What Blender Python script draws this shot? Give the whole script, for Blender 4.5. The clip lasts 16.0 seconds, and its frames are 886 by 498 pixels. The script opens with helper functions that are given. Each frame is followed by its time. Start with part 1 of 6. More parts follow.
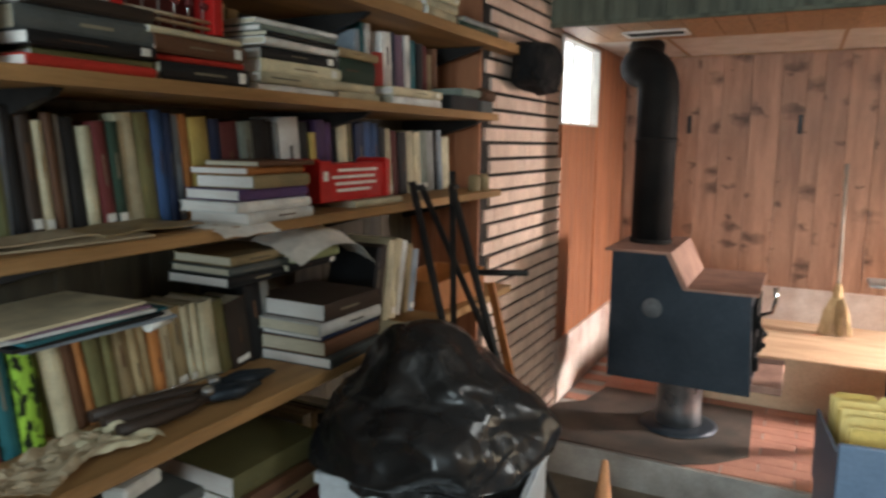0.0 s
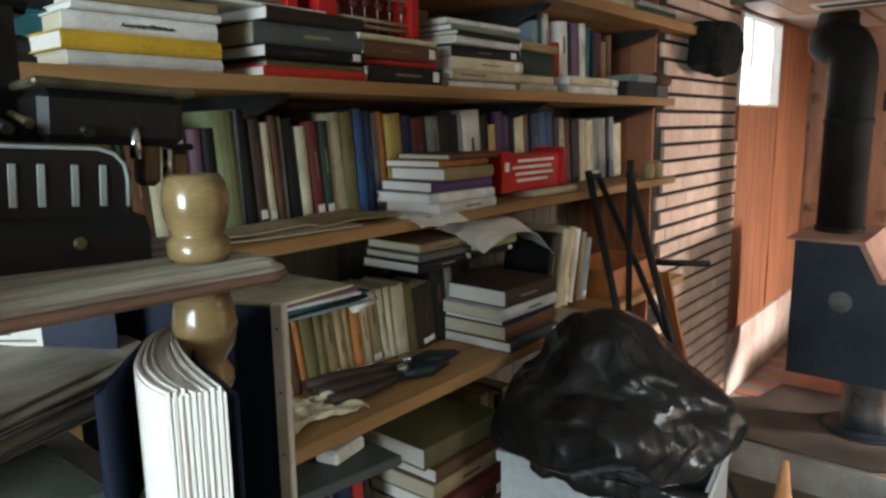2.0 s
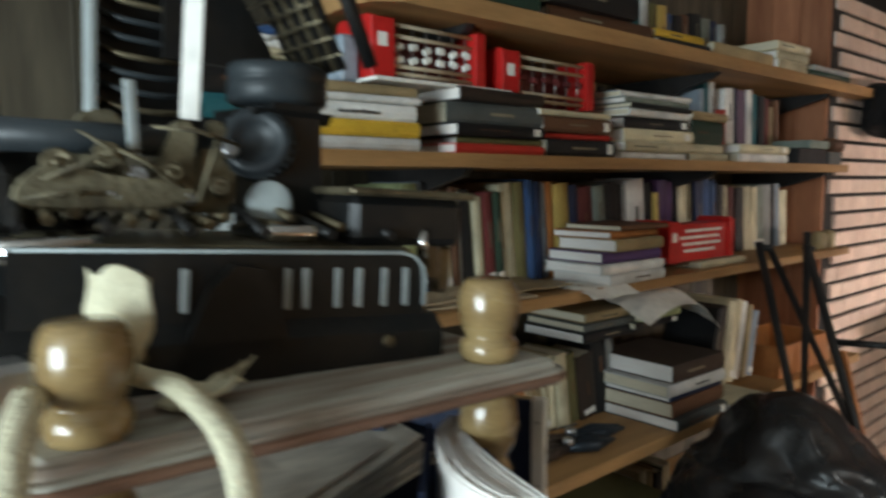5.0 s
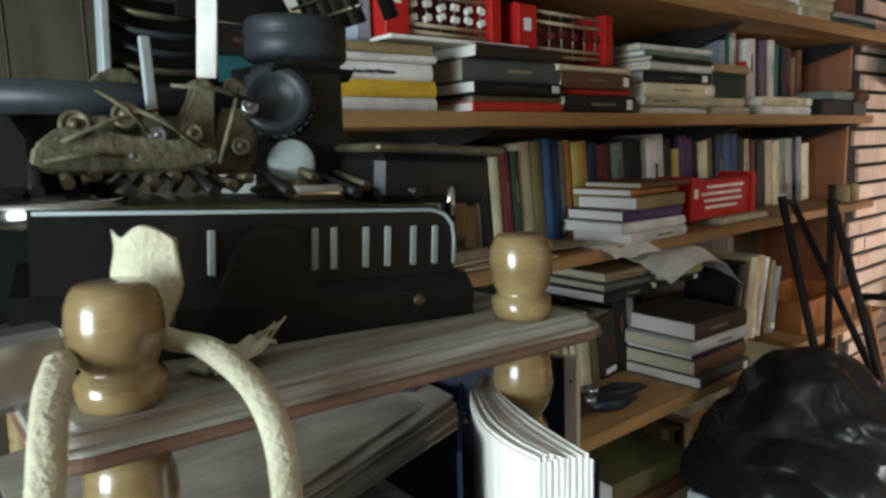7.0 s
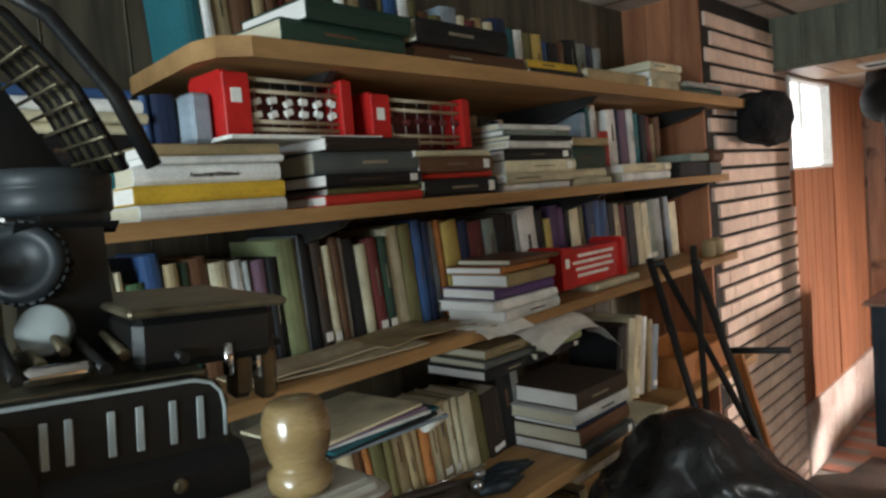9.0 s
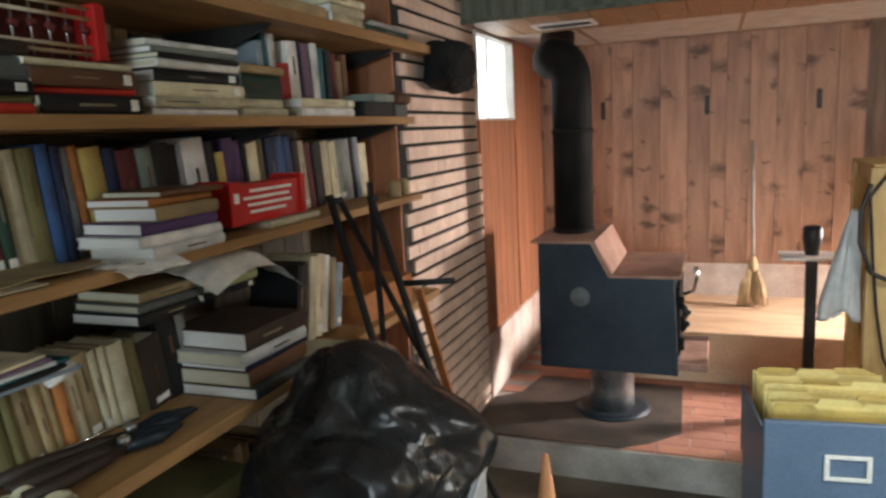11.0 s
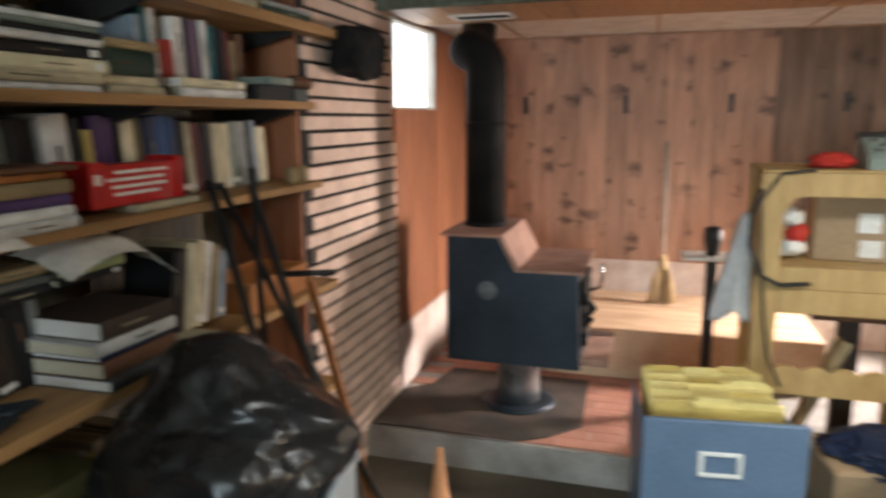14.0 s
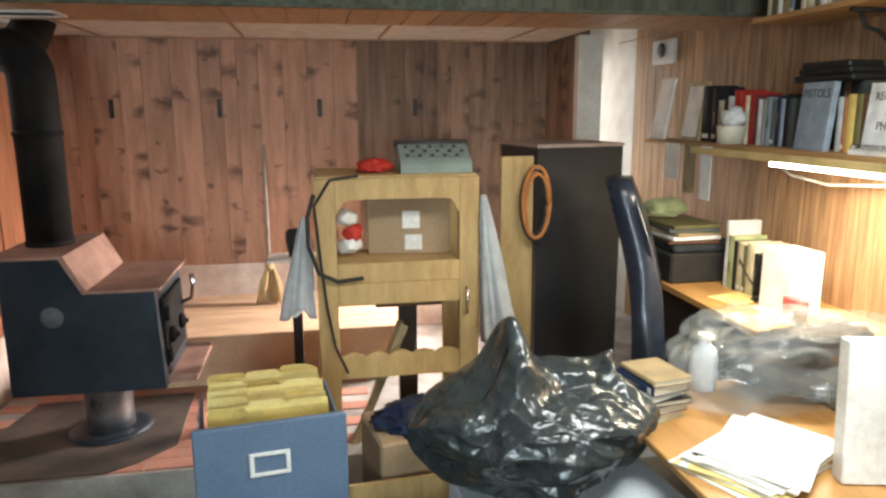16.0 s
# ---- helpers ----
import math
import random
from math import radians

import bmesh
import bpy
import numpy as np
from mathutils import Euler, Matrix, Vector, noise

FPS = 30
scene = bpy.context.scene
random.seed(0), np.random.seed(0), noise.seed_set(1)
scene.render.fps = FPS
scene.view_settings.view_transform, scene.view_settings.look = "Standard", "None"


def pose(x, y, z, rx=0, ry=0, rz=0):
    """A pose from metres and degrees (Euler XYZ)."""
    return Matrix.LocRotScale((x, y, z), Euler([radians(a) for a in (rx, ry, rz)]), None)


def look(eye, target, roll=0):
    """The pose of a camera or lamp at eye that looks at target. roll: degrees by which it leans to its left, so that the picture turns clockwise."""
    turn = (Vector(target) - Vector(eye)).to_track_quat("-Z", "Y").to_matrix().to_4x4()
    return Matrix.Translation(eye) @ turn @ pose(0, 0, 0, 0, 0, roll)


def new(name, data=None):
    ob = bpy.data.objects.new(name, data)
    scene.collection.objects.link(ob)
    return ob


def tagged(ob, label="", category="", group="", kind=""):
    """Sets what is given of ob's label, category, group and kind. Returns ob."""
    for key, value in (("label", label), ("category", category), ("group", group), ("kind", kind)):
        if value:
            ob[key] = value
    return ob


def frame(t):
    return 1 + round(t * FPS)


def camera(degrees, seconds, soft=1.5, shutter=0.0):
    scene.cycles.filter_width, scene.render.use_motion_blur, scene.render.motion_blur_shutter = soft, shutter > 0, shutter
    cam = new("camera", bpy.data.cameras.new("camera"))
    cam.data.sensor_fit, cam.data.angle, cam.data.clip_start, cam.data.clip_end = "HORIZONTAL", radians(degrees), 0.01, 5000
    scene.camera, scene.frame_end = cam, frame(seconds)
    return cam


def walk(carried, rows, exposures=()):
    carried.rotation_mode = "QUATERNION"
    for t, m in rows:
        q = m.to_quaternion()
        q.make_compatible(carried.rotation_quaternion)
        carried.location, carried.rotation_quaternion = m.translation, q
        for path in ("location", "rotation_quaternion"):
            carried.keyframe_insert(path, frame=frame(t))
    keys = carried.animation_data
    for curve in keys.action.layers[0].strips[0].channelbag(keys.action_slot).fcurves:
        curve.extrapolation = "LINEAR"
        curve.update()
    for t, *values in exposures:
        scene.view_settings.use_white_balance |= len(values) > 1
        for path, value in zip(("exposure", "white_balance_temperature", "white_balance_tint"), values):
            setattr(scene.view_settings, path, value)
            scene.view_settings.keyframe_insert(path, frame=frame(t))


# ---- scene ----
cam = camera(65.0, 16.0, 2.6, 0.5)
PATH = [
    (0, (-0.128, 0.294, 1.526), (-1.033, 2.052, 1.225), 0.5),
    (0.5, (-0.169, 0.243, 1.545), (-1.215, 1.915, 1.214), 0.2),
    (1, (-0.184, 0.226, 1.544), (-1.29, 1.854, 1.185), -0.1),
    (1.5, (-0.193, 0.218, 1.543), (-1.388, 1.789, 1.224), 0.1),
    (2, (-0.167, 0.209, 1.548), (-1.424, 1.726, 1.201), -0.8),
    (2.5, (-0.187, 0.228, 1.54), (-1.406, 1.776, 1.196), -0.9),
    (3, (-0.197, 0.222, 1.539), (-1.426, 1.762, 1.198), -0.7),
    (3.5, (-0.194, 0.234, 1.536), (-1.382, 1.803, 1.181), -1.3),
    (4, (-0.209, 0.241, 1.535), (-1.406, 1.802, 1.175), -1.8),
    (4.5, (-0.23, 0.186, 1.568), (-1.598, 1.617, 1.284), -1.1),
    (5, (-0.238, 0.123, 1.586), (-1.755, 1.413, 1.395), -0.3),
    (5.2, (-0.257, 0.094, 1.6), (-1.823, 1.319, 1.379), -1.0),
    (7.3, (-0.254, 0.14, 1.578), (-1.765, 1.412, 1.262), -2.0),
    (7.5, (-0.245, 0.157, 1.583), (-1.718, 1.467, 1.248), -2.5),
    (8, (-0.231, 0.197, 1.596), (-1.611, 1.608, 1.269), -4.1),
    (8.5, (-0.218, 0.214, 1.613), (-1.582, 1.654, 1.356), -4.0),
    (9, (-0.218, 0.216, 1.635), (-1.583, 1.67, 1.493), -4.9),
    (9.5, (-0.196, 0.234, 1.633), (-1.498, 1.74, 1.441), -5.5),
    (10, (-0.173, 0.277, 1.583), (-1.271, 1.929, 1.324), -2.6),
    (10.2, (-0.154, 0.288, 1.584), (-1.142, 2.003, 1.295), -3.0),
    (12.3, (-0.119, 0.412, 1.551), (-0.739, 2.284, 1.22), -2.4),
    (12.5, (-0.156, 0.367, 1.569), (-0.91, 2.192, 1.251), -2.2),
    (13, (-0.147, 0.346, 1.587), (-0.974, 2.134, 1.24), -1.5),
    (13.5, (-0.135, 0.358, 1.585), (-0.943, 2.154, 1.237), -1.9),
    (14, (0.016, 0.433, 1.573), (-0.549, 2.316, 1.207), -0.4),
    (14.5, (0.19, 0.42, 1.624), (0.089, 2.386, 1.269), 0.4),
    (15, (0.327, 0.438, 1.624), (0.504, 2.398, 1.263), -0.3),
    (15.5, (0.426, 0.427, 1.63), (0.75, 2.365, 1.255), -0.4),
    (16, (0.444, 0.425, 1.642), (0.795, 2.355, 1.252), -0.3),
]
walk(cam, [(t, look(eye, target, roll)) for t, eye, target, roll in PATH])

# ---------------------------------------------------------------- light
world = bpy.data.worlds.new("world")
scene.world = world
world.use_nodes = True
wn = world.node_tree
sky = wn.nodes.new("ShaderNodeTexSky")
sky.sky_type, sky.sun_disc = "NISHITA", False
sky.sun_elevation, sky.sun_rotation = radians(35), radians(250)
wn.nodes["Background"].inputs["Strength"].default_value = 0.1
wn.links.new(sky.outputs["Color"], wn.nodes["Background"].inputs["Color"])


def area_lamp(name, eye, target, sx, sy, power, colour):
    d = bpy.data.lights.new(name, "AREA")
    d.shape, d.size, d.size_y, d.energy, d.color = "RECTANGLE", sx, sy, power, colour
    ob = new(name, d)
    ob.matrix_world = look(eye, target)
    return ob


area_lamp("window_daylight", (-1.32, 4.26, 1.86), (0.6, 4.2, 1.5), 0.40, 0.62, 1.2, (0.86, 0.93, 1.0))
area_lamp("rear_window_daylight", (0.0, -2.35, 1.55), (-0.3, 1.8, 1.2), 1.2, 1.1, 126, (0.78, 0.94, 1.0))
# Overhead lamp added to brighten desk and shelves; no fixture is seen.
overhead_light = area_lamp("ceiling_tube_light", (1.55, 1.70, 2.30), (1.45, 2.3, 0.0), 1.2, 0.35, 48, (0.96, 1.0, 0.98))
overhead_light.data.spread = radians(155)
area_lamp("shelf_tube_light", (2.455, 2.80, 1.388), (2.40, 2.82, 0.0), 0.05, 0.88, 31, (1.0, 0.90, 0.70))
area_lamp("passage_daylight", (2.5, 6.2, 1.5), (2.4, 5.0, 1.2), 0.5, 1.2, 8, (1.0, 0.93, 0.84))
# Added lamp: brightens the stove corner through an unseen low window.
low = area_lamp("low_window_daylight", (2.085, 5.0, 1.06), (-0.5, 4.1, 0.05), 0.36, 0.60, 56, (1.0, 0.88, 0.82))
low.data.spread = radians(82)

# ---------------------------------------------------------------- materials


def mat(name, colour, rough=0.6, colour2=None, scale=8.0, stretch=(1, 1, 1), bump=0.15, metal=0.0, mix=0.5, fine=60.0, rand=0.0, knots=0.0, island=False, coat=0.0):
    """Two colours over two scales of noise, a fine grain and relief; rand varies it from piece to piece."""
    m = bpy.data.materials.new(name)
    m.use_nodes = True
    nt = m.node_tree
    n, l = nt.nodes, nt.links
    b = n["Principled BSDF"]
    b.inputs["Roughness"].default_value, b.inputs["Metallic"].default_value = rough, metal
    b.inputs["Coat Weight"].default_value = coat
    b.inputs["Specular IOR Level"].default_value = 0.5 if rough < 0.35 else 0.28
    tc = n.new("ShaderNodeTexCoord")
    mp = n.new("ShaderNodeMapping")
    mp.inputs["Scale"].default_value = stretch
    l.new(tc.outputs["Object"], mp.inputs["Vector"])
    info = n.new("ShaderNodeObjectInfo")
    add = n.new("ShaderNodeVectorMath")
    add.operation = "ADD"
    mul = n.new("ShaderNodeMath")
    mul.operation = "MULTIPLY"
    mul.inputs[1].default_value = 37.0
    l.new(info.outputs["Random"], mul.inputs[0])
    l.new(mp.outputs["Vector"], add.inputs[0])
    l.new(mul.outputs[0], add.inputs[1])
    big = n.new("ShaderNodeTexNoise")
    big.inputs["Scale"].default_value, big.inputs["Detail"].default_value = scale, 6
    l.new(add.outputs[0], big.inputs["Vector"])
    small = n.new("ShaderNodeTexNoise")
    small.inputs["Scale"].default_value, small.inputs["Detail"].default_value = fine, 3
    l.new(add.outputs[0], small.inputs["Vector"])
    ramp = n.new("ShaderNodeValToRGB")
    c2 = colour2 or tuple(c * 0.62 for c in colour)
    ramp.color_ramp.elements[0].color, ramp.color_ramp.elements[1].color = (*c2, 1), (*colour, 1)
    ramp.color_ramp.elements[0].position, ramp.color_ramp.elements[1].position = 0.5 - mix * 0.4, 0.5 + mix * 0.25
    l.new(big.outputs["Fac"], ramp.inputs["Fac"])
    grain = n.new("ShaderNodeMapRange")
    grain.inputs["To Min"].default_value, grain.inputs["To Max"].default_value = 0.72, 1.22
    l.new(small.outputs["Fac"], grain.inputs["Value"])
    vm = n.new("ShaderNodeMix")
    vm.data_type, vm.blend_type = "RGBA", "MULTIPLY"
    vm.inputs["Factor"].default_value = 0.8
    l.new(ramp.outputs["Color"], vm.inputs["A"])
    l.new(grain.outputs["Result"], vm.inputs["B"])
    out = vm.outputs["Result"]
    if knots:
        sep, warp = n.new("ShaderNodeSeparateXYZ"), n.new("ShaderNodeCombineXYZ")
        l.new(add.outputs[0], sep.inputs[0])
        l.new(sep.outputs["X"], warp.inputs["X"])
        stretch_z = n.new("ShaderNodeMath")
        stretch_z.operation = "MULTIPLY"
        stretch_z.inputs[1].default_value = 12.0
        l.new(sep.outputs["Z"], stretch_z.inputs[0])
        l.new(stretch_z.outputs[0], warp.inputs["Y"])
        vor = n.new("ShaderNodeTexVoronoi")
        vor.voronoi_dimensions = "2D"
        vor.inputs["Scale"].default_value = knots
        swirl = n.new("ShaderNodeTexNoise")
        swirl.inputs["Scale"].default_value, swirl.inputs["Detail"].default_value = 2.2, 3
        l.new(warp.outputs[0], swirl.inputs["Vector"])
        bent = n.new("ShaderNodeVectorMath")
        bent.operation = "MULTIPLY_ADD"
        bent.inputs[1].default_value = (0.9, 0.9, 0.0)
        l.new(swirl.outputs["Color"], bent.inputs[0])
        l.new(warp.outputs[0], bent.inputs[2])
        l.new(bent.outputs[0], vor.inputs["Vector"])
        pick = n.new("ShaderNodeSeparateColor")
        l.new(vor.outputs["Color"], pick.inputs[0])
        reach = n.new("ShaderNodeMapRange")
        reach.inputs["From Min"].default_value = 0.5
        reach.inputs["To Min"].default_value, reach.inputs["To Max"].default_value = 0.001, 0.56
        l.new(pick.outputs[0], reach.inputs["Value"])
        size = n.new("ShaderNodeMath")
        size.operation = "DIVIDE"
        l.new(vor.outputs["Distance"], size.inputs[0])
        l.new(reach.outputs["Result"], size.inputs[1])
        kr = n.new("ShaderNodeMapRange")
        kr.inputs["From Min"].default_value, kr.inputs["From Max"].default_value = 0.15, 1.0
        kr.inputs["To Min"].default_value, kr.inputs["To Max"].default_value = 0.22, 1.0
        l.new(size.outputs[0], kr.inputs["Value"])
        km = n.new("ShaderNodeMix")
        km.data_type, km.blend_type = "RGBA", "MULTIPLY"
        km.inputs["Factor"].default_value = 0.85
        l.new(out, km.inputs["A"])
        l.new(kr.outputs["Result"], km.inputs["B"])
        out = km.outputs["Result"]
    if rand:
        hsv = n.new("ShaderNodeHueSaturation")
        mr = n.new("ShaderNodeMapRange")
        mr.inputs["To Min"].default_value, mr.inputs["To Max"].default_value = 1 - rand, 1 + rand
        if island:
            geo = n.new("ShaderNodeNewGeometry")
            l.new(geo.outputs["Random Per Island"], mr.inputs["Value"])
        else:
            l.new(info.outputs["Random"], mr.inputs["Value"])
        l.new(mr.outputs["Result"], hsv.inputs["Value"])
        l.new(out, hsv.inputs["Color"])
        out = hsv.outputs["Color"]
    l.new(out, b.inputs["Base Color"])
    rr = n.new("ShaderNodeMapRange")
    rr.inputs["To Min"].default_value, rr.inputs["To Max"].default_value = max(0.03, rough - 0.12), min(1, rough + 0.12)
    l.new(big.outputs["Fac"], rr.inputs["Value"])
    l.new(rr.outputs["Result"], b.inputs["Roughness"])
    if bump:
        bp = n.new("ShaderNodeBump")
        bp.inputs["Strength"].default_value, bp.inputs["Distance"].default_value = bump, 0.004
        l.new(small.outputs["Fac"], bp.inputs["Height"])
        l.new(bp.outputs["Normal"], b.inputs["Normal"])
    return m


def film(name, colour, rough, coarse, fine, depth):
    """Thin glossy plastic film: creased in two sizes, slightly dusty."""
    m = mat(name, colour, rough, tuple(c * 1.5 for c in colour), 6, bump=0.0)
    n, l = m.node_tree.nodes, m.node_tree.links
    b = n["Principled BSDF"]
    b.inputs["Specular IOR Level"].default_value = 0.55
    tc = n.new("ShaderNodeTexCoord")
    bend = n.new("ShaderNodeTexNoise")
    bend.inputs["Scale"].default_value, bend.inputs["Detail"].default_value = 7.0, 3
    l.new(tc.outputs["Object"], bend.inputs["Vector"])
    mixed = n.new("ShaderNodeVectorMath")
    mixed.operation = "MULTIPLY_ADD"
    mixed.inputs[1].default_value = (0.10, 0.10, 0.10)
    l.new(bend.outputs["Color"], mixed.inputs[0])
    l.new(tc.outputs["Object"], mixed.inputs[2])
    last = None
    for scale, amount in ((coarse, depth), (fine, depth * 0.35)):
        v = n.new("ShaderNodeTexVoronoi")
        v.feature = "SMOOTH_F1"
        v.inputs["Smoothness"].default_value = 0.12
        v.inputs["Scale"].default_value = scale
        l.new(mixed.outputs[0], v.inputs["Vector"])
        bp = n.new("ShaderNodeBump")
        bp.inputs["Strength"].default_value, bp.inputs["Distance"].default_value = 0.8, amount
        l.new(v.outputs["Distance"], bp.inputs["Height"])
        if last:
            l.new(last.outputs["Normal"], bp.inputs["Normal"])
        last = bp
    l.new(last.outputs["Normal"], b.inputs["Normal"])
    return m


def plain_glow(name, colour, strength):
    m = bpy.data.materials.new(name)
    m.use_nodes = True
    b = m.node_tree.nodes["Principled BSDF"]
    b.inputs["Base Color"].default_value = (*colour, 1)
    b.inputs["Emission Color"].default_value = (*colour, 1)
    b.inputs["Emission Strength"].default_value = strength
    return m


def glass(name, colour=(0.95, 0.97, 0.97), rough=0.02):
    m = bpy.data.materials.new(name)
    m.use_nodes = True
    b = m.node_tree.nodes["Principled BSDF"]
    b.inputs["Base Color"].default_value = (*colour, 1)
    b.inputs["Roughness"].default_value, b.inputs["Transmission Weight"].default_value = rough, 1.0
    return m


SHELF = mat("shelf_pine", (0.42, 0.24, 0.10), 0.55, (0.26, 0.14, 0.055), 3.0, (6, 0.6, 6), 0.1, fine=40)
PLANK = mat("knotty_plank", (0.44, 0.245, 0.16), 0.5, (0.29, 0.15, 0.095), 3.5, (5, 5, 0.7), 0.1, fine=30, rand=0.12, knots=0.95)
PLANK_DARK = mat("brown_plank", (0.24, 0.15, 0.10), 0.55, (0.10, 0.06, 0.04), 3.5, (5, 5, 0.6), 0.1, fine=30, rand=0.2, knots=0.95)
PLANK_RED = mat("cedar_plank", (0.41, 0.17, 0.085), 0.5, (0.24, 0.09, 0.045), 3.5, (6, 6, 0.6), 0.08, fine=30, rand=0.14)
PLANK_WARM = mat("striated_plank", (0.44, 0.27, 0.145), 0.5, (0.22, 0.115, 0.06), 5.0, (9, 9, 0.5), 0.1, fine=40, rand=0.12)
PLANK_GREEN = mat("weathered_plank", (0.125, 0.13, 0.095), 0.65, (0.06, 0.062, 0.046), 4.0, (6, 6, 0.6), 0.1, fine=30, rand=0.2)
PLANK_OLD = mat("old_grey_plank", (0.095, 0.08, 0.054), 0.7, (0.038, 0.031, 0.022), 4.0, (6, 6, 0.6), 0.1, fine=30, rand=0.2)
BRICK = mat("pale_brick", (0.72, 0.55, 0.45), 0.8, (0.60, 0.43, 0.34), 12.0, bump=0.4, fine=120, rand=0.1)
MORTAR = mat("black_mortar", (0.03, 0.025, 0.022), 0.9, bump=0.3)
CONCRETE = mat("concrete", (0.40, 0.38, 0.35), 0.85, (0.22, 0.20, 0.18), 5, bump=0.4, fine=90)
CONCRETE_PALE = mat("painted_concrete", (0.70, 0.62, 0.56), 0.8, (0.48, 0.36, 0.30), 6, bump=0.35, fine=70)
FLOOR = mat("dark_floor", (0.12, 0.10, 0.075), 0.6, (0.05, 0.04, 0.03), 3, bump=0.2)
HEARTH = mat("hearth_red", (0.46, 0.23, 0.165), 0.65, (0.33, 0.15, 0.11), 4, bump=0.25, rand=0.12)
PLY = mat("pale_plywood", (0.66, 0.48, 0.32), 0.6, (0.48, 0.31, 0.19), 3, (1, 4, 1), 0.08)
TILE = mat("ceiling_tile", (0.62, 0.58, 0.53), 0.9, (0.50, 0.45, 0.40), 9, bump=0.3, fine=150)
GRID = mat("ceiling_grid", (0.06, 0.05, 0.045), 0.5)
WHITE = mat("white_paint", (0.72, 0.70, 0.66), 0.5, (0.58, 0.55, 0.5), 6, bump=0.08)
BLACK = mat("black_paint", (0.018, 0.017, 0.017), 0.45, (0.03, 0.027, 0.025), 12, bump=0.1)
IRON = mat("stove_iron", (0.030, 0.040, 0.052), 0.45, (0.020, 0.027, 0.036), 5, bump=0.12, metal=0.4)
PIPE = mat("stovepipe_black", (0.008, 0.0075, 0.0075), 0.75, (0.014, 0.012, 0.011), 6, bump=0.1)
PIPE.node_tree.nodes["Principled BSDF"].inputs["Specular IOR Level"].default_value = 0.12
# Brown for the stove's plates, paler than the firebox.
STOVETOP = mat("brown_plate", (0.34, 0.20, 0.15), 0.75, (0.22, 0.12, 0.09), 9, bump=0.3)
STEEL = mat("dull_steel", (0.5, 0.5, 0.5), 0.3, (0.3, 0.3, 0.31), 8, metal=0.9, bump=0.05)
CHROME = mat("worn_chrome", (0.75, 0.75, 0.74), 0.15, (0.5, 0.5, 0.5), 8, metal=1.0, bump=0.03)

# ---------------------------------------------------------------- mesh helpers


def box(bm, x0, x1, y0, y1, z0, z1, m=None, bevel=0.0):
    vs = [bm.verts.new(Vector((x, y, z))) for x in (x0, x1) for y in (y0, y1) for z in (z0, z1)]
    fs = [bm.faces.new([vs[i] for i in f]) for f in ((0, 1, 3, 2), (4, 6, 7, 5), (0, 4, 5, 1), (2, 3, 7, 6), (0, 2, 6, 4), (1, 5, 7, 3))]
    geom = vs
    if bevel:
        edges = list({e for f in fs for e in f.edges})
        r = bmesh.ops.bevel(bm, geom=edges, offset=bevel, segments=1, profile=0.5, affect="EDGES")
        geom = list({v for f in r["faces"] for v in f.verts} | {v for v in vs if v.is_valid})
    if m is not None:
        for v in geom:
            v.co = m @ v.co
    return geom


def lathe(bm, profile, seg=24, m=None, caps=True):
    """Turned round z from (radius, height) pairs."""
    rings = []
    for r, z in profile:
        rings.append([bm.verts.new(Vector((r * math.cos(2 * math.pi * i / seg), r * math.sin(2 * math.pi * i / seg), z))) for i in range(seg)])
    for a, b in zip(rings, rings[1:]):
        for i in range(seg):
            f = bm.faces.new((a[i], a[(i + 1) % seg], b[(i + 1) % seg], b[i]))
            f.smooth = True
    if caps:
        bm.faces.new(list(reversed(rings[0])))
        bm.faces.new(rings[-1])
    if m is not None:
        for ring in rings:
            for v in ring:
                v.co = m @ v.co


def tube(bm, points, r, seg=10, closed=False):
    """A round bar along points; r is a number or one for each point."""
    pts = [Vector(p) for p in points]
    rs = [r] * len(pts) if isinstance(r, (int, float)) else list(r)
    rings, up = [], None
    for i, p in enumerate(pts):
        d = (pts[min(i + 1, len(pts) - 1)] - pts[max(i - 1, 0)]).normalized()
        if up is None:
            up = Vector((0, 0, 1)) if abs(d.z) < 0.9 else Vector((1, 0, 0))
        s = d.cross(up).normalized()
        up = s.cross(d).normalized()
        rings.append([bm.verts.new(p + rs[i] * (math.cos(2 * math.pi * k / seg) * s + math.sin(2 * math.pi * k / seg) * up)) for k in range(seg)])
    for a, b in zip(rings, rings[1:]):
        for k in range(seg):
            f = bm.faces.new((a[k], a[(k + 1) % seg], b[(k + 1) % seg], b[k]))
            f.smooth = True
    bm.faces.new(list(reversed(rings[0])))
    bm.faces.new(rings[-1])


def prism(bm, outline, d0, d1, axis="y", m=None):
    """A flat outline of (a, b) pairs drawn out along an axis from d0 to d1."""
    put = {"x": lambda a, b, d: (d, a, b), "y": lambda a, b, d: (a, d, b), "z": lambda a, b, d: (a, b, d)}[axis]
    p = [bm.verts.new(Vector(put(a, b, d0))) for a, b in outline]
    q = [bm.verts.new(Vector(put(a, b, d1))) for a, b in outline]
    n = len(outline)
    bm.faces.new(p)
    bm.faces.new(list(reversed(q)))
    for i in range(n):
        bm.faces.new((p[i], q[i], q[(i + 1) % n], p[(i + 1) % n]))
    if m is not None:
        for v in p + q:
            v.co = m @ v.co


def mesh_of(name, bm, material):
    bmesh.ops.recalc_face_normals(bm, faces=bm.faces)
    me = bpy.data.meshes.new(name)
    bm.to_mesh(me)
    bm.free()
    me.materials.append(material)
    return me


def part(name, bm, material, parent, label=""):
    """Links a bmesh as one mesh object under a thing or a part, drawn in the thing's own frame."""
    ob = new(name, mesh_of(name, bm, material))
    if parent:
        ob.parent = parent
    return tagged(ob, label) if label else ob


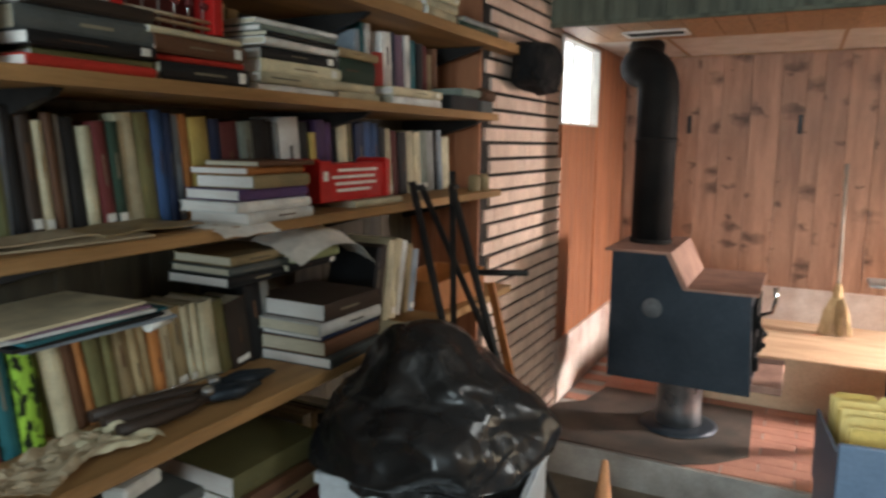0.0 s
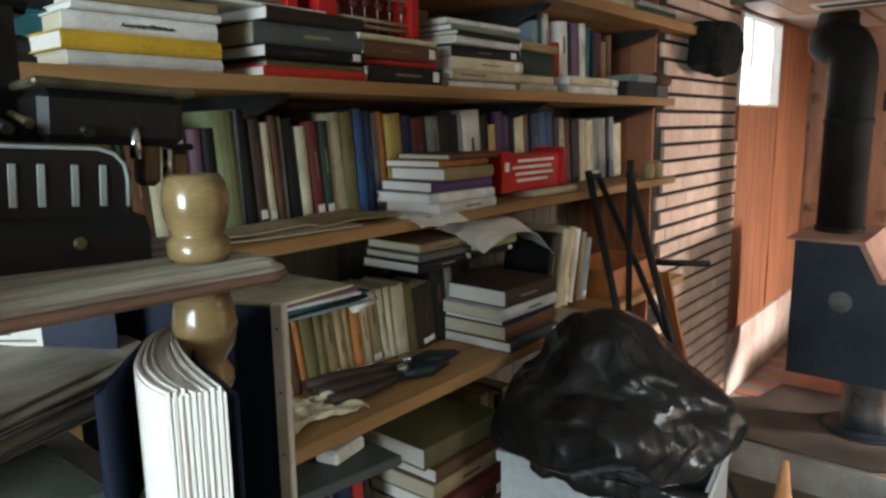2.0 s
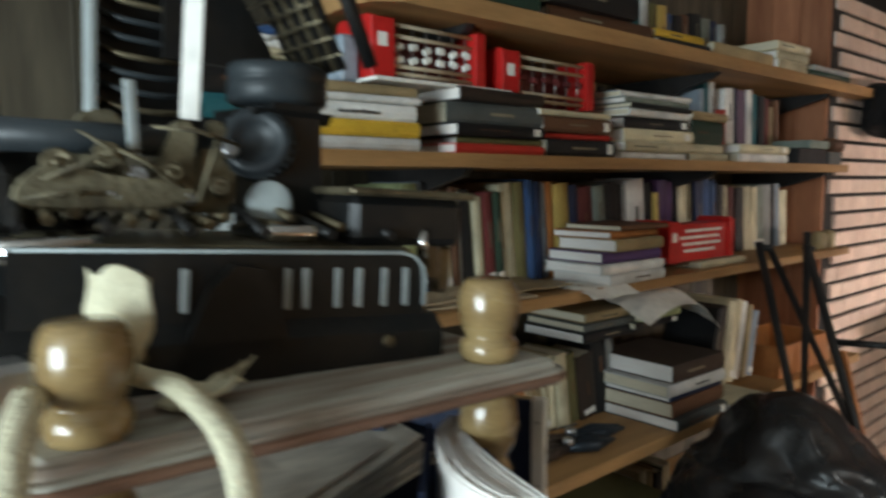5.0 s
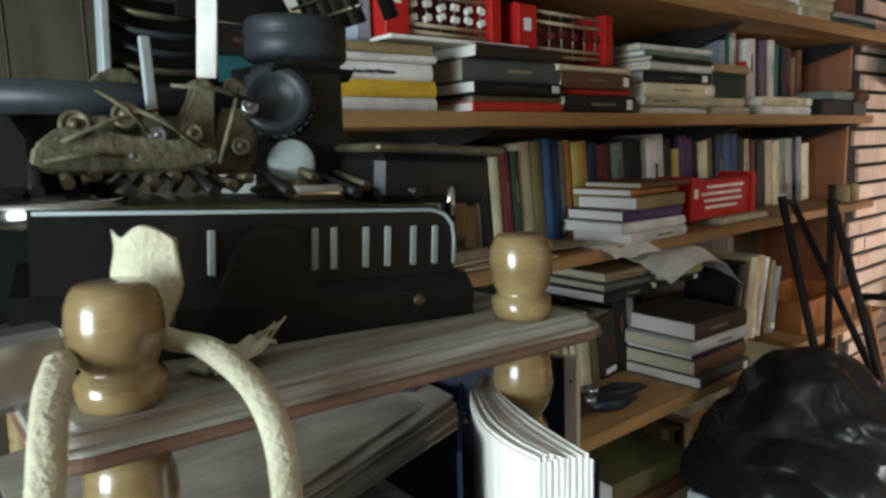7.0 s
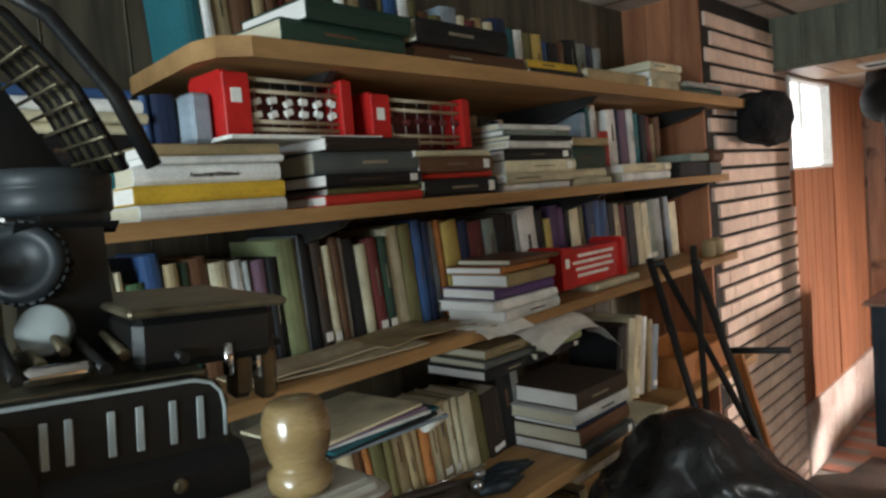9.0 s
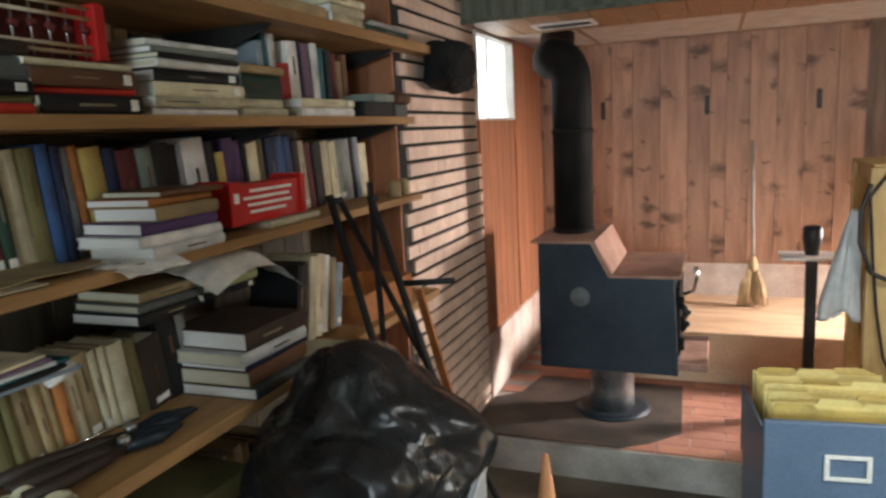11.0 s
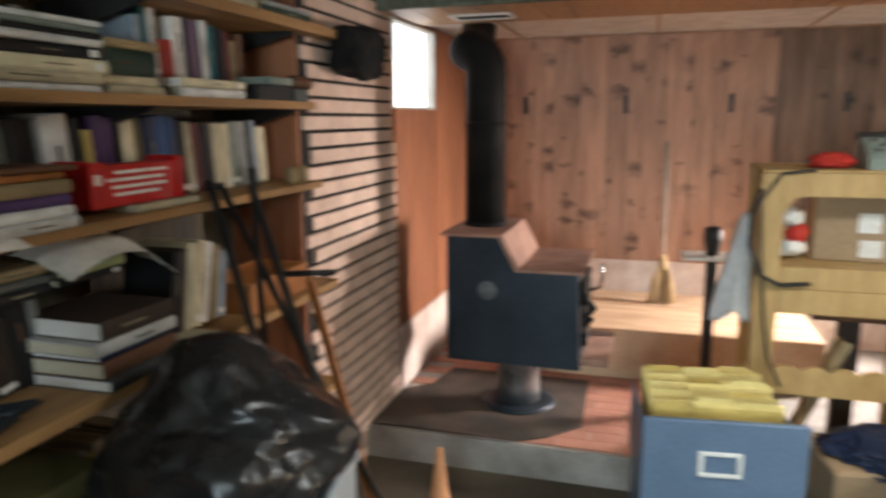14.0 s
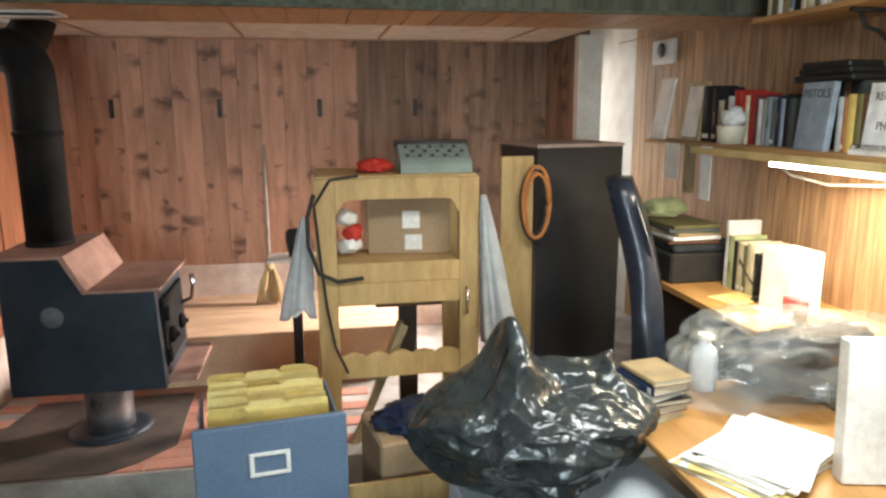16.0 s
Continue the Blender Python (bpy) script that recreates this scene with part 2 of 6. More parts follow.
def thing(name, m=None, label="", category="", group="", kind=""):
    ob = new(name)
    ob.empty_display_size = 0.05
    ob.matrix_world = m or Matrix()
    return tagged(ob, label, category, group, kind)


def solid(name, bm, material, m=None, label="", category="", group="", kind=""):
    ob = new(name, mesh_of(name, bm, material))
    ob.matrix_world = m or Matrix()
    return tagged(ob, label, category, group, kind)


def structure(name, material, label, *boxes, bevel=0.0):
    bm = bmesh.new()
    for b in boxes:
        box(bm, *b, bevel=bevel)
    return solid(name, bm, material, None, label, name.split("_")[0], "", "structure")


# ---------------------------------------------------------------- structure
LX, BX, BY, HEARTH_Y = -1.60, -1.28, 5.36, 3.43
F0, F1 = -0.08, 0.08
SOF_Y, SOF_Z, CEIL = 3.67, 2.10, 2.33
WY0, WY1, WZ0, WZ1 = 3.90, 4.62, 1.63, 2.095
RX = 2.78

structure("floor", FLOOR, "dark worn basement floor", (-1.8, 3.4, -2.6, HEARTH_Y, F0 - 0.2, F0))
structure("hearth_floor", CONCRETE, "raised concrete slab at the back of the basement", (-1.8, 3.4, HEARTH_Y, 6.6, F0 - 0.2, F1))
structure("back_ledge", PLY, "pale plywood ledge along the back wall", (-0.62, 0.95, 4.42, BY, F1, 0.38), bevel=0.006)
structure("wall_left", PLANK_OLD, "wall behind the bookshelves", (LX - 0.2, LX - 0.02, -2.6, 2.9, F0, CEIL))
structure("wall_chimney", MORTAR, "dark mortar core of the brick chimney breast", (LX - 0.2, BX - 0.012, 2.88, 3.86, F0, CEIL), (BX - 0.05, BX - 0.012, 3.86, 3.90, F0, 1.45))
structure("wall_stove", PLANK_RED, "cedar wall beside the stove",
          (LX, BX - 0.02, 3.86, WY0, 1.45, CEIL), (BX - 0.07, BX - 0.02, WY1, BY + 0.2, F0, CEIL), (BX - 0.07, BX - 0.02, 3.90, WY1, F0, WZ0), (BX - 0.07, BX - 0.02, WY0, WY1, WZ1, CEIL))
structure("wall_base", CONCRETE_PALE, "pale painted concrete footing under the panelling", (BX - 0.02, BX + 0.012, 3.91, BY - 0.001, F1, 0.44), (BX + 0.012, 2.1, BY - 0.016, BY + 0.02, F1, 0.60), bevel=0.004)
structure("wall_back", PLANK, "back wall core", (BX - 0.4, 2.12, BY + 0.02, BY + 0.2, F0, CEIL))
structure("wall_right", PLANK_WARM, "right wall core", (RX + 0.02, RX + 0.2, -2.6, 5.36, F0, CEIL))
# The gap in this wall is made for the added low window.
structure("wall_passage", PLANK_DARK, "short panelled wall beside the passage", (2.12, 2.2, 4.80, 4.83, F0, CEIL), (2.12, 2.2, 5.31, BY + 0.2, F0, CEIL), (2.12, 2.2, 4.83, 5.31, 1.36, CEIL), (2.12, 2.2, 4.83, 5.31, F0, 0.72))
structure("wall_far", WHITE, "cream passage wall", (1.9, 3.2, 6.5, 6.6, F0, CEIL), (2.0, 2.1, BY + 0.2, 6.5, F0, CEIL), (RX + 0.02, RX + 0.2, 5.36, 6.5, F0, CEIL))
structure("wall_rear", PLANK_OLD, "wall behind with a window opening",
          (-1.8, -0.9, -2.6, -2.4, F0, CEIL), (1.5, 3.2, -2.6, -2.4, F0, CEIL), (-0.9, 1.5, -2.6, -2.4, F0, 0.95), (-0.9, 1.5, -2.6, -2.4, 2.15, CEIL))
structure("ceiling", TILE, "white suspended ceiling tiles", (-1.8, 3.2, -2.6, 6.6, CEIL, CEIL + 0.1))
structure("soffit", PLANK_WARM, "boxed beam clad in thin boards", (LX, RX + 0.02, SOF_Y + 0.02, 4.36, SOF_Z + 0.006, CEIL - 0.001))
structure("ceiling_low", TILE, "lowered pale ceiling tiles by the back wall", (BX - 0.02, 2.12, 4.36, BY + 0.02, SOF_Z + 0.02, SOF_Z + 0.1))

# ---------------------------------------------------------------- more materials
COLOURS = dict(grey=(0.30, 0.31, 0.30), greygreen=(0.24, 0.28, 0.24), cream=(0.70, 0.63, 0.43), green=(0.10, 0.20, 0.09), blue=(0.05, 0.12, 0.30),
               tan=(0.40, 0.30, 0.16), darkgreen=(0.035, 0.08, 0.055), brown=(0.16, 0.075, 0.04), white=(0.82, 0.82, 0.79), mauve=(0.26, 0.16, 0.24),
               black=(0.018, 0.018, 0.02), sage=(0.36, 0.40, 0.20), bluegrey=(0.30, 0.36, 0.42), darkbrown=(0.06, 0.04, 0.03), maroon=(0.17, 0.035, 0.035),
               olive=(0.20, 0.18, 0.075), navy=(0.02, 0.034, 0.085), orange=(0.52, 0.20, 0.06), yellow=(0.66, 0.48, 0.14), purple=(0.15, 0.08, 0.22),
               red=(0.62, 0.045, 0.03), teal=(0.03, 0.17, 0.20), gold=(0.80, 0.50, 0.05), slate=(0.12, 0.13, 0.125), pink=(0.58, 0.13, 0.13))
COVER = {k: mat("cover_" + k, tuple(c * (0.9 if sum(v) > 0.7 else 0.72) for c in v), 0.55, tuple(c * 0.58 for c in v), 14, bump=0.12, fine=160, rand=0.26) for k, v in COLOURS.items()}
LEAFY = mat("leaf_print_cover", (0.30, 0.52, 0.06), 0.4, (0.01, 0.015, 0.01), 70, (1, 1, 0.5), 0.05, mix=0.12)
PAGES = mat("page_edges", (0.66, 0.60, 0.46), 0.85, (0.50, 0.44, 0.32), 20, (1, 60, 1), 0.25, rand=0.1)
PAGES_WHITE = mat("white_pages", (0.85, 0.84, 0.80), 0.8, (0.74, 0.65, 0.60), 20, (1, 60, 1), 0.2)
PAPER = mat("paper", (0.84, 0.82, 0.77), 0.8, (0.62, 0.60, 0.54), 8, bump=0.06)
OLD_PAPER = mat("yellowed_paper", (0.46, 0.38, 0.26), 0.85, (0.32, 0.25, 0.16), 7, bump=0.1)
NEWSPRINT = mat("newsprint", (0.60, 0.55, 0.45), 0.85, (0.42, 0.38, 0.31), 60, (1, 0.25, 1), 0.1, fine=220)
INK = mat("pale_lettering", (0.26, 0.22, 0.15), 0.5, bump=0.0)
DARK_INK = mat("dark_lettering", (0.05, 0.05, 0.05), 0.6, bump=0.0)
RED = mat("red_card", (0.55, 0.02, 0.018), 0.4, (0.40, 0.015, 0.012), 6, bump=0.04)
ROD = mat("pale_rod", (0.55, 0.46, 0.33), 0.5, bump=0.05)
ENAMEL = mat("typewriter_enamel", (0.008, 0.0085, 0.009), 0.42, (0.016, 0.014, 0.012), 25, bump=0.12, fine=140)
BRASS = mat("dirty_nickel", (0.20, 0.17, 0.11), 0.5, (0.07, 0.055, 0.035), 22, metal=0.75, bump=0.25)
RUBBER = mat("dark_rubber", (0.03, 0.037, 0.041), 0.45, (0.017, 0.02, 0.023), 12, bump=0.1)
PALE_DISC = mat("grey_button", (0.36, 0.40, 0.40), 0.4, bump=0.05)
VARNISH = mat("varnished_turned_wood", (0.31, 0.215, 0.095), 0.26, (0.19, 0.12, 0.05), 5, (3, 3, 10), 0.06, coat=0.6)
OLD_WOOD = mat("dusty_weathered_wood", (0.44, 0.42, 0.36), 0.8, (0.24, 0.18, 0.14), 7, (9, 0.7, 9), 0.5, mix=0.35, fine=60)
RED_WOOD = mat("worn_reddish_wood", (0.27, 0.15, 0.10), 0.65, (0.15, 0.085, 0.06), 5, (8, 0.8, 8), 0.3, fine=40)
CLOTH = mat("cream_cloth", (0.62, 0.58, 0.42), 0.9, (0.48, 0.44, 0.30), 30, bump=0.5, fine=300)
BAG_BLACK = film("black_plastic_film", (0.014, 0.014, 0.015), 0.27, 6.5, 17.0, 0.019)
BIN = mat("white_bin_plastic", (0.66, 0.70, 0.74), 0.45, (0.56, 0.60, 0.63), 4, bump=0.04)


def bars(bm, x, y0, y1, z, n, rng, tall=0.006):
    """Rows of short plain bars in the place of small lettering, on a face that looks along +x."""
    for i in range(n):
        a = rng.uniform(0, 0.15) * (y1 - y0)
        box(bm, x - 0.001, x + 0.0006, y0 + a, y1 - a * rng.uniform(0.3, 1), z - i * tall * 1.8, z - i * tall * 1.8 + tall)


def book(w, h, d, colour, m, group, rng, label="", pages=PAGES, lettered=True, cover=None):
    """Spine on x = 0 looking along +x, thickness along y, height along z."""
    b = 0.0022 if w > 0.014 else 0.0012
    bm = bmesh.new()
    hw = w / 2
    spine = [(-d, 0), (-d, b), (-b, b), (-b, w - b), (-d, w - b), (-d, w), (-0.002, w), (0.0015, w - w * 0.2), (0.003, hw), (0.0015, w * 0.2), (-0.002, 0)]
    prism(bm, spine, 0, h, "z")
    ob = solid("book", bm, cover or COVER[colour], m, label or f"{colour} hardback book on a crowded pine shelf", "book", group)
    bm = bmesh.new()
    box(bm, -d + 0.004, -b, b, w - b, 0.004, h - 0.004)
    part("page_block", bm, pages, ob)
    k = rng.random()
    if lettered and w > 0.018 and k > 0.5:
        bm = bmesh.new()
        dark = sum(COLOURS[colour]) > 0.75
        half = w * rng.uniform(0.03, 0.08)
        z0 = h * rng.uniform(0.30, 0.55)
        box(bm, 0.001, 0.0036, hw - half, hw + half, z0, z0 + h * rng.uniform(0.18, 0.36))
        part("lettering", bm, (DARK_INK if rng.random() < 0.5 else COVER["brown"]) if dark else (INK if rng.random() < 0.5 else COVER["brown"]), ob)
        if k > 0.8:
            bm = bmesh.new()
            box(bm, 0.001, 0.0038, hw - w * 0.3, hw + w * 0.3, h * 0.06, h * 0.14)
            part("shelf_mark", bm, PAPER, ob, "small white spine sticker")
    return ob


def row_of(spec, x, y, z, depth, lean, group, seed, jut=0.012):
    """Books side by side from y onwards; spec holds colour:thickness:height in millimetres."""
    rng = random.Random(seed)
    for word in spec.split():
        c, w, h = word.split(":")
        w, h = int(w) / 1000, int(h) / 1000
        ln = lean + rng.uniform(-1.2, 1.2)
        book(w - 0.002, h, min(depth, h * 0.72), c, pose(x - rng.random() * jut, y + h * math.sin(radians(ln)) * 0.5, z, ln, 0, rng.uniform(-1.5, 1.5)), group, rng)
        y += w


def pile(spec, x, y1, z, depth, group, seed, labels=()):
    """Books lying on one another with their spines out; spec holds colour:thickness:length in millimetres from the bottom up."""
    rng = random.Random(seed)
    for i, word in enumerate(spec.split()):
        c, w, h = word.split(":")
        w, h = int(w) / 1000, int(h) / 1000
        pg = PAGES_WHITE if rng.random() > 0.45 else PAGES
        book(w - 0.001, h, depth, c, pose(x + rng.uniform(-0.012, 0.012), y1 + rng.uniform(-0.012, 0.006), z, 90, 0, rng.uniform(-3, 3)), group, rng,
             labels[i] if i < len(labels) else f"{c} book lying flat in a pile on a pine shelf", pg)
        z += w
    return z


def smooth(points, k=5):
    """Points along a soft curve through the given ones."""
    p = [Vector(q) for q in points]
    p = [p[0] * 2 - p[1]] + p + [p[-1] * 2 - p[-2]]
    out = []
    for a, b, c, d in zip(p, p[1:], p[2:], p[3:]):
        for i in range(k):
            t = i / k
            out.append(0.5 * (2 * b + (c - a) * t + (2 * a - 5 * b + 4 * c - d) * t * t + (3 * b - a - 3 * c + d) * t ** 3))
    return out + [p[-2]]


def text_part(words, size, m, material, parent, name="title"):
    c = bpy.data.curves.new(name, "FONT")
    c.body, c.size, c.extrude, c.align_x = words, size, 0.0006, "CENTER"
    tmp = bpy.data.objects.new("tmp", c)
    me = bpy.data.meshes.new_from_object(tmp)
    bpy.data.objects.remove(tmp)
    me.materials.clear()
    me.materials.append(material)
    ob = new(name, me)
    ob.parent = parent
    ob.matrix_local = m
    return ob


# ---------------------------------------------------------------- bookshelves
SHELVES = ((1.925, 0.80, 3.25, -1.205, 0.034), (1.640, 0.58, 2.87, -1.20, 0.026), (1.347, 0.55, 2.86, -1.19, 0.026), (0.965, 0.55, 2.86, -1.14, 0.030), (0.56, 0.5, 2.86, -1.14, 0.03))
for top, y0, y1, xf, th in SHELVES:
    bm = bmesh.new()
    if top > 1.9:
        prism(bm, [(LX, y0 + 0.03), (xf - 0.09, y0), (xf - 0.03, y0 + 0.012), (xf, y0 + 0.06), (xf, y1 - 0.05), (xf - 0.05, y1), (BX + 0.003, y1), (BX + 0.003, 2.86), (LX, 2.86)], top - th, top, "z")
    elif top > 1.6:
        prism(bm, [(LX, y0), (xf, y0), (xf, y1 - 0.03), (xf - 0.03, y1), (LX, y1 - 0.02)], top - th, top, "z")
    else:
        box(bm, LX, xf, y0, y1, top - th, top, bevel=0.003)
    solid("shelf_board", bm, SHELF, None, "long worn pine bookshelf board fixed to the wall", "shelf", "wall shelves")
for y in (1.05, 2.0, 2.78):
    for top in (1.891, 1.614, 1.321):
        bm = bmesh.new()
        prism(bm, [(LX, top), (-1.25, top), (-1.27, top - 0.015), (LX + 0.02, top - 0.10), (LX, top - 0.10)], y, y + 0.02, "y")
        solid("shelf_bracket", bm, BLACK, None, "black bracket under a pine shelf", "bracket", "shelf brackets")
rng = random.Random(4)

# third shelf, standing row
row_of("grey:16:219 greygreen:19:240 cream:17:214 green:33:191 blue:35:236 tan:24:217 darkgreen:23:216 brown:39:221 cream:34:209 white:33:207 grey:12:204 mauve:34:202 black:26:204 sage:45:236 bluegrey:14:240",
       -1.375, 0.640, 1.347, 0.17, 3, "standing books on the third shelf", 11)
row_of("black:28:236 darkbrown:27:236 cream:24:214 brown:22:229 grey:14:227 black:34:222 cream:27:206 maroon:31:216 darkgreen:29:216 cream:44:235 olive:39:238 blue:32:244 navy:25:239 bluegrey:25:236 orange:26:239 yellow:54:233 navy:42:230 maroon:59:224 greygreen:46:227 black:60:234 black:27:231 grey:17:231 white:85:241",
       -1.375, 1.040, 1.347, 0.17, 5, "standing books on the third shelf", 12)
row_of("black:37:234 yellow:30:205 purple:50:241 purple:35:236 black:21:238 cream:50:242 olive:40:234 navy:50:238 blue:45:243 blue:40:240 black:42:227 cream:45:223 maroon:40:218 black:55:214 cream:50:218 cream:45:216 greygreen:60:222 grey:50:222 black:30:227 bluegrey:36:227 cream:60:202",
       -1.375, 1.862, 1.347, 0.17, 5, "standing books on the third shelf", 13)
# lying in front of them
for i, (y0, y1, x0, x1, z, rz, mt, lb) in enumerate(((0.86, 1.20, -1.36, -1.21, 1.3475, -6, OLD_PAPER, "brown paper folder lying flat on the pine shelf"), (0.80, 1.10, -1.33, -1.22, 1.355, 4, OLD_PAPER, "worn brown envelope lying on a folder"),
                                                    (1.10, 1.34, -1.37, -1.22, 1.352, 3, COVER["tan"], "tan cardboard folder lying flat on the shelf"))):
    bm = bmesh.new()
    bmesh.ops.create_grid(bm, x_segments=12, y_segments=16, size=0.5)
    for v in bm.verts:
        v.co = Vector((v.co.x * (x1 - x0), v.co.y * (y1 - y0), 0.004 + 0.005 * noise.noise(v.co * 3 + Vector((i, 0, 0)))))
    bmesh.ops.solidify(bm, geom=bm.faces[:], thickness=-0.003)
    solid("folder", bm, mt, pose((x0 + x1) / 2, (y0 + y1) / 2, z, 0, 0, rz), lb, "folder")
z = pile("white:26:235 white:24:250 purple:26:225 tan:30:200 orange:18:200 brown:13:190", -1.20, 1.66, 1.347, 0.17, "pile on the third shelf", 5)
bm = bmesh.new()
bmesh.ops.create_grid(bm, x_segments=14, y_segments=14, size=0.5)
for v in bm.verts:
    u, w = v.co.x + 0.5, v.co.y + 0.5
    v.co = Vector((-1.28 + 0.125 * u, 1.33 + 0.17 * w, 1.349 - 0.06 * max(0, u - 0.62) ** 1.3 + 0.008 * noise.noise(Vector((u * 4, w * 4, 2)))))
bmesh.ops.solidify(bm, geom=bm.faces[:], thickness=0.0012)
solid("paper_sheet", bm, PAPER, None, "white paper sheet curling over the shelf edge", "paper")


def red_rack(y0, y1, z0, z1, x, kind):
    """A red card display rack: two end plates, floor, dark back, pale rods and small white pieces."""
    t = thing("display_rack", None, "bright red card rack with pale rods and white pieces" if kind else "bright red card box with white printed lines", "rack", "red racks")
    for n, (a, b) in (("end_plate", (y0, y0 + 0.012)), ("end_plate", (y1 - 0.012, y1))):
        bm = bmesh.new()
        prism(bm, [(x - 0.10, z0), (x + 0.012, z0), (x + 0.012, z1 - 0.012), (x + 0.004, z1), (x - 0.09, z1), (x - 0.10, z1 - 0.01)], a, b, "y")
        part(n, bm, RED, t)
    bm = bmesh.new()
    box(bm, x - 0.012, x + 0.014, y0 - 0.001, y0 + 0.050, z0, z1 - 0.004, bevel=0.002)
    part("front_flange", bm, RED, t)
    bm = bmesh.new()
    box(bm, x - 0.012, x + 0.014, y1 - 0.026, y1 + 0.001, z0, z1 - 0.004, bevel=0.002)
    part("front_flange", bm, RED, t)
    bm = bmesh.new()
    box(bm, x + 0.0145, x + 0.0155, y0 + 0.012, y0 + 0.032, z0 + 0.5 * (z1 - z0), z0 + 0.72 * (z1 - z0))
    part("price_label", bm, PAPER, t, "small white paper label")
    bm = bmesh.new()
    box(bm, x - 0.09, x - 0.055, y0 + 0.012, y1 - 0.012, z0, z1 - 0.02)
    part("back_panel", bm, COVER["maroon"] if kind else RED, t)
    r = random.Random(int(y0 * 1000))
    if kind:
        for f in (0.12, 0.24, 0.72, 0.9):
            bm = bmesh.new()
            tube(bm, [(x, y0 + 0.012, z0 + f * (z1 - z0)), (x, y1 - 0.012, z0 + f * (z1 - z0) - 0.002)], 0.004, 8)
            part("rod", bm, ROD, t)
        n = 6
        for i in range(n):
            y = y0 + 0.068 + (y1 - y0 - 0.108) * i / (n - 1)
            bm = bmesh.new()
            tube(bm, [(x - 0.004, y, z0 + 0.003), (x - 0.004, y + 0.001, z1 - 0.012)], 0.0016, 6)
            part("wire", bm, STEEL, t)
            for f in (0.36, 0.56) if kind == 1 else (0.5,):
                bm = bmesh.new()
                box(bm, -0.005, 0.005, -0.009, 0.009, -0.006, 0.006, pose(x, y, z0 + (f + r.uniform(-0.03, 0.03)) * (z1 - z0), r.uniform(-30, 30), 0, 0), bevel=0.002)
                part("counter", bm, PAPER if kind == 1 else COVER["maroon"], t)
    else:
        bm = bmesh.new()
        box(bm, x - 0.056, x + 0.006, y0 + 0.03, y1 - 0.02, z0, z1 - 0.012, bevel=0.002)
        part("front_panel", bm, RED, t)
        bm = bmesh.new()
        for i in range(4):
            bars(bm, x + 0.0065, y0 + 0.05, y1 - 0.04 - 0.03 * (i % 2), z1 - 0.035 - i * 0.018, 1, r, 0.008)
        part("lettering", bm, PAPER, t)


# second shelf, piles
zz = pile("white:24:250 gold:28:255 white:30:245 white:13:235 tan:20:225", -1.225, 0.905, 1.640, 0.19, "piles on the second shelf", 21)
t = bpy.data.objects[[o.name for o in scene.objects if o.name.startswith("book")][-3]]
text_part("American Chestnut", 0.0105, Matrix.Translation((0.0045, 0.010, 0.12)) @ Matrix(((0, 0, 1, 0), (0, 1, 0, 0), (-1, 0, 0, 0), (0, 0, 0, 1))), DARK_INK, t)
pile("black:50:200 teal:40:210 black:50:205 cream:16:225 cream:17:225 white:23:230 blue:16:215", -1.33, 0.724, 1.640, 0.17, "piles on the second shelf", 22)
row_of("blue:16:203 navy:40:205", -1.325, 0.729, 1.640, 0.15, 1, "standing books on the second shelf", 23)
pile("red:20:255 olive:14:230 black:24:250 slate:42:260 darkbrown:26:245", -1.225, 1.24, 1.640, 0.20, "piles on the second shelf", 24)
zz = pile("black:38:230 red:14:235 brown:34:240 cream:13:240", -1.225, 1.475, 1.640, 0.19, "piles on the second shelf", 25)
pile("white:18:290 cream:24:290 cream:32:285 black:28:270 white:18:285 black:12:280 greygreen:16:280 white:14:290", -1.225, 1.815, 1.640, 0.20, "piles on the second shelf", 26)
pile("cream:22:190 cream:24:190 darkgreen:62:180 tan:22:200", -1.235, 2.02, 1.640, 0.18, "piles on the second shelf", 27)
zz = pile("white:28:300 cream:26:310", -1.225, 2.42, 1.640, 0.19, "piles on the second shelf", 28)
bm = bmesh.new()
box(bm, -1.42, -1.29, 0.788, 0.826, 1.762, 1.845, bevel=0.006)
solid("tin_box", bm, COVER["bluegrey"], None, "small grey tin box behind a red rack", "tin")
bm = bmesh.new()
box(bm, -1.42, -1.23, 0.82, 1.15, 1.762, 1.769, bevel=0.001)
solid("card_sheet", bm, PAPER, None, "stiff cream card under a red rack", "card")
red_rack(0.830, 1.102, 1.770, 1.880, -1.27, 1)
red_rack(1.147, 1.443, 1.747, 1.858, -1.265, 2)
pile("cream:20:260", -1.21, 2.14, 1.347, 0.14, "pile on the third shelf", 31)
red_rack(1.745, 2.085, 1.368, 1.482, -1.245, 0)
row_of("black:40:205 slate:30:190 cream:45:215 tan:40:205 black:35:200 greygreen:30:190 blue:28:195 white:30:200", -1.40, 1.50, 1.640, 0.14, 0, "standing books on the second shelf", 32)
row_of("bluegrey:32:165 teal:26:190 white:36:190 red:60:110 white:60:180 navy:24:185 mauve:50:180 white:36:185 teal:50:175 black:40:170 maroon:34:165 tan:40:140 brown:36:165", -1.335, 2.07, 1.694, 0.15, 3, "standing books on the second shelf", 33)
for y0, y1, z0, h, c, lb in ((2.47, 2.70, 1.640, 0.052, "black", "flat black case at the shelf end"), (2.72, 2.83, 1.640, 0.045, "slate", "dark grey case at the shelf end"), (2.56, 2.78, 1.692, 0.028, "greygreen", "thin grey book across dark cases")):
    bm = bmesh.new()
    box(bm, -1.36, -1.22, y0, y1, z0, z0 + h, bevel=0.004)
    solid("case", bm, COVER[c], None, lb, "case")
bm = bmesh.new()
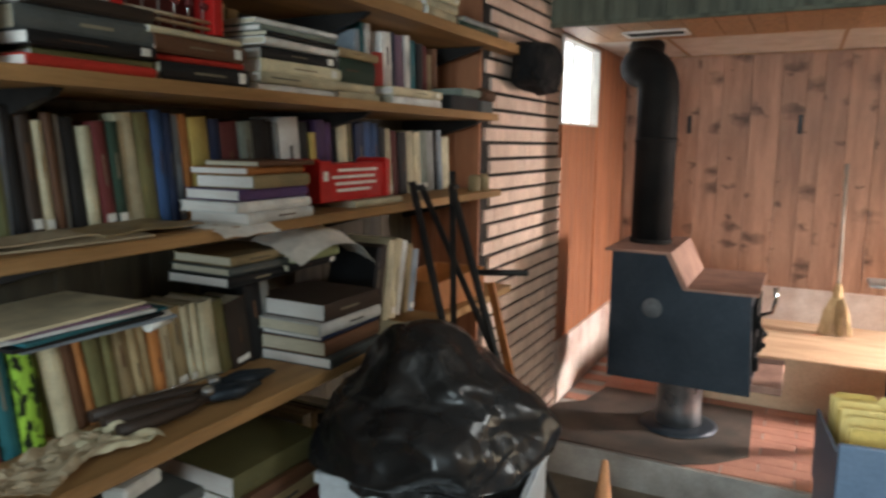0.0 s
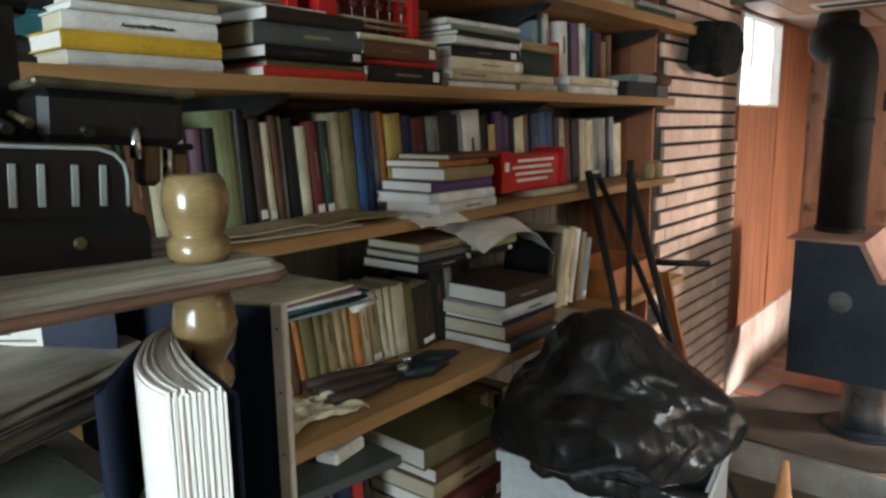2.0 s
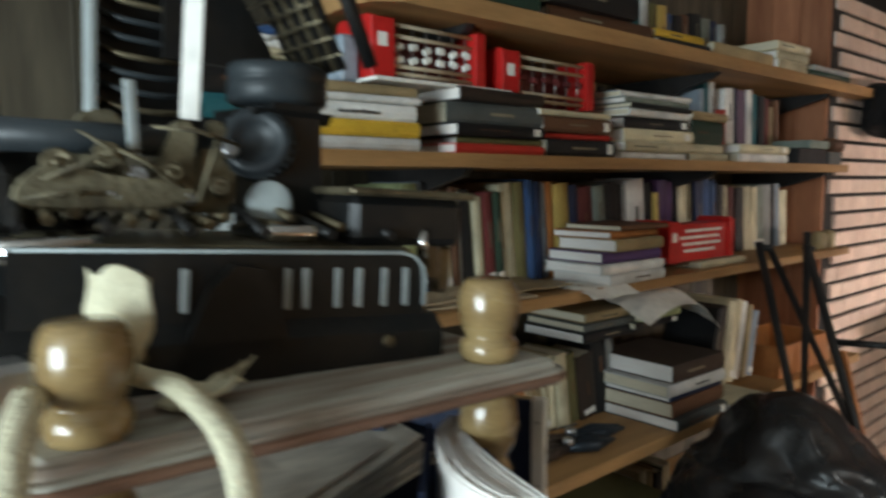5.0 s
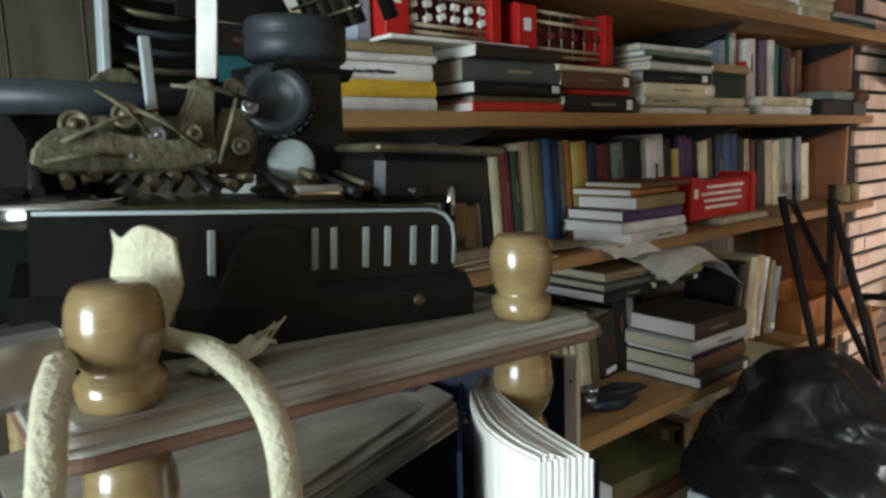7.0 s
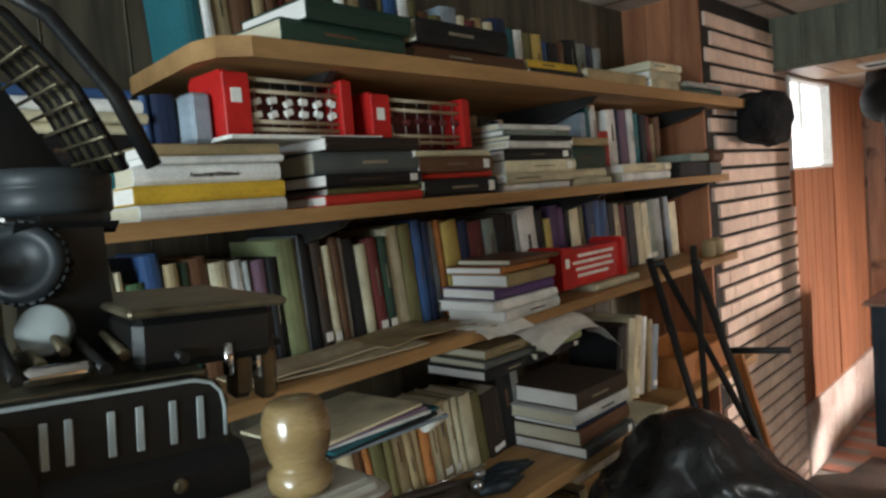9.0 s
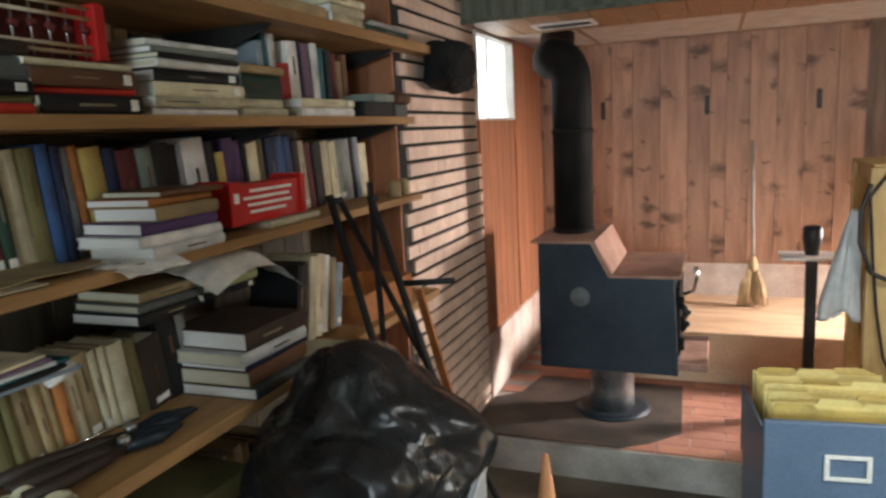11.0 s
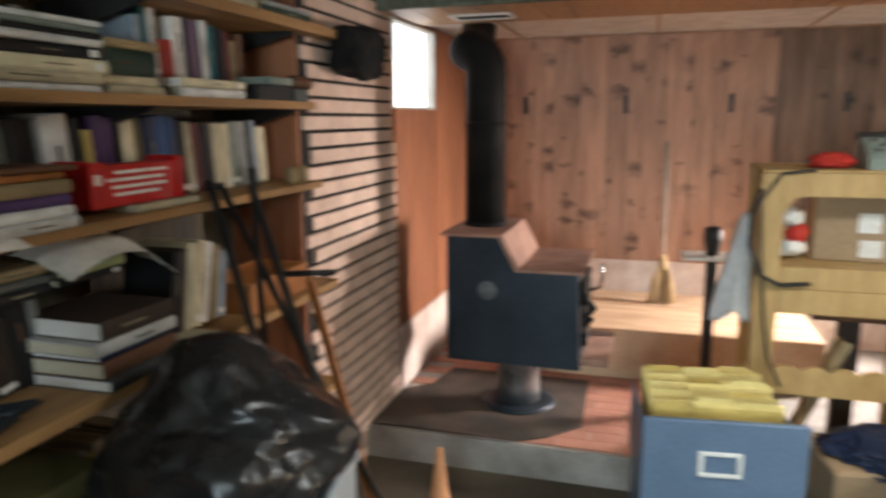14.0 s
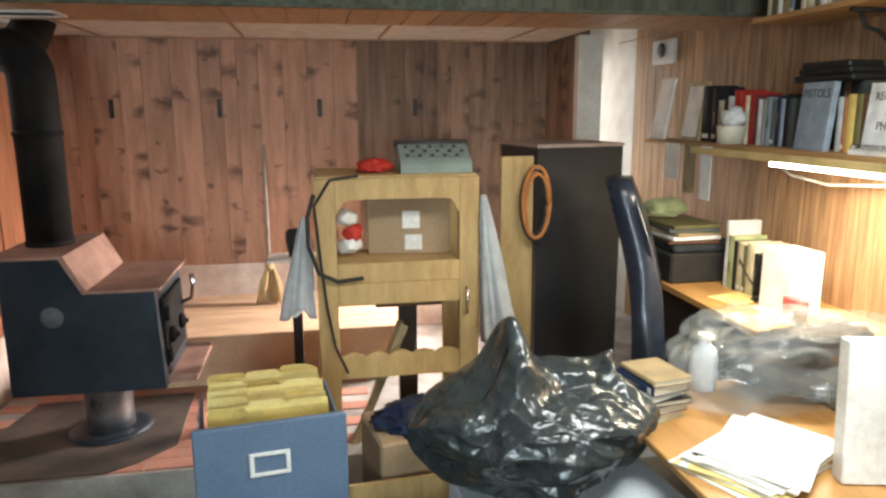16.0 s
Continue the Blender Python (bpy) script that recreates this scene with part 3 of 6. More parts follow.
lathe(bm, [(0.001, -0.09), (0.022, -0.09), (0.024, -0.08), (0.024, 0.08), (0.022, 0.09), (0.001, 0.09)], 14, pose(-1.24, 2.80, 1.709, 90, 0, 10))
solid("rolled_brown_bag", bm, COVER["brown"], None, "brown paper roll lying on a dark case", "roll")

# top shelf
pile("darkgreen:40:300 darkgreen:38:260", -1.215, 1.23, 1.925, 0.20, "piles on the top shelf", 41)
pile("brown:34:370", -1.215, 1.64, 1.925, 0.18, "piles on the top shelf", 42)
pile("black:50:300", -1.215, 1.56, 1.959, 0.18, "piles on the top shelf", 43)
pile("black:16:230 gold:22:210", -1.215, 1.88, 1.925, 0.16, "piles on the top shelf", 44)
pile("tan:36:330", -1.215, 2.26, 1.925, 0.18, "piles on the top shelf", 45)
pile("cream:30:210 cream:28:200 cream:26:210", -1.215, 2.49, 1.925, 0.18, "piles on the top shelf", 46)
pile("darkgreen:24:330 grey:18:300", -1.215, 2.86, 1.925, 0.18, "piles on the top shelf", 47)
row_of("teal:40:190 white:24:150 tan:40:200 brown:45:205 tan:30:200 brown:30:210 maroon:28:205 brown:40:200 navy:40:205 black:40:200 white:30:190 tan:50:190 black:45:190 olive:26:190 blue:45:195 white:36:195 olive:30:190 brown:40:170 olive:44:165 bluegrey:66:195 cream:30:180 maroon:30:170 tan:40:180 cream:36:175 navy:60:190 teal:40:170 white:36:170 olive:40:165 yellow:50:165 blue:36:150 black:50:150 brown:50:160 black:60:170 greygreen:60:165 navy:50:165 grey:40:160",
       -1.40, 0.85, 1.925, 0.15, 3, "standing books on the top shelf", 48)

# fourth shelf
row_of("pink:30:225 teal:36:232", -1.33, 0.925, 0.965, 0.19, 4, "tall books on the fourth shelf", 51)
book(0.040, 0.215, 0.16, "green", pose(-1.335, 1.003, 0.965, 4), "tall books on the fourth shelf", rng, "dark book with a bright green leaf print cover", lettered=False, cover=LEAFY)
row_of("cream:44:222 brown:30:191 orange:20:186 olive:35:180 olive:25:183 tan:39:176 tan:26:176 tan:24:174 orange:26:175 cream:31:181 tan:41:193 cream:22:192 cream:22:194 cream:42:192 olive:43:185 darkbrown:69:174 black:62:215 grey:33:220",
       -1.345, 1.055, 0.965, 0.17, 8, "standing books on the fourth shelf", 52)
zm = 1.178
for i, (y0, y1, c, th) in enumerate(((0.96, 1.26, "bluegrey", 0.007), (0.93, 1.23, "black", 0.008), (0.94, 1.24, "teal", 0.006), (0.92, 1.21, "white", 0.007), (0.93, 1.20, "mauve", 0.006), (0.90, 1.19, "cream", 0.006))):
    bm = bmesh.new()
    box(bm, -0.11, 0.11, -(y1 - y0) / 2, (y1 - y0) / 2, 0, th, bevel=0.001)
    solid("magazine", bm, COVER[c], pose(-1.335, (y0 + y1) / 2, zm, 0, 0, (i % 3 - 1) * 4), "thin glossy magazine lying across old books", "magazine", "magazines on the fourth shelf")
    zm += th + 0.0005
bm = bmesh.new()
tube(bm, [(-1.23, 1.19, 1.171), (-1.235, 1.245, 1.180)], [0.012, 0.015], 10)
solid("paper_roll", bm, PAPER, None, "small pinkish white paper roll among magazines", "paper")
pile("slate:30:250 brown:40:260 navy:14:250 white:32:270 darkbrown:46:240", -1.15, 1.90, 0.965, 0.24, "big pile on the fourth shelf", 53,
     ("grey hardback at the bottom of a pile", "brown leather spined ledger in a pile", "thin navy book in a pile", "thick white book in a pile", "brown leather spined ledger on top of a pile"))
pile("cream:20:180", -1.12, 2.08, 0.965, 0.20, "loose books on the fourth shelf", 54)
row_of("black:34:235 darkbrown:30:240 cream:40:250 cream:44:252 white:30:240 tan:30:225 bluegrey:40:205", -1.235, 2.015, 0.985, 0.20, -11, "leaning books on the fourth shelf", 55)
pile("black:26:240 slate:20:240 tan:24:220", -1.30, 1.72, 1.185, 0.2, "books lying over the standing row", 56)
bm = bmesh.new()
bmesh.ops.create_grid(bm, x_segments=16, y_segments=16, size=0.5)
for v in bm.verts:
    u, w = v.co.x + 0.5, v.co.y + 0.5
    v.co = Vector((-1.40 + 0.17 * u, 1.66 + 0.36 * w, 1.235 + 0.07 * math.sin(w * 2.4 + 0.5) - 0.05 * u * u - 0.14 * max(0, w - 0.72) + 0.01 * noise.noise(Vector((u * 4, w * 4, 5)))))
bmesh.ops.solidify(bm, geom=bm.faces[:], thickness=0.001)
solid("paper_sheet", bm, PAPER, None, "large creased white paper draped over books", "paper")
pile("black:20:200 sage:26:190", -1.28, 1.88, 1.196, 0.18, "books lying over the standing row", 57)
t = thing("wooden_box", pose(-1.19, 2.46, 0.965, 0, 0, 0), "small orange brown wooden box on the shelf", "box")
for n, b in (("front_panel", (0.0, 0.012, -0.16, 0.22, 0, 0.10)), ("back_panel", (-0.2, -0.188, -0.16, 0.22, 0, 0.10)), ("side_panel", (-0.188, 0.0, -0.16, -0.148, 0, 0.10)), ("side_panel", (-0.188, 0.0, 0.208, 0.22, 0, 0.10)), ("bottom", (-0.188, 0, -0.148, 0.208, 0, 0.01))):
    bm = bmesh.new()
    box(bm, *b, bevel=0.002)
    part(n, bm, COVER["orange"], t)
# hand tools lying on the fourth shelf
for i, (a, b, hl) in enumerate((((-1.31, 1.13), (-1.22, 1.53), 0.14), ((-1.26, 1.12), (-1.19, 1.45), 0.12))):
    t = thing("pruning_shears", pose(0, 0, 0.965), "old dark pruning shears with worn yellow grips", "tool", "tools on the shelf")
    va, vb = Vector((*a, 0.022)), Vector((*b, 0.022))
    side = (vb - va).cross(Vector((0, 0, 1))).normalized()
    for sgn in (-1, 1):
        bm = bmesh.new()
        mid = va.lerp(vb, 0.62)
        tube(bm, [va + side * 0.030 * sgn, va.lerp(vb, 0.2) + side * 0.034 * sgn, va.lerp(vb, 0.45) + side * 0.02 * sgn, mid], [0.013, 0.014, 0.012, 0.009], 10)
        part("grip", bm, COVER["darkbrown"], t)
        bm = bmesh.new()
        tube(bm, [mid, mid.lerp(vb, 0.5) - side * 0.018 * sgn, vb - side * 0.008 * sgn], [0.012, 0.016, 0.004], 8)
        part("blade", bm, IRON, t)
    bm = bmesh.new()
    lathe(bm, [(0.014, 0), (0.014, 0.012), (0.008, 0.016)], 12, Matrix.Translation(mid + Vector((0, 0, 0.008))))
    part("pivot", bm, STEEL, t)
bm = bmesh.new()
tube(bm, [(-1.33, 1.20, 0.995), (-1.27, 1.42, 1.005)], 0.003, 8)
solid("steel_rod", bm, CHROME, None, "thin shiny steel rod lying over tools", "rod")
for x, y, rz, mt, lb in ((-1.25, 1.03, 12, OLD_PAPER, "crumpled yellowed paper on the shelf"), (-1.23, 1.11, -20, COVER["cream"], "loose crumpled white paper on the shelf"), (-1.22, 0.95, 30, OLD_PAPER, "flat yellowed envelope on the shelf")):
    bm = bmesh.new()
    bmesh.ops.create_grid(bm, x_segments=14, y_segments=14, size=0.5)
    for v in bm.verts:
        v.co = Vector((v.co.x * 0.11, v.co.y * 0.14, 0.010 + 0.022 * abs(noise.noise(v.co * 4 + Vector((x * 9, y * 9, 0))))))
    bmesh.ops.solidify(bm, geom=bm.faces[:], thickness=0.001)
    solid("paper_sheet", bm, mt, pose(x, y, 0.966, 0, 0, rz), lb, "paper")

# fifth shelf
row_of("black:40:220 maroon:40:240 white:30:240 darkgreen:30:250 navy:46:260 navy:36:260 red:34:270 black:30:220", -1.26, 0.98, 0.56, 0.18, 5, "standing books on the fifth shelf", 61)
bm = bmesh.new()
box(bm, -0.15, 0.15, -0.13, 0.13, 0, 0.022, bevel=0.003)
solid("ring_binder", bm, COVER["slate"], pose(-1.28, 1.10, 0.835, 0, -3, -8), "grey ring binder lying over standing books", "binder")
bm = bmesh.new()
box(bm, -0.03, 0.03, -0.05, 0.05, 0, 0.03, bevel=0.006)
solid("card_box", bm, PAPER, pose(-1.22, 1.13, 0.8625, 0, -3, 10), "small cream cardboard box on a binder", "box")
pile("brown:40:260 darkbrown:40:270 maroon:46:260 tan:44:280 brown:36:270 olive:54:290", -1.13, 1.62, 0.56, 0.25, "big pile on the fifth shelf", 62)
row_of("cream:30:200 white:34:210 yellow:30:190 cream:36:215 tan:30:210 black:40:200 cream:40:210", -1.30, 1.66, 0.56, 0.18, 2, "standing books on the fifth shelf", 63)
pile("white:30:200 cream:40:200", -1.36, 1.64, 0.56, 0.10, "big pile on the fifth shelf", 64)
for y in (2.70, 2.78):
    bm = bmesh.new()
    lathe(bm, [(0.022, 0), (0.024, 0.004), (0.024, 0.05), (0.020, 0.056), (0.012, 0.062)], 16, pose(-1.235, y, 1.347))
    solid("small_tin", bm, COVER["tan"], None, "small shiny tin at the shelf end", "tin", "tins at the shelf end")

# ---------------------------------------------------------------- typewriter stand close to the camera
PZ = 1.4665


def TILTED(y):
    """The old shelf board sags a little towards its far end."""
    return -0.013 * y


def moulded(levels, x0, x1, y0, y1, radius, steps=7):
    """A board with rounded corners whose edge follows (outset, height) levels."""
    bm, rings = bmesh.new(), []
    for out, z in levels:
        ring = []
        for cx, cy, a0 in ((x1, y0, -90), (x1, y1, 0), (x0, y1, 90), (x0, y0, 180)):
            sx, sy = (-1 if cx == x1 else 1), (1 if cy == y0 else -1)
            for k in range(steps):
                a = radians(a0 + 90 * k / (steps - 1))
                q = radius + out
                ring.append(bm.verts.new((cx + sx * radius + q * math.cos(a), cy + sy * radius + q * math.sin(a), z)))
        rings.append(ring)
    n = len(rings[0])
    for a, b in zip(rings, rings[1:]):
        for k in range(n):
            bm.faces.new((a[k], a[(k + 1) % n], b[(k + 1) % n], b[k]))
    bm.faces.new(list(reversed(rings[0])))
    bm.faces.new(rings[-1])
    for v in bm.verts:
        v.co.x += 0.04 * (v.co.y - 0.323)
        v.co.z += PZ + TILTED(v.co.y)
    return bm


stand = thing("whatnot_stand", pose(-0.56, 0.18, 0), "old wooden stand with turned posts and dusty moulded shelf", "stand")
bm = moulded([(0.0132, -0.0092), (0.0140, -0.0085), (0.0125, -0.0068), (0.0085, -0.0062), (0.0075, -0.0045), (0.0060, -0.0022), (0.0020, -0.0014), (-0.0005, 0.0)], -0.42, 0.001, -0.002, 0.312, 0.003)
part("top_shelf", bm, OLD_WOOD, stand, "dusty grey moulded shelf board")
bm = moulded([(0.002, -0.0185), (0.010, -0.0175), (0.0150, -0.0140), (0.0155, -0.0110), (0.0135, -0.0095)], -0.42, 0.001, -0.002, 0.312, 0.003)
part("edge_moulding", bm, RED_WOOD, stand, "worn reddish lower edge")
bm = bmesh.new()
box(bm, -0.42, 0.06, -0.02, 0.43, 1.02, 1.045, bevel=0.003)
part("lower_shelf", bm, OLD_WOOD, stand)
bm = bmesh.new()
box(bm, -0.42, 0.0, -0.02, 0.33, 0.10, 0.125, bevel=0.003)
part("bottom_shelf", bm, OLD_WOOD, stand)
KNOB = [(0.010, 0), (0.0225, 0.001), (0.0245, 0.006), (0.0245, 0.014), (0.0205, 0.0175), (0.0195, 0.019), (0.0225, 0.024), (0.0255, 0.033), (0.0262, 0.041), (0.0250, 0.050), (0.0225, 0.056), (0.0205, 0.0585), (0.0185, 0.060), (0.004, 0.0605)]
POST = [(0.012, 0), (0.020, -0.004), (0.0235, -0.014), (0.0250, -0.026), (0.0225, -0.040), (0.016, -0.048), (0.0155, -0.051), (0.0205, -0.058), (0.0195, -0.066), (0.0150, -0.074), (0.0150, -0.09), (0.0165, -0.13), (0.022, -0.19), (0.023, -0.23), (0.018, -0.29), (0.016, -0.34), (0.020, -0.36), (0.021, -0.388)]
for dx, dy in ((-0.030, 0.022), (-0.020, 0.275), (-0.37, 0.022), (-0.36, 0.275)):
    bm = bmesh.new()
    lathe(bm, [(0.82 * r, 0.95 * z) for r, z in KNOB], 32, pose(dx, dy, PZ + TILTED(dy)))
    part("finial", bm, VARNISH, stand, "glossy turned wooden finial")
    bm = bmesh.new()
    lathe(bm, [(0.85 * r, z * 1.03) for r, z in reversed(POST)], 28, pose(dx, dy, PZ - 0.017 + TILTED(dy)))
    part("post", bm, VARNISH, stand, "turned wooden post")
    bm = bmesh.new()
    lathe(bm, [(0.014, F0 + 0.001), (0.02, F0 + 0.02), (0.016, F0 + 0.1), (0.022, 0.10)], 20, pose(dx, dy, 0))
    part("foot", bm, VARNISH, stand)
    bm = bmesh.new()
    lathe(bm, [(0.018, 0.125), (0.022, 0.2), (0.016, 0.4), (0.022, 0.6), (0.015, 0.8), (0.02, 1.02)], 20, pose(dx, dy, 0))
    part("post", bm, VARNISH, stand)

# typewriter
tw = thing("typewriter", pose(-0.6947, 0.0108, 1.4808, -3.53, 0, -9.7), "antique black enamelled typewriter with nickel parts, dusty", "typewriter")
bm = bmesh.new()
prism(bm, [(-0.21, 0.0), (0.012, 0.0), (0.012, 0.028), (0.0, 0.038), (-0.21, 0.038)], 0.16, 0.435, "y")
for v in bm.verts:
    if v.co.z < 0.001:
        v.co.z = -0.004 + 0.0137 * (v.co.y - 0.16) / 0.275
part("base", bm, ENAMEL, tw)
bm = bmesh.new()
prism(bm, [(0.17, 0.038), (0.425, 0.038), (0.427, 0.066), (0.421, 0.078), (0.408, 0.083), (0.17, 0.083)], -0.012, 0.0, "x")
plate = part("name_plate", bm, ENAMEL, tw)
bm = bmesh.new()
edge = [(0.172, 0.0815), (0.406, 0.0815), (0.4165, 0.0785), (0.4225, 0.072), (0.4245, 0.062), (0.4245, 0.044)]
tube(bm, [(0.001, y, z) for y, z in edge], 0.0014, 6)
part("rim_line", bm, PALE_DISC, plate, "worn nickel border")
for y, w in ((0.226, 0.020), (0.262, 0.006), (0.300, 0.006), (0.330, 0.017), (0.366, 0.020), (0.401, 0.021)):
    bm = bmesh.new()
    box(bm, 0.0, 0.0018, y - w / 2, y - w / 2 + 0.0045, 0.0445, 0.0710, bevel=0.0006)
    if w > 0.01:
        box(bm, 0.0, 0.0018, y + w / 2 - 0.0045, y + w / 2, 0.0445, 0.0710, bevel=0.0006)
    part("emblem_bar", bm, PALE_DISC, plate, "worn metal emblem bar")
for y in (0.235, 0.392):
    bm = bmesh.new()
    lathe(bm, [(0.0045, 0), (0.0045, 0.0012), (0.002, 0.002)], 14, pose(0.012, y, 0.022, 0, 90))
    part("screw", bm, BRASS, tw)
# dark hump of the paper guide in front of the plate
bm = bmesh.new()
prism(bm, [(0.250, 0.0), (0.325, 0.0), (0.322, 0.03), (0.315, 0.055), (0.305, 0.072), (0.288, 0.074), (0.274, 0.06), (0.262, 0.03)], 0.002, 0.012, "x")
part("side_lever", bm, ENAMEL, tw)
# deck and key levers
bm = bmesh.new()
box(bm, -0.20, -0.012, 0.165, 0.42, 0.078, 0.084, bevel=0.002)
part("deck", bm, BRASS, tw)
r2 = random.Random(8)
for i in range(16):
    y = 0.175 + 0.0155 * i
    bm = bmesh.new()
    tube(bm, [(-0.17, y, 0.088), (-0.10, y + r2.uniform(-0.004, 0.004), 0.096 + r2.uniform(0, 0.012)), (-0.02 - 0.02 * (i % 3), y, 0.092 + 0.004 * (i % 3))], [0.003, 0.003, 0.004], 6)
    part("key_lever", bm, ENAMEL if i % 3 == 0 else BRASS, tw)
# tower and type basket
bm = bmesh.new()
prism(bm, [(0.355, 0.08), (0.405, 0.08), (0.400, 0.19), (0.392, 0.20), (0.362, 0.20)], -0.16, -0.095, "x")
part("tower", bm, ENAMEL, tw)
bm = bmesh.new()
lathe(bm, [(0.02, 0.185), (0.036, 0.186), (0.0395, 0.189), (0.0395, 0.203), (0.0385, 0.204), (0.0395, 0.205), (0.0395, 0.213), (0.037, 0.217), (0.02, 0.218)], 36, pose(-0.125, 0.377, 0.0))
part("drum", bm, RUBBER, tw, "dark grey metal drum")
bm = bmesh.new()
prism(bm, [(-0.18, 0.172), (-0.10, 0.172), (-0.09, 0.180), (-0.18, 0.184)], 0.345, 0.41, "y")
part("drum_bracket", bm, ENAMEL, tw)
for k in range(9):
    bm = bmesh.new()
    a = k * 0.011
    tube(bm, [(-0.165 + a * 0.9, 0.415, 0.216), (-0.16 + a * 0.9, 0.385, 0.27), (-0.15 + a * 0.9, 0.345, 0.31), (-0.14 + a * 0.9, 0.30, 0.325)], [0.0035, 0.003, 0.003, 0.0025], 6)
    part("type_bar", bm, BRASS if k % 2 else ENAMEL, tw)
for k in range(7):
    bm = bmesh.new()
    z = 0.226 + k * 0.011
    tube(bm, [(-0.17, 0.405 - k * 0.009, z), (-0.075, 0.408 - k * 0.009, z)], 0.0014, 5)
    part("cross_wire", bm, BRASS, tw)
bm = bmesh.new()
tube(bm, [(-0.06, 0.425, 0.216), (-0.058, 0.402, 0.262), (-0.06, 0.365, 0.31), (-0.07, 0.32, 0.335)], [0.006, 0.006, 0.0055, 0.005], 8)
part("basket_rim", bm, ENAMEL, tw)
bm = bmesh.new()
prism(bm, [(0.30, 0.22), (0.40, 0.22), (0.35, 0.30), (0.30, 0.325)], -0.172, -0.166, "x")
part("basket_back", bm, ENAMEL, tw)
bm = bmesh.new()
m = pose(-0.10, 0.350, 0.154, 0, 78, -30) @ Matrix.Scale(0.82, 4)
lathe(bm, [(0.004, -0.02), (0.030, -0.02), (0.033, -0.016), (0.033, 0.004), (0.030, 0.009), (0.022, 0.010), (0.019, 0.004), (0.004, 0.003)], 36, m)
part("platen_knob", bm, RUBBER, tw, "large dark ribbed rubber knob")
for k in range(28):
    a = 2 * math.pi * k / 28
    box_bm = bmesh.new()
    box(box_bm, 0.0325, 0.0348, -0.0022, 0.0022, -0.015, 0.003, m @ pose(0, 0, 0, 0, 0, math.degrees(a)))
    part("rib", box_bm, RUBBER, tw)
bm = bmesh.new()
lathe(bm, [(0.004, -0.012), (0.017, -0.012), (0.0175, 0.0), (0.016, 0.002), (0.004, 0.002)], 28, pose(-0.092, 0.357, 0.109, 0, 78, -30))
part("end_button", bm, PALE_DISC, tw, "pale grey round button")
bm = bmesh.new()
tube(bm, [(-0.115, 0.17, 0.148), (-0.115, 0.33, 0.152)], 0.011, 18)
part("platen", bm, RUBBER, tw)
GRIME = mat("oily_brown_metal", (0.19, 0.165, 0.105), 0.75, (0.07, 0.058, 0.038), 45, metal=0.1, bump=0.5, fine=160)
for name, outline, x0, x1 in (("frame_beam", [(0.190, 0.104), (0.205, 0.100), (0.275, 0.102), (0.300, 0.108), (0.302, 0.118), (0.285, 0.124), (0.245, 0.122), (0.228, 0.131), (0.207, 0.130), (0.193, 0.118)], -0.115, -0.085),
                              ("cast_arm", [(0.222, 0.122), (0.228, 0.158), (0.238, 0.170), (0.254, 0.171), (0.264, 0.160), (0.258, 0.140), (0.262, 0.122)], -0.150, -0.118),
                              ("cast_arm", [(0.272, 0.118), (0.290, 0.163), (0.298, 0.168), (0.306, 0.160), (0.300, 0.140), (0.306, 0.118)], -0.125, -0.098),
                              ("side_cheek", [(0.300, 0.100), (0.336, 0.100), (0.338, 0.128), (0.330, 0.166), (0.318, 0.170), (0.308, 0.140)], -0.118, -0.105),
                              ("cast_web", [(0.262, 0.104), (0.330, 0.104), (0.322, 0.160), (0.296, 0.150)], -0.165, -0.150)):
    bm = bmesh.new()
    prism(bm, outline, x0, x1, "x")
    bmesh.ops.bevel(bm, geom=bm.edges[:], offset=0.0025, segments=2, affect="EDGES", clamp_overlap=True)
    part(name, bm, GRIME, tw, "dusty brown cast metal")
for y, z, r in ((0.214, 0.131, 0.010), (0.243, 0.138, 0.009), (0.262, 0.126, 0.006), (0.284, 0.128, 0.008), (0.296, 0.112, 0.005), (0.246, 0.112, 0.006), (0.318, 0.120, 0.007), (0.325, 0.148, 0.006)):
    bm = bmesh.new()
    lathe(bm, [(0.001, -0.012), (r, -0.012), (r, 0.0), (r * 0.7, 0.002), (r * 0.65, 0.0), (r * 0.3, 0.0), (r * 0.28, 0.004), (0.0008, 0.0045)], 16, pose(-0.088, y, z, 0, 80, -20))
    part("screw_boss", bm, BRASS if r > 0.0065 else STEEL, tw)
for y0, z0, y1, z1 in ((0.205, 0.120, 0.262, 0.142), (0.236, 0.146, 0.290, 0.118), (0.270, 0.158, 0.330, 0.150), (0.195, 0.108, 0.240, 0.112), (0.300, 0.108, 0.316, 0.160), (0.225, 0.152, 0.256, 0.127)):
    bm = bmesh.new()
    tube(bm, [(-0.082, y0, z0), (-0.078, (y0 + y1) / 2, (z0 + z1) / 2 + 0.003), (-0.084, y1, z1)], [0.0012, 0.0019, 0.0012], 6)
    part("link", bm, GRIME, tw)
bm = bmesh.new()
box(bm, -0.0025, 0.0025, -0.0035, 0.0035, 0.0, 0.052, pose(-0.098, 0.262, 0.138, 4, 0, 0), bevel=0.001)
part("upright_lever", bm, PALE_DISC, tw, "pale worn metal lever")
# second type tower behind the white glint bar
bm = bmesh.new()
prism(bm, [(0.252, 0.168), (0.338, 0.168), (0.330, 0.335), (0.262, 0.335)], -0.196, -0.188, "x")
part("tower_back", bm, ENAMEL, tw)
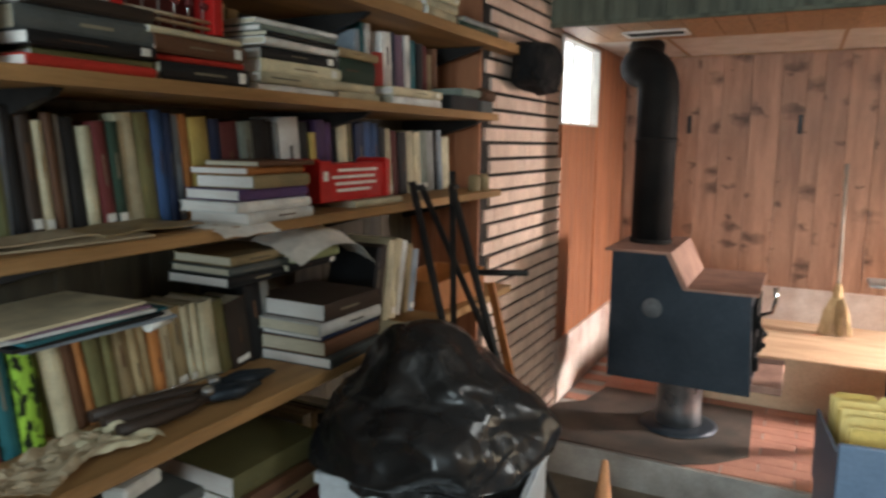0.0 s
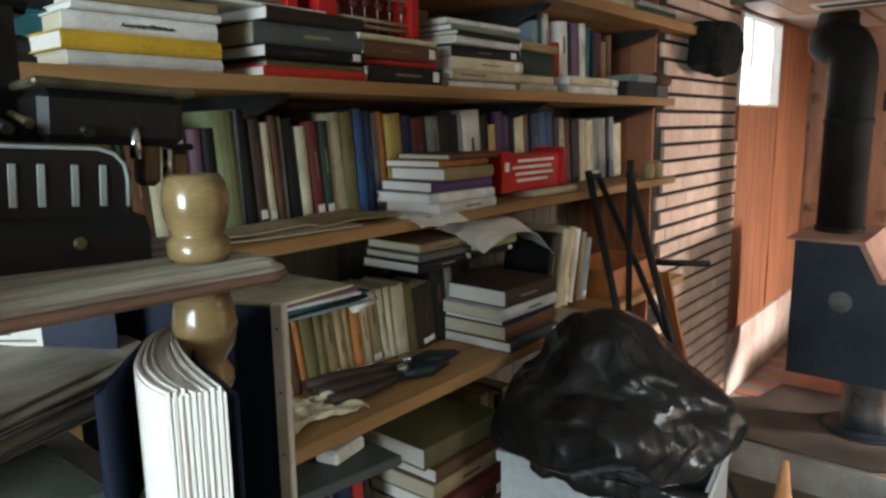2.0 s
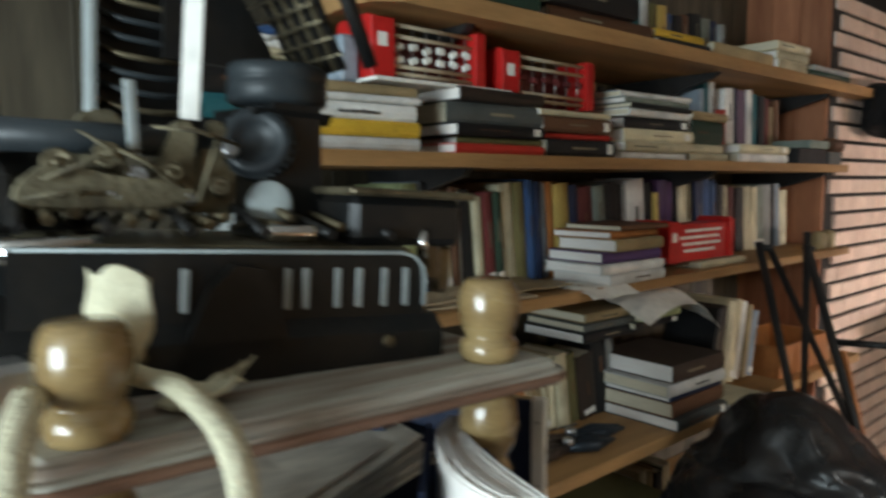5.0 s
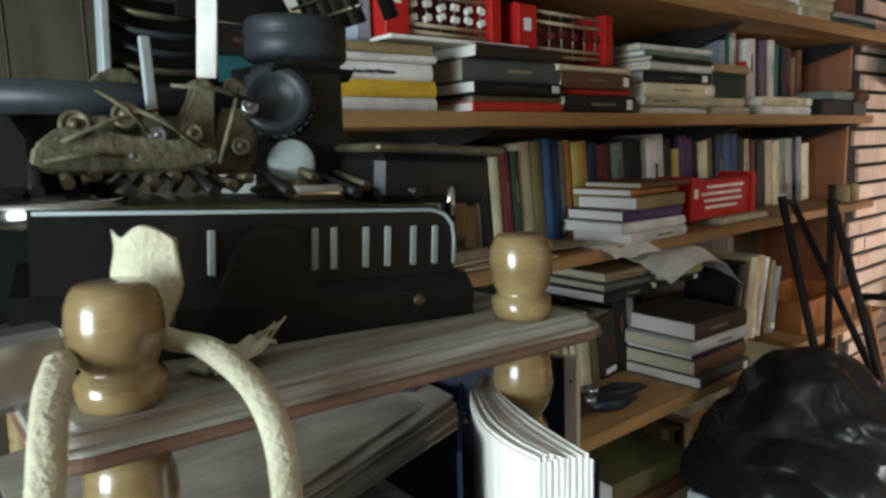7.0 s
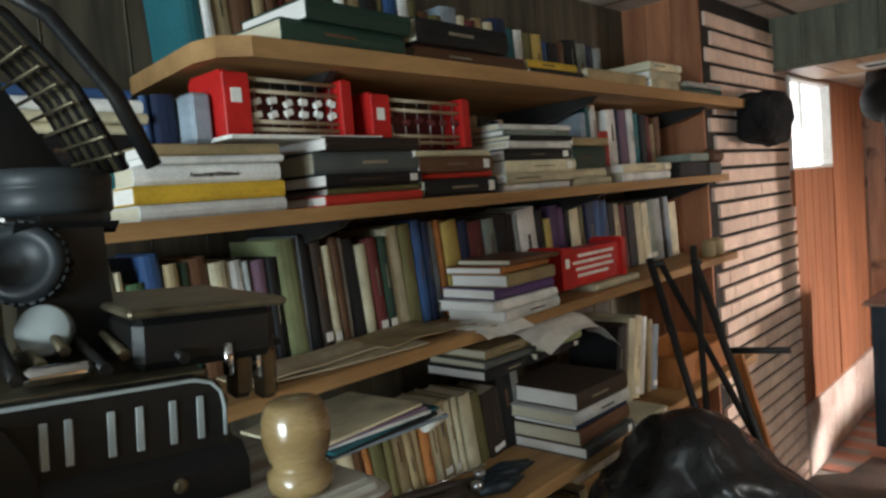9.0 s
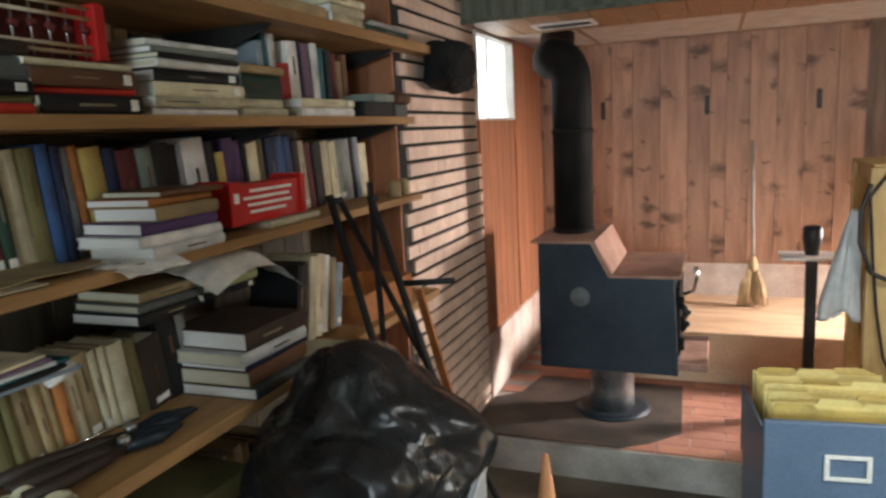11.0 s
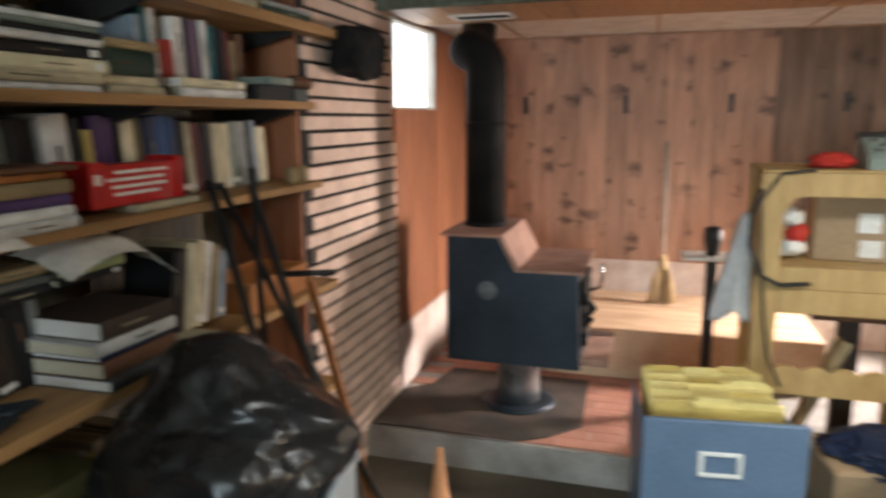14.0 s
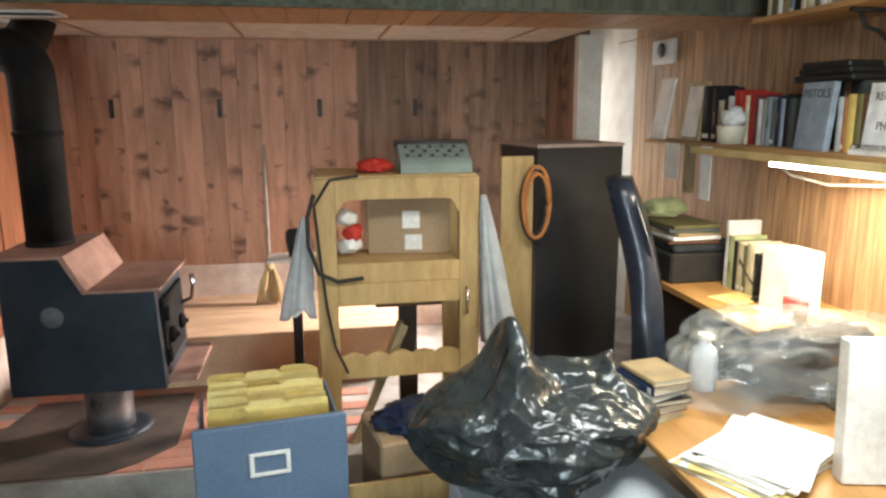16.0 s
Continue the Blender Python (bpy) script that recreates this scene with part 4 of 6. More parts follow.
for k in range(11):
    bm = bmesh.new()
    z = 0.182 + k * 0.0135
    tube(bm, [(-0.186, 0.256 + 0.0008 * k, z + 0.003), (-0.176, 0.272, z - 0.003), (-0.172, 0.296, z - 0.005), (-0.176, 0.318, z - 0.003), (-0.186, 0.333, z + 0.003)], 0.0028, 6)
    part("type_bar", bm, RUBBER if k % 3 else BRASS, tw)
bm = bmesh.new()
box(bm, -0.190, -0.170, 0.247, 0.253, 0.10, 0.335, bevel=0.001)
part("tower_post", bm, PALE_DISC, tw, "grey tower edge")
# Shiny metal bar: plain white stands in for the window it reflects.
bm = bmesh.new()
box(bm, -0.0072, 0.0072, -0.001, 0.001, 0, 0.17, pose(-0.13, 0.309, 0.170, 0, 2, 60), bevel=0.0005)
part("paper_strip", bm, PAPER, tw, "upright metal bar with its window reflection painted white")
bm = bmesh.new()
tube(bm, [(-0.03, 0.318, 0.0915), (-0.030, 0.322, 0.0915), (-0.032, 0.352, 0.0915), (-0.032, 0.356, 0.0915)], [0.004, 0.0062, 0.0062, 0.004], 14)
part("nickel_cap", bm, CHROME, tw)
# ledge with small latches at the far end
bm = bmesh.new()
box(bm, -0.19, -0.03, 0.38, 0.475, 0.084, 0.12, bevel=0.006)
part("carriage_end", bm, ENAMEL, tw)
bm = bmesh.new()
box(bm, -0.19, -0.02, 0.375, 0.48, 0.12, 0.126, bevel=0.002)
part("carriage_ledge", bm, BRASS, tw)
for i, (x, y, z) in enumerate(((-0.045, 0.452, 0.085), (-0.09, 0.49, 0.07))):
    bm = bmesh.new()
    box(bm, x - 0.008, x + 0.008, y - 0.008, y + 0.008, z - 0.03, z + 0.012, bevel=0.004)
    part("latch", bm, BRASS, tw)
    bm = bmesh.new()
    box(bm, x - 0.011, x + 0.011, y - 0.010, y + 0.011, z + 0.012, z + 0.017, bevel=0.002)
    part("latch_cap", bm, ENAMEL, tw)
    bm = bmesh.new()
    tube(bm, [(x + 0.013, y - 0.012, z - 0.01), (x + 0.013, y - 0.012, z + 0.012)], 0.004, 10)
    part("pin", bm, CHROME, tw)

# the upper works sit a little askew on the base
ASKEW = pose(-0.6947, 0.0108, 1.4808, -3.53, 0, -9.7).inverted() @ pose(-0.655, 0.0, 1.4785, -2.6, 0, -3)
LOW_PARTS = ("base", "name_plate", "screw", "side_lever", "deck", "key_lever", "nickel_cap", "carriage_end", "carriage_ledge", "latch", "latch_cap", "pin")
for ob in tw.children:
    if ob.name.split(".")[0] not in LOW_PARTS:
        ob.matrix_local = ASKEW

# tin lid, black case and scraps behind the front finial
bm = bmesh.new()
lathe(bm, [(0.004, 0), (0.036, 0), (0.038, 0.003), (0.038, 0.012), (0.036, 0.014), (0.034, 0.012), (0.004, 0.011)], 32, pose(-0.705, 0.205, 1.5425))
solid("round_tin", bm, CHROME, None, "shiny round flat tin on the typewriter", "tin")
bm = bmesh.new()
box(bm, -0.09, 0.09, -0.05, 0.05, 0, 0.055, bevel=0.012)
solid("black_case", bm, ENAMEL, pose(-0.86, 0.19, 1.574, 8, 12, 30), "worn black leather case on junk", "case")
bm = bmesh.new()
box(bm, -0.12, 0.06, -0.06, 0.09, 0, 0.10, bevel=0.01)
solid("metal_box", bm, RUBBER, pose(-0.86, 0.17, PZ + 0.001, 0, 0, 10), "dark metal box crowded on the stand", "box")
bm = bmesh.new()
box(bm, -0.013, 0.013, -0.02, 0.02, 0, 0.035, bevel=0.004)
solid("steel_canister", bm, STEEL, pose(-0.622, 0.166, PZ + 0.0002, 0, 0, 5), "small blue grey metal canister", "canister")
# cloth strap tied round the front finial


def ribbon(points, width, thick):
    """A soft flat strap along points, wider than it is thick."""
    bm = bmesh.new()
    tube(bm, smooth(points, 6), thick, 10)
    c = smooth(points, 6)
    for k, v in enumerate(bm.verts):
        p = c[min(k // 10, len(c) - 1)]
        v.co = p + Vector(((v.co.x - p.x), (v.co.y - p.y) * width / thick, (v.co.z - p.z) * (1 + 0.25 * math.sin(k * 0.7))))
    return bm


t = thing("cloth_strap", None, "cream cloth strap knotted round a wooden finial", "strap")
for pts in ([(-0.600, 0.222, PZ + 0.026), (-0.582, 0.236, PZ + 0.022), (-0.556, 0.246, PZ + 0.012), (-0.538, 0.252, PZ - 0.010), (-0.534, 0.254, PZ - 0.045), (-0.536, 0.256, PZ - 0.12), (-0.535, 0.258, PZ - 0.20)],
            [(-0.585, 0.178, PZ + 0.026), (-0.565, 0.170, PZ + 0.020), (-0.545, 0.162, PZ - 0.004), (-0.538, 0.158, PZ - 0.04), (-0.54, 0.155, PZ - 0.2)]):
    part("ribbon", ribbon(pts, 0.0075, 0.0050), CLOTH, t)
bm = bmesh.new()
bmesh.ops.create_grid(bm, x_segments=18, y_segments=18, size=0.5)
for v in bm.verts:
    u, w = v.co.x * 2, v.co.y + 0.5
    half = 0.006 + 0.014 * min(1, w * 1.7)
    sag = -0.012 * max(0, w - 0.72) * abs(u)
    v.co = pose(-0.620, 0.220, PZ + 0.012, 0, 0, 38) @ Vector((u * half + 0.006 * w, -0.005 * math.cos(u * 2.2) - 0.003 * math.sin(w * 7 + u), 0.066 * w + sag + 0.003 * math.sin(u * 4)))
bmesh.ops.solidify(bm, geom=bm.faces[:], thickness=0.0025)
for face in bm.faces:
    face.smooth = True
part("knot", bm, CLOTH, t, "folded cream cloth end")
bm = bmesh.new()
bmesh.ops.create_grid(bm, x_segments=10, y_segments=10, size=0.5)
for v in bm.verts:
    u, w = v.co.x, v.co.y
    v.co = Vector((u * 0.026, w * 0.040, 0.006 + 0.006 * noise.noise(Vector((u * 4, w * 4, 1))) + 0.004 * w))
bmesh.ops.solidify(bm, geom=bm.faces[:], thickness=0.0022)
for k in range(5):
    tube(bm, [(-0.008 + 0.004 * k, 0.018, 0.008), (-0.010 + 0.005 * k, 0.027 + 0.004 * (k % 3), 0.010 + 0.002 * k)], 0.0007, 4)
for v in bm.verts:
    v.co = pose(-0.605, 0.262, PZ + 0.001, 4, -6, 12) @ v.co
part("frayed_end", bm, CLOTH, t, "frayed cream cloth end")

# books and papers on the stand's lower shelf
z = 1.045
for i, (c, th, y0, y1, x1) in enumerate((("brown", 0.05, 0.20, 0.42, -0.57), ("darkgreen", 0.04, 0.19, 0.43, -0.56), ("white", 0.05, 0.195, 0.42, -0.565), ("bluegrey", 0.045, 0.2, 0.43, -0.57), ("grey", 0.03, 0.19, 0.43, -0.555), ("tan", 0.035, 0.20, 0.42, -0.56), ("white", 0.022, 0.19, 0.41, -0.55), ("greygreen", 0.03, 0.18, 0.37, -0.55))):
    book(th - 0.001, y1 - y0, 0.24, c, pose(x1, y1, z, 90, 0, (i % 3 - 1) * 2), "pile on the stand", rng, "old book in a pile on the wooden stand", PAGES_WHITE if i % 2 else PAGES)
    z += th
for i in range(7):
    bm = bmesh.new()
    bmesh.ops.create_grid(bm, x_segments=16, y_segments=16, size=0.5)
    for v in bm.verts:
        curl = 0.010 * max(0, v.co.y - 0.1) * (i % 2) + 0.008 * max(0, v.co.x - 0.15)
        v.co = Vector((v.co.x * 0.20 - 0.10 * (v.co.y + 0.5), v.co.y * 0.30, 0.001 + curl + 0.0035 * abs(noise.noise(v.co * 3 + Vector((i * 3, 0, 0))))))
    bmesh.ops.solidify(bm, geom=bm.faces[:], thickness=0.0016)
    solid("newspaper", bm, PAPER if i == 3 else NEWSPRINT, pose(-0.682 + 0.004 * (i % 3), 0.338 - 0.004 * i, z + 0.0045 * i, 0, 5, (i % 4 - 1.5) * 1.5), "old folded newspaper on a pile of books", "paper", "papers on the stand")
t = thing("leaflet", pose(-0.66, 0.335, z + 0.031, 0, 0, 38), "standing white leaflet with a navy back page", "paper")
bm = bmesh.new()
box(bm, -0.135, -0.020, 0.115, 0.117, 0, 0.055, bevel=0.0004)
part("white_page", bm, PAPER, t)
bm = bmesh.new()
box(bm, -0.019, 0.040, 0.1145, 0.1165, 0, 0.056, bevel=0.0004)
part("navy_page", bm, COVER["navy"], t)
bm = bmesh.new()
for k in range(8):
    box(bm, -0.125, -0.045 + 0.010 * (k * 5 % 3), 0.1142, 0.1152, 0.046 - k * 0.0055, 0.0478 - k * 0.0055)
part("print_bar", bm, INK, t, "grey lines of print")
# upright dark board and the open ledger
t = thing("display_board", pose(-0.596, 0.534, 1.0455, 0, 0, 25), "tall navy board with a white edge strip", "board")
bm = bmesh.new()
box(bm, -0.20, -0.0108, -0.004, 0.0, 0, 0.3665, bevel=0.0008)
part("panel", bm, COVER["navy"], t)
bm = bmesh.new()
box(bm, -0.0105, 0.0005, -0.0055, 0.003, 0, 0.3690, bevel=0.001)
strip = part("edge_strip", bm, PAPER, t, "white edge strip with small holes")
for k in range(6):
    bm = bmesh.new()
    lathe(bm, [(0.0011, 0), (0.0011, 0.0005)], 8, pose(-0.0050, -0.0056, 0.350 - 0.052 * k, 90))
    part("hole", bm, DARK_INK, strip)
bm = bmesh.new()
box(bm, -0.20, -0.0108, 0.0005, 0.006, 0, 0.3672, bevel=0.0008)
part("backing", bm, COVER["tan"], t)
t = thing("ledger", pose(0, 0, 1.0455), "thick open ledger with white pages and navy cover", "book")
LEFT = [Vector(p) for p in ((-0.618, 0.452, 0), (-0.600, 0.424, 0), (-0.558, 0.394, 0), (-0.524, 0.382, 0), (-0.498, 0.380, 0))]
RIGHT = [Vector(p) for p in ((-0.613, 0.456, 0), (-0.578, 0.434, 0), (-0.539, 0.420, 0), (-0.507, 0.411, 0), (-0.479, 0.404, 0))]
LEAVES = 26
for k in range(LEAVES):
    lo, hi = k / LEAVES, (k + 0.86) / LEAVES
    wob = 0.0012 * math.sin(k * 2.3)
    edges = []
    for f in (lo, hi):
        c = smooth([a.lerp(b, f) for a, b in zip(LEFT, RIGHT)], 5)
        c[-1] = c[-1] + (c[-1] - c[-2]).normalized() * wob
        edges.append([(p.x, p.y) for p in c])
    bm = bmesh.new()
    prism(bm, edges[0] + list(reversed(edges[1])), 0.006, 0.3665 + 0.0012 * math.sin(k * 1.7) + 0.001 * (k % 3), "z")
    part("page_block", bm, PAGES_WHITE, t)
for pts in (((-0.632, 0.442), (-0.626, 0.437), (-0.585, 0.400), (-0.544, 0.364)), ((-0.612, 0.462), (-0.575, 0.4405), (-0.54, 0.4265), (-0.482, 0.4105))):
    bm = bmesh.new()
    prism(bm, list(pts) + [(x + 0.0012, y + 0.0022) for x, y in reversed(pts)], 0, 0.361, "z")
    part("cover", bm, COVER["navy"], t, "navy cloth cover board")

# ---------------------------------------------------------------- bin, black bag, tripod


def crumpled(name, centre, size, material, label, category, seed, flat=0.0, creases=0.06, lift=None, sub=6, facets=26, run=(1, 1, 1)):
    """A sagging plastic bag: a ball pressed on its base and creased by ridged noise."""
    bm = bmesh.new()
    bmesh.ops.create_icosphere(bm, subdivisions=sub, radius=1.0)
    off = Vector((seed * 7.3, seed * 3.1, seed))
    r = random.Random(seed)
    planes = []
    while len(planes) < facets:
        n = Vector((r.gauss(0, 1), r.gauss(0, 1), r.gauss(0, 1))).normalized()
        planes.append((n, r.uniform(0.74, 1.02)))
    for v in bm.verts:
        d = v.co.normalized()
        q = d + off
        dw = (d + 0.28 * noise.noise_vector(q * 1.5)).normalized()
        k = min(min(h / max(0.05, n.dot(dw)) for n, h in planes), 1.25)
        warp = Vector((q.x * run[0], q.y * run[1], q.z * run[2])) * 1.6 + 0.22 * noise.noise_vector(q * 1.4)
        for f, c in ((1.2, 1.0), (2.6, 0.6), (5.5, 0.16)):
            k += creases * c * (max(0.0, 1 - 4.5 * abs(noise.noise(warp * f))) - 0.3)
        p = Vector((d.x * size[0], d.y * size[1], d.z * size[2])) * k
        if lift:
            p.z += lift(d) * size[2]
        p.z = max(p.z, -size[2] * (1 - flat))
        v.co = p
    for f in bm.faces:
        f.smooth = True
    return solid(name, bm, material, Matrix.Translation(centre), label, category)


def envelope(d, cells, amp, curve, r, run, upper):
    """Tilted facets round random directions, joined in sharp folds."""
    c = r.normal(size=(cells, 3))
    c /= np.linalg.norm(c, axis=1)[:, None]
    tilt = r.normal(size=(cells, 3)) * amp
    best = None
    for ci, ti in zip(c, tilt):
        q = (d - ci) * run
        v = q @ ti - curve * (q * q).sum(axis=1) if upper else q @ ti + curve * (q * q).sum(axis=1)
        best = v if best is None else (np.maximum(best, v) if upper else np.minimum(best, v))
    return best


def film_bag(name, centre, size, material, label, category, seed, floor, lift=None, run=(1, 1, 1), amp=1.0, sub=6, cells=60):
    """A slack bag of thin film: taut facets, long folds and small crinkles, resting flat at the height floor."""
    bm = bmesh.new()
    bmesh.ops.create_icosphere(bm, subdivisions=sub, radius=1.0)
    bm.verts.ensure_lookup_table()
    d = np.array([v.co[:] for v in bm.verts])
    d /= np.linalg.norm(d, axis=1)[:, None]
    r = np.random.default_rng(seed)
    run = np.array(run)
    warp = d + 0.10 * np.sin(d[:, [1, 2, 0]] * 5 + seed) + 0.04 * np.sin(d[:, [2, 0, 1]] * 13 + seed)
    k = 1 + amp * (0.34 * envelope(warp, cells, 0.60, 1.3, r, run, True) + 0.42 * envelope(warp, cells, 0.60, 1.3, r, run, False)
                   + 0.30 * envelope(warp, cells * 4, 0.55, 2.6, r, run, False) + 0.26 * envelope(warp, cells * 5, 0.55, 3.0, r, run, True))
    for v, q, f in zip(bm.verts, d, k):
        p = Vector((q[0] * size[0], q[1] * size[1], q[2] * size[2])) * float(f)
        if lift:
            p.z += lift(q) * size[2]
        v.co = p
        if v.co.z < floor - centre[2]:
            v.co.z = floor - centre[2]
    for face in bm.faces:
        face.smooth = True
    return solid(name, bm, material, Matrix.Translation(centre), label, category)


def hanging_film(top, bottom, half0, half1, seed, label):
    """A thin bag hanging in pleats from a point, wider towards its open end."""
    r = random.Random(seed)
    ph = [r.uniform(0, 6.3) for _ in range(4)]
    bm, rings = bmesh.new(), []
    for i in range(25):
        f = i / 24
        c = Vector(top).lerp(Vector(bottom), f)
        h = half0 + (half1 - half0) * f ** 0.8
        ring = []
        for k in range(48):
            a = 2 * math.pi * k / 48
            w = h * (1 + 0.16 * math.sin(5 * a + ph[0] + 2 * f) + 0.10 * math.sin(11 * a + ph[1] - 3 * f) + 0.06 * math.sin(19 * a + ph[2]))
            drop = 0.025 * f * f * math.sin(3 * a + ph[3])
            ring.append(bm.verts.new((c.x + w * math.cos(a), c.y + 0.45 * w * math.sin(a), c.z + drop)))
        rings.append(ring)
    for a, b in zip(rings, rings[1:]):
        for k in range(48):
            bm.faces.new((a[k], a[(k + 1) % 48], b[(k + 1) % 48], b[k])).smooth = True
    bm.faces.new(rings[0])
    bmesh.ops.solidify(bm, geom=bm.faces[:], thickness=0.0008)
    return solid("plastic_bag", bm, FILM, None, label, "bag")


t = thing("plastic_bin", pose(-0.86, 1.70, F0, 0, 0, 9), "white plastic bin lined with a black bag", "bin")
bm = bmesh.new()
box(bm, -0.235, 0.235, -0.16, 0.16, 0.0, 0.855)
bm.normal_update()
top = [face for face in bm.faces if face.normal.z > 0.9]
bmesh.ops.inset_region(bm, faces=top, thickness=0.01)
low_faces = bmesh.ops.extrude_discrete_faces(bm, faces=top)["faces"]
for face in low_faces:
    for v in face.verts:
        v.co.z = 0.012
part("body", bm, BIN, t)
bm = bmesh.new()
for x0, x1, y0, y1 in ((-0.245, 0.245, -0.17, -0.1605), (-0.245, 0.245, 0.1605, 0.17), (-0.245, -0.2355, -0.1605, 0.1605), (0.2355, 0.245, -0.1605, 0.1605)):
    box(bm, x0, x1, y0, y1, 0.83, 0.857, bevel=0.003)
part("rim", bm, BIN, t)
bag = film_bag("rubbish_bag", (-0.885, 1.70, 0.845), (0.268, 0.235, 0.185), BAG_BLACK, "black plastic rubbish bag bulging out of a bin", "bag", 3, 0.792, run=(0.7, 1.15, 0.9), amp=0.65, cells=30,
               lift=lambda d: 0.50 * max(0, 1 - ((d[0] + 0.15) ** 2 * 2.2 + (d[1] - 0.3) ** 2)) if d[2] > 0 else 0)
bm = bmesh.new()
bmesh.ops.create_grid(bm, x_segments=44, y_segments=14, size=0.5)
for v in bm.verts:
    u, w = v.co.x + 0.5, v.co.y + 0.5
    fold = 0.004 * math.sin(u * 31) + 0.003 * math.sin(u * 67 + 2)
    hang = w * (0.028 + 0.030 * math.sin(math.pi * u) + 0.008 * math.sin(u * 23))
    out = 0.178 + 0.004 * math.sin(w * 3) + fold * w
    v.co = pose(-0.86, 1.70, F0, 0, 0, 9) @ Vector((-0.15 + 0.39 * u, -out if w > 0.12 else -out + 0.03 * (0.12 - w) / 0.12, 0.866 - hang)) - Vector((-0.885, 1.70, 0.845))
bmesh.ops.solidify(bm, geom=bm.faces[:], thickness=0.0008)
for face in bm.faces:
    face.smooth = True
part("overhanging_edge", bm, BAG_BLACK, bag, "black film folded over the rim")

t = thing("tripod_stand", None, "black folding metal stand with crossed legs", "stand")
LEGS = (((-1.175, 2.12, 1.41), (-0.792, 2.12, F0)), ((-1.155, 2.14, 1.40), (-0.40, 2.14, F0)), ((-1.045, 2.13, 1.445), (-1.01, 2.13, F0)), ((-1.035, 2.11, 1.40), (-0.58, 2.11, F0)))
for i, (a, b) in enumerate(LEGS):
    bm = bmesh.new()
    tube(bm, [a, b], 0.012 if i in (0, 3) else 0.010, 8)
    part("leg", bm, BLACK, t)
for a, b in (((-1.18, 2.12, 1.395), (-1.14, 2.14, 1.39)), ((-0.97, 2.125, 1.150), (-0.80, 2.125, 1.165)), ((-1.05, 2.13, 1.40), (-1.02, 2.11, 1.40))):
    bm = bmesh.new()
    tube(bm, [a, b], 0.009, 8)
    part("crossbar", bm, BLACK, t)
bm = bmesh.new()
box(bm, -0.014, 0.014, -0.008, 0.008, 0, 1.16, pose(-0.786, 2.50, F0, 0, -14.4, 0), bevel=0.002)
solid("wooden_strip", bm, COVER["orange"], None, "orange brown wooden strip leaning on shelves", "strip")
bm = bmesh.new()
lathe(bm, [(0.004, F0 + 0.41), (0.012, F0 + 0.405), (0.058, F0 + 0.04), (0.062, F0 + 0.03), (0.062, F0)][::-1], 24, pose(-0.72, 2.82, 0))
box(bm, -0.82, -0.62, 2.72, 2.92, F0, F0 + 0.02, bevel=0.004)
solid("marker_cone", bm, mat("orange_cone", (0.62, 0.30, 0.14), 0.6, (0.52, 0.22, 0.09), 5), None, "faded orange cone standing on the floor", "cone")
bm = bmesh.new()
bmesh.ops.create_icosphere(bm, subdivisions=4, radius=1.0)
for v in bm.verts:
    q = v.co.copy()
    q = Vector([math.copysign(abs(c) ** 0.6, c) for c in q])
    v.co = Vector((q.x * 0.075, q.y * 0.19, q.z * 0.105)) * (1 + 0.2 * noise.noise(q * 1.6 + Vector((4, 0, 0))) + 0.06 * noise.noise(q * 5))
solid("black_sweater", bm, mat("black_wool", (0.006, 0.006, 0.0065), 0.95, (0.010, 0.009, 0.009), 20, bump=0.4, fine=200), pose(BX + 0.095, 3.24, 1.850), "black cloth bundle hung against the brick", "clothing")

# ---------------------------------------------------------------- window, stove
OUTSIDE = plain_glow("bright_daylight", (0.95, 0.98, 1.0), 3.2)
GLASS = glass("window_glass")
win = thing("window_1", None, "small bright basement window with white frame", "window", "", "structure")
bm = bmesh.new()
for y0, y1, z0, z1 in ((WY0, WY1, WZ0, WZ0 + 0.014), (WY0, WY1, WZ1 - 0.014, WZ1), (WY0, WY0 + 0.014, WZ0 + 0.014, WZ1 - 0.014), (WY1 - 0.014, WY1, WZ0 + 0.014, WZ1 - 0.014)):
    box(bm, BX - 0.065, BX - 0.004, y0, y1, z0, z1, bevel=0.002)
part("window_frame", bm, WHITE, win)
bm = bmesh.new()
box(bm, BX - 0.056, BX - 0.040, 4.20, 4.212, WZ0 + 0.014, WZ1 - 0.014)
part("mullion", bm, WHITE, win)
bm = bmesh.new()
box(bm, BX - 0.050, BX - 0.046, WY0 + 0.014, WY1 - 0.014, WZ0 + 0.014, WZ1 - 0.014)
pane = part("pane", bm, GLASS, win)
pane.visible_shadow = False
bm = bmesh.new()
box(bm, BX - 0.12, BX - 0.10, WY0 - 0.3, WY1 + 0.6, WZ0 - 0.2, WZ1 + 0.1)
solid("backdrop_sky", bm, OUTSIDE, None, "overcast daylight outside the window", "backdrop", "", "structure")

st = thing("wood_stove", None, "dark blue grey steel wood stove with stepped top", "stove")
X0, X1, Y0, Y1 = -0.92, -0.29, 3.62, 4.20
bm = bmesh.new()
prism(bm, [(X0, 0.40), (X1 + 0.02, 0.395), (X1, 0.86), (X1 - 0.29, 0.86), (X1 - 0.36, 1.02), (X0, 1.02)], Y0, Y1, "y")
body = part("firebox", bm, IRON, st)
bm = bmesh.new()
prism(bm, [(X1 - 0.375, 1.022), (X0 - 0.03, 1.022), (X0 - 0.03, 1.034), (X1 - 0.355, 1.034)], Y0 - 0.02, Y1 + 0.02, "y")
part("top_plate", bm, STOVETOP, st, "brown steel top plate")
bm = bmesh.new()
prism(bm, [(X1 - 0.375, 1.022), (X1 - 0.355, 1.034), (X1 - 0.275, 0.872), (X1 - 0.292, 0.862)], Y0 - 0.02, Y1 + 0.02, "y")
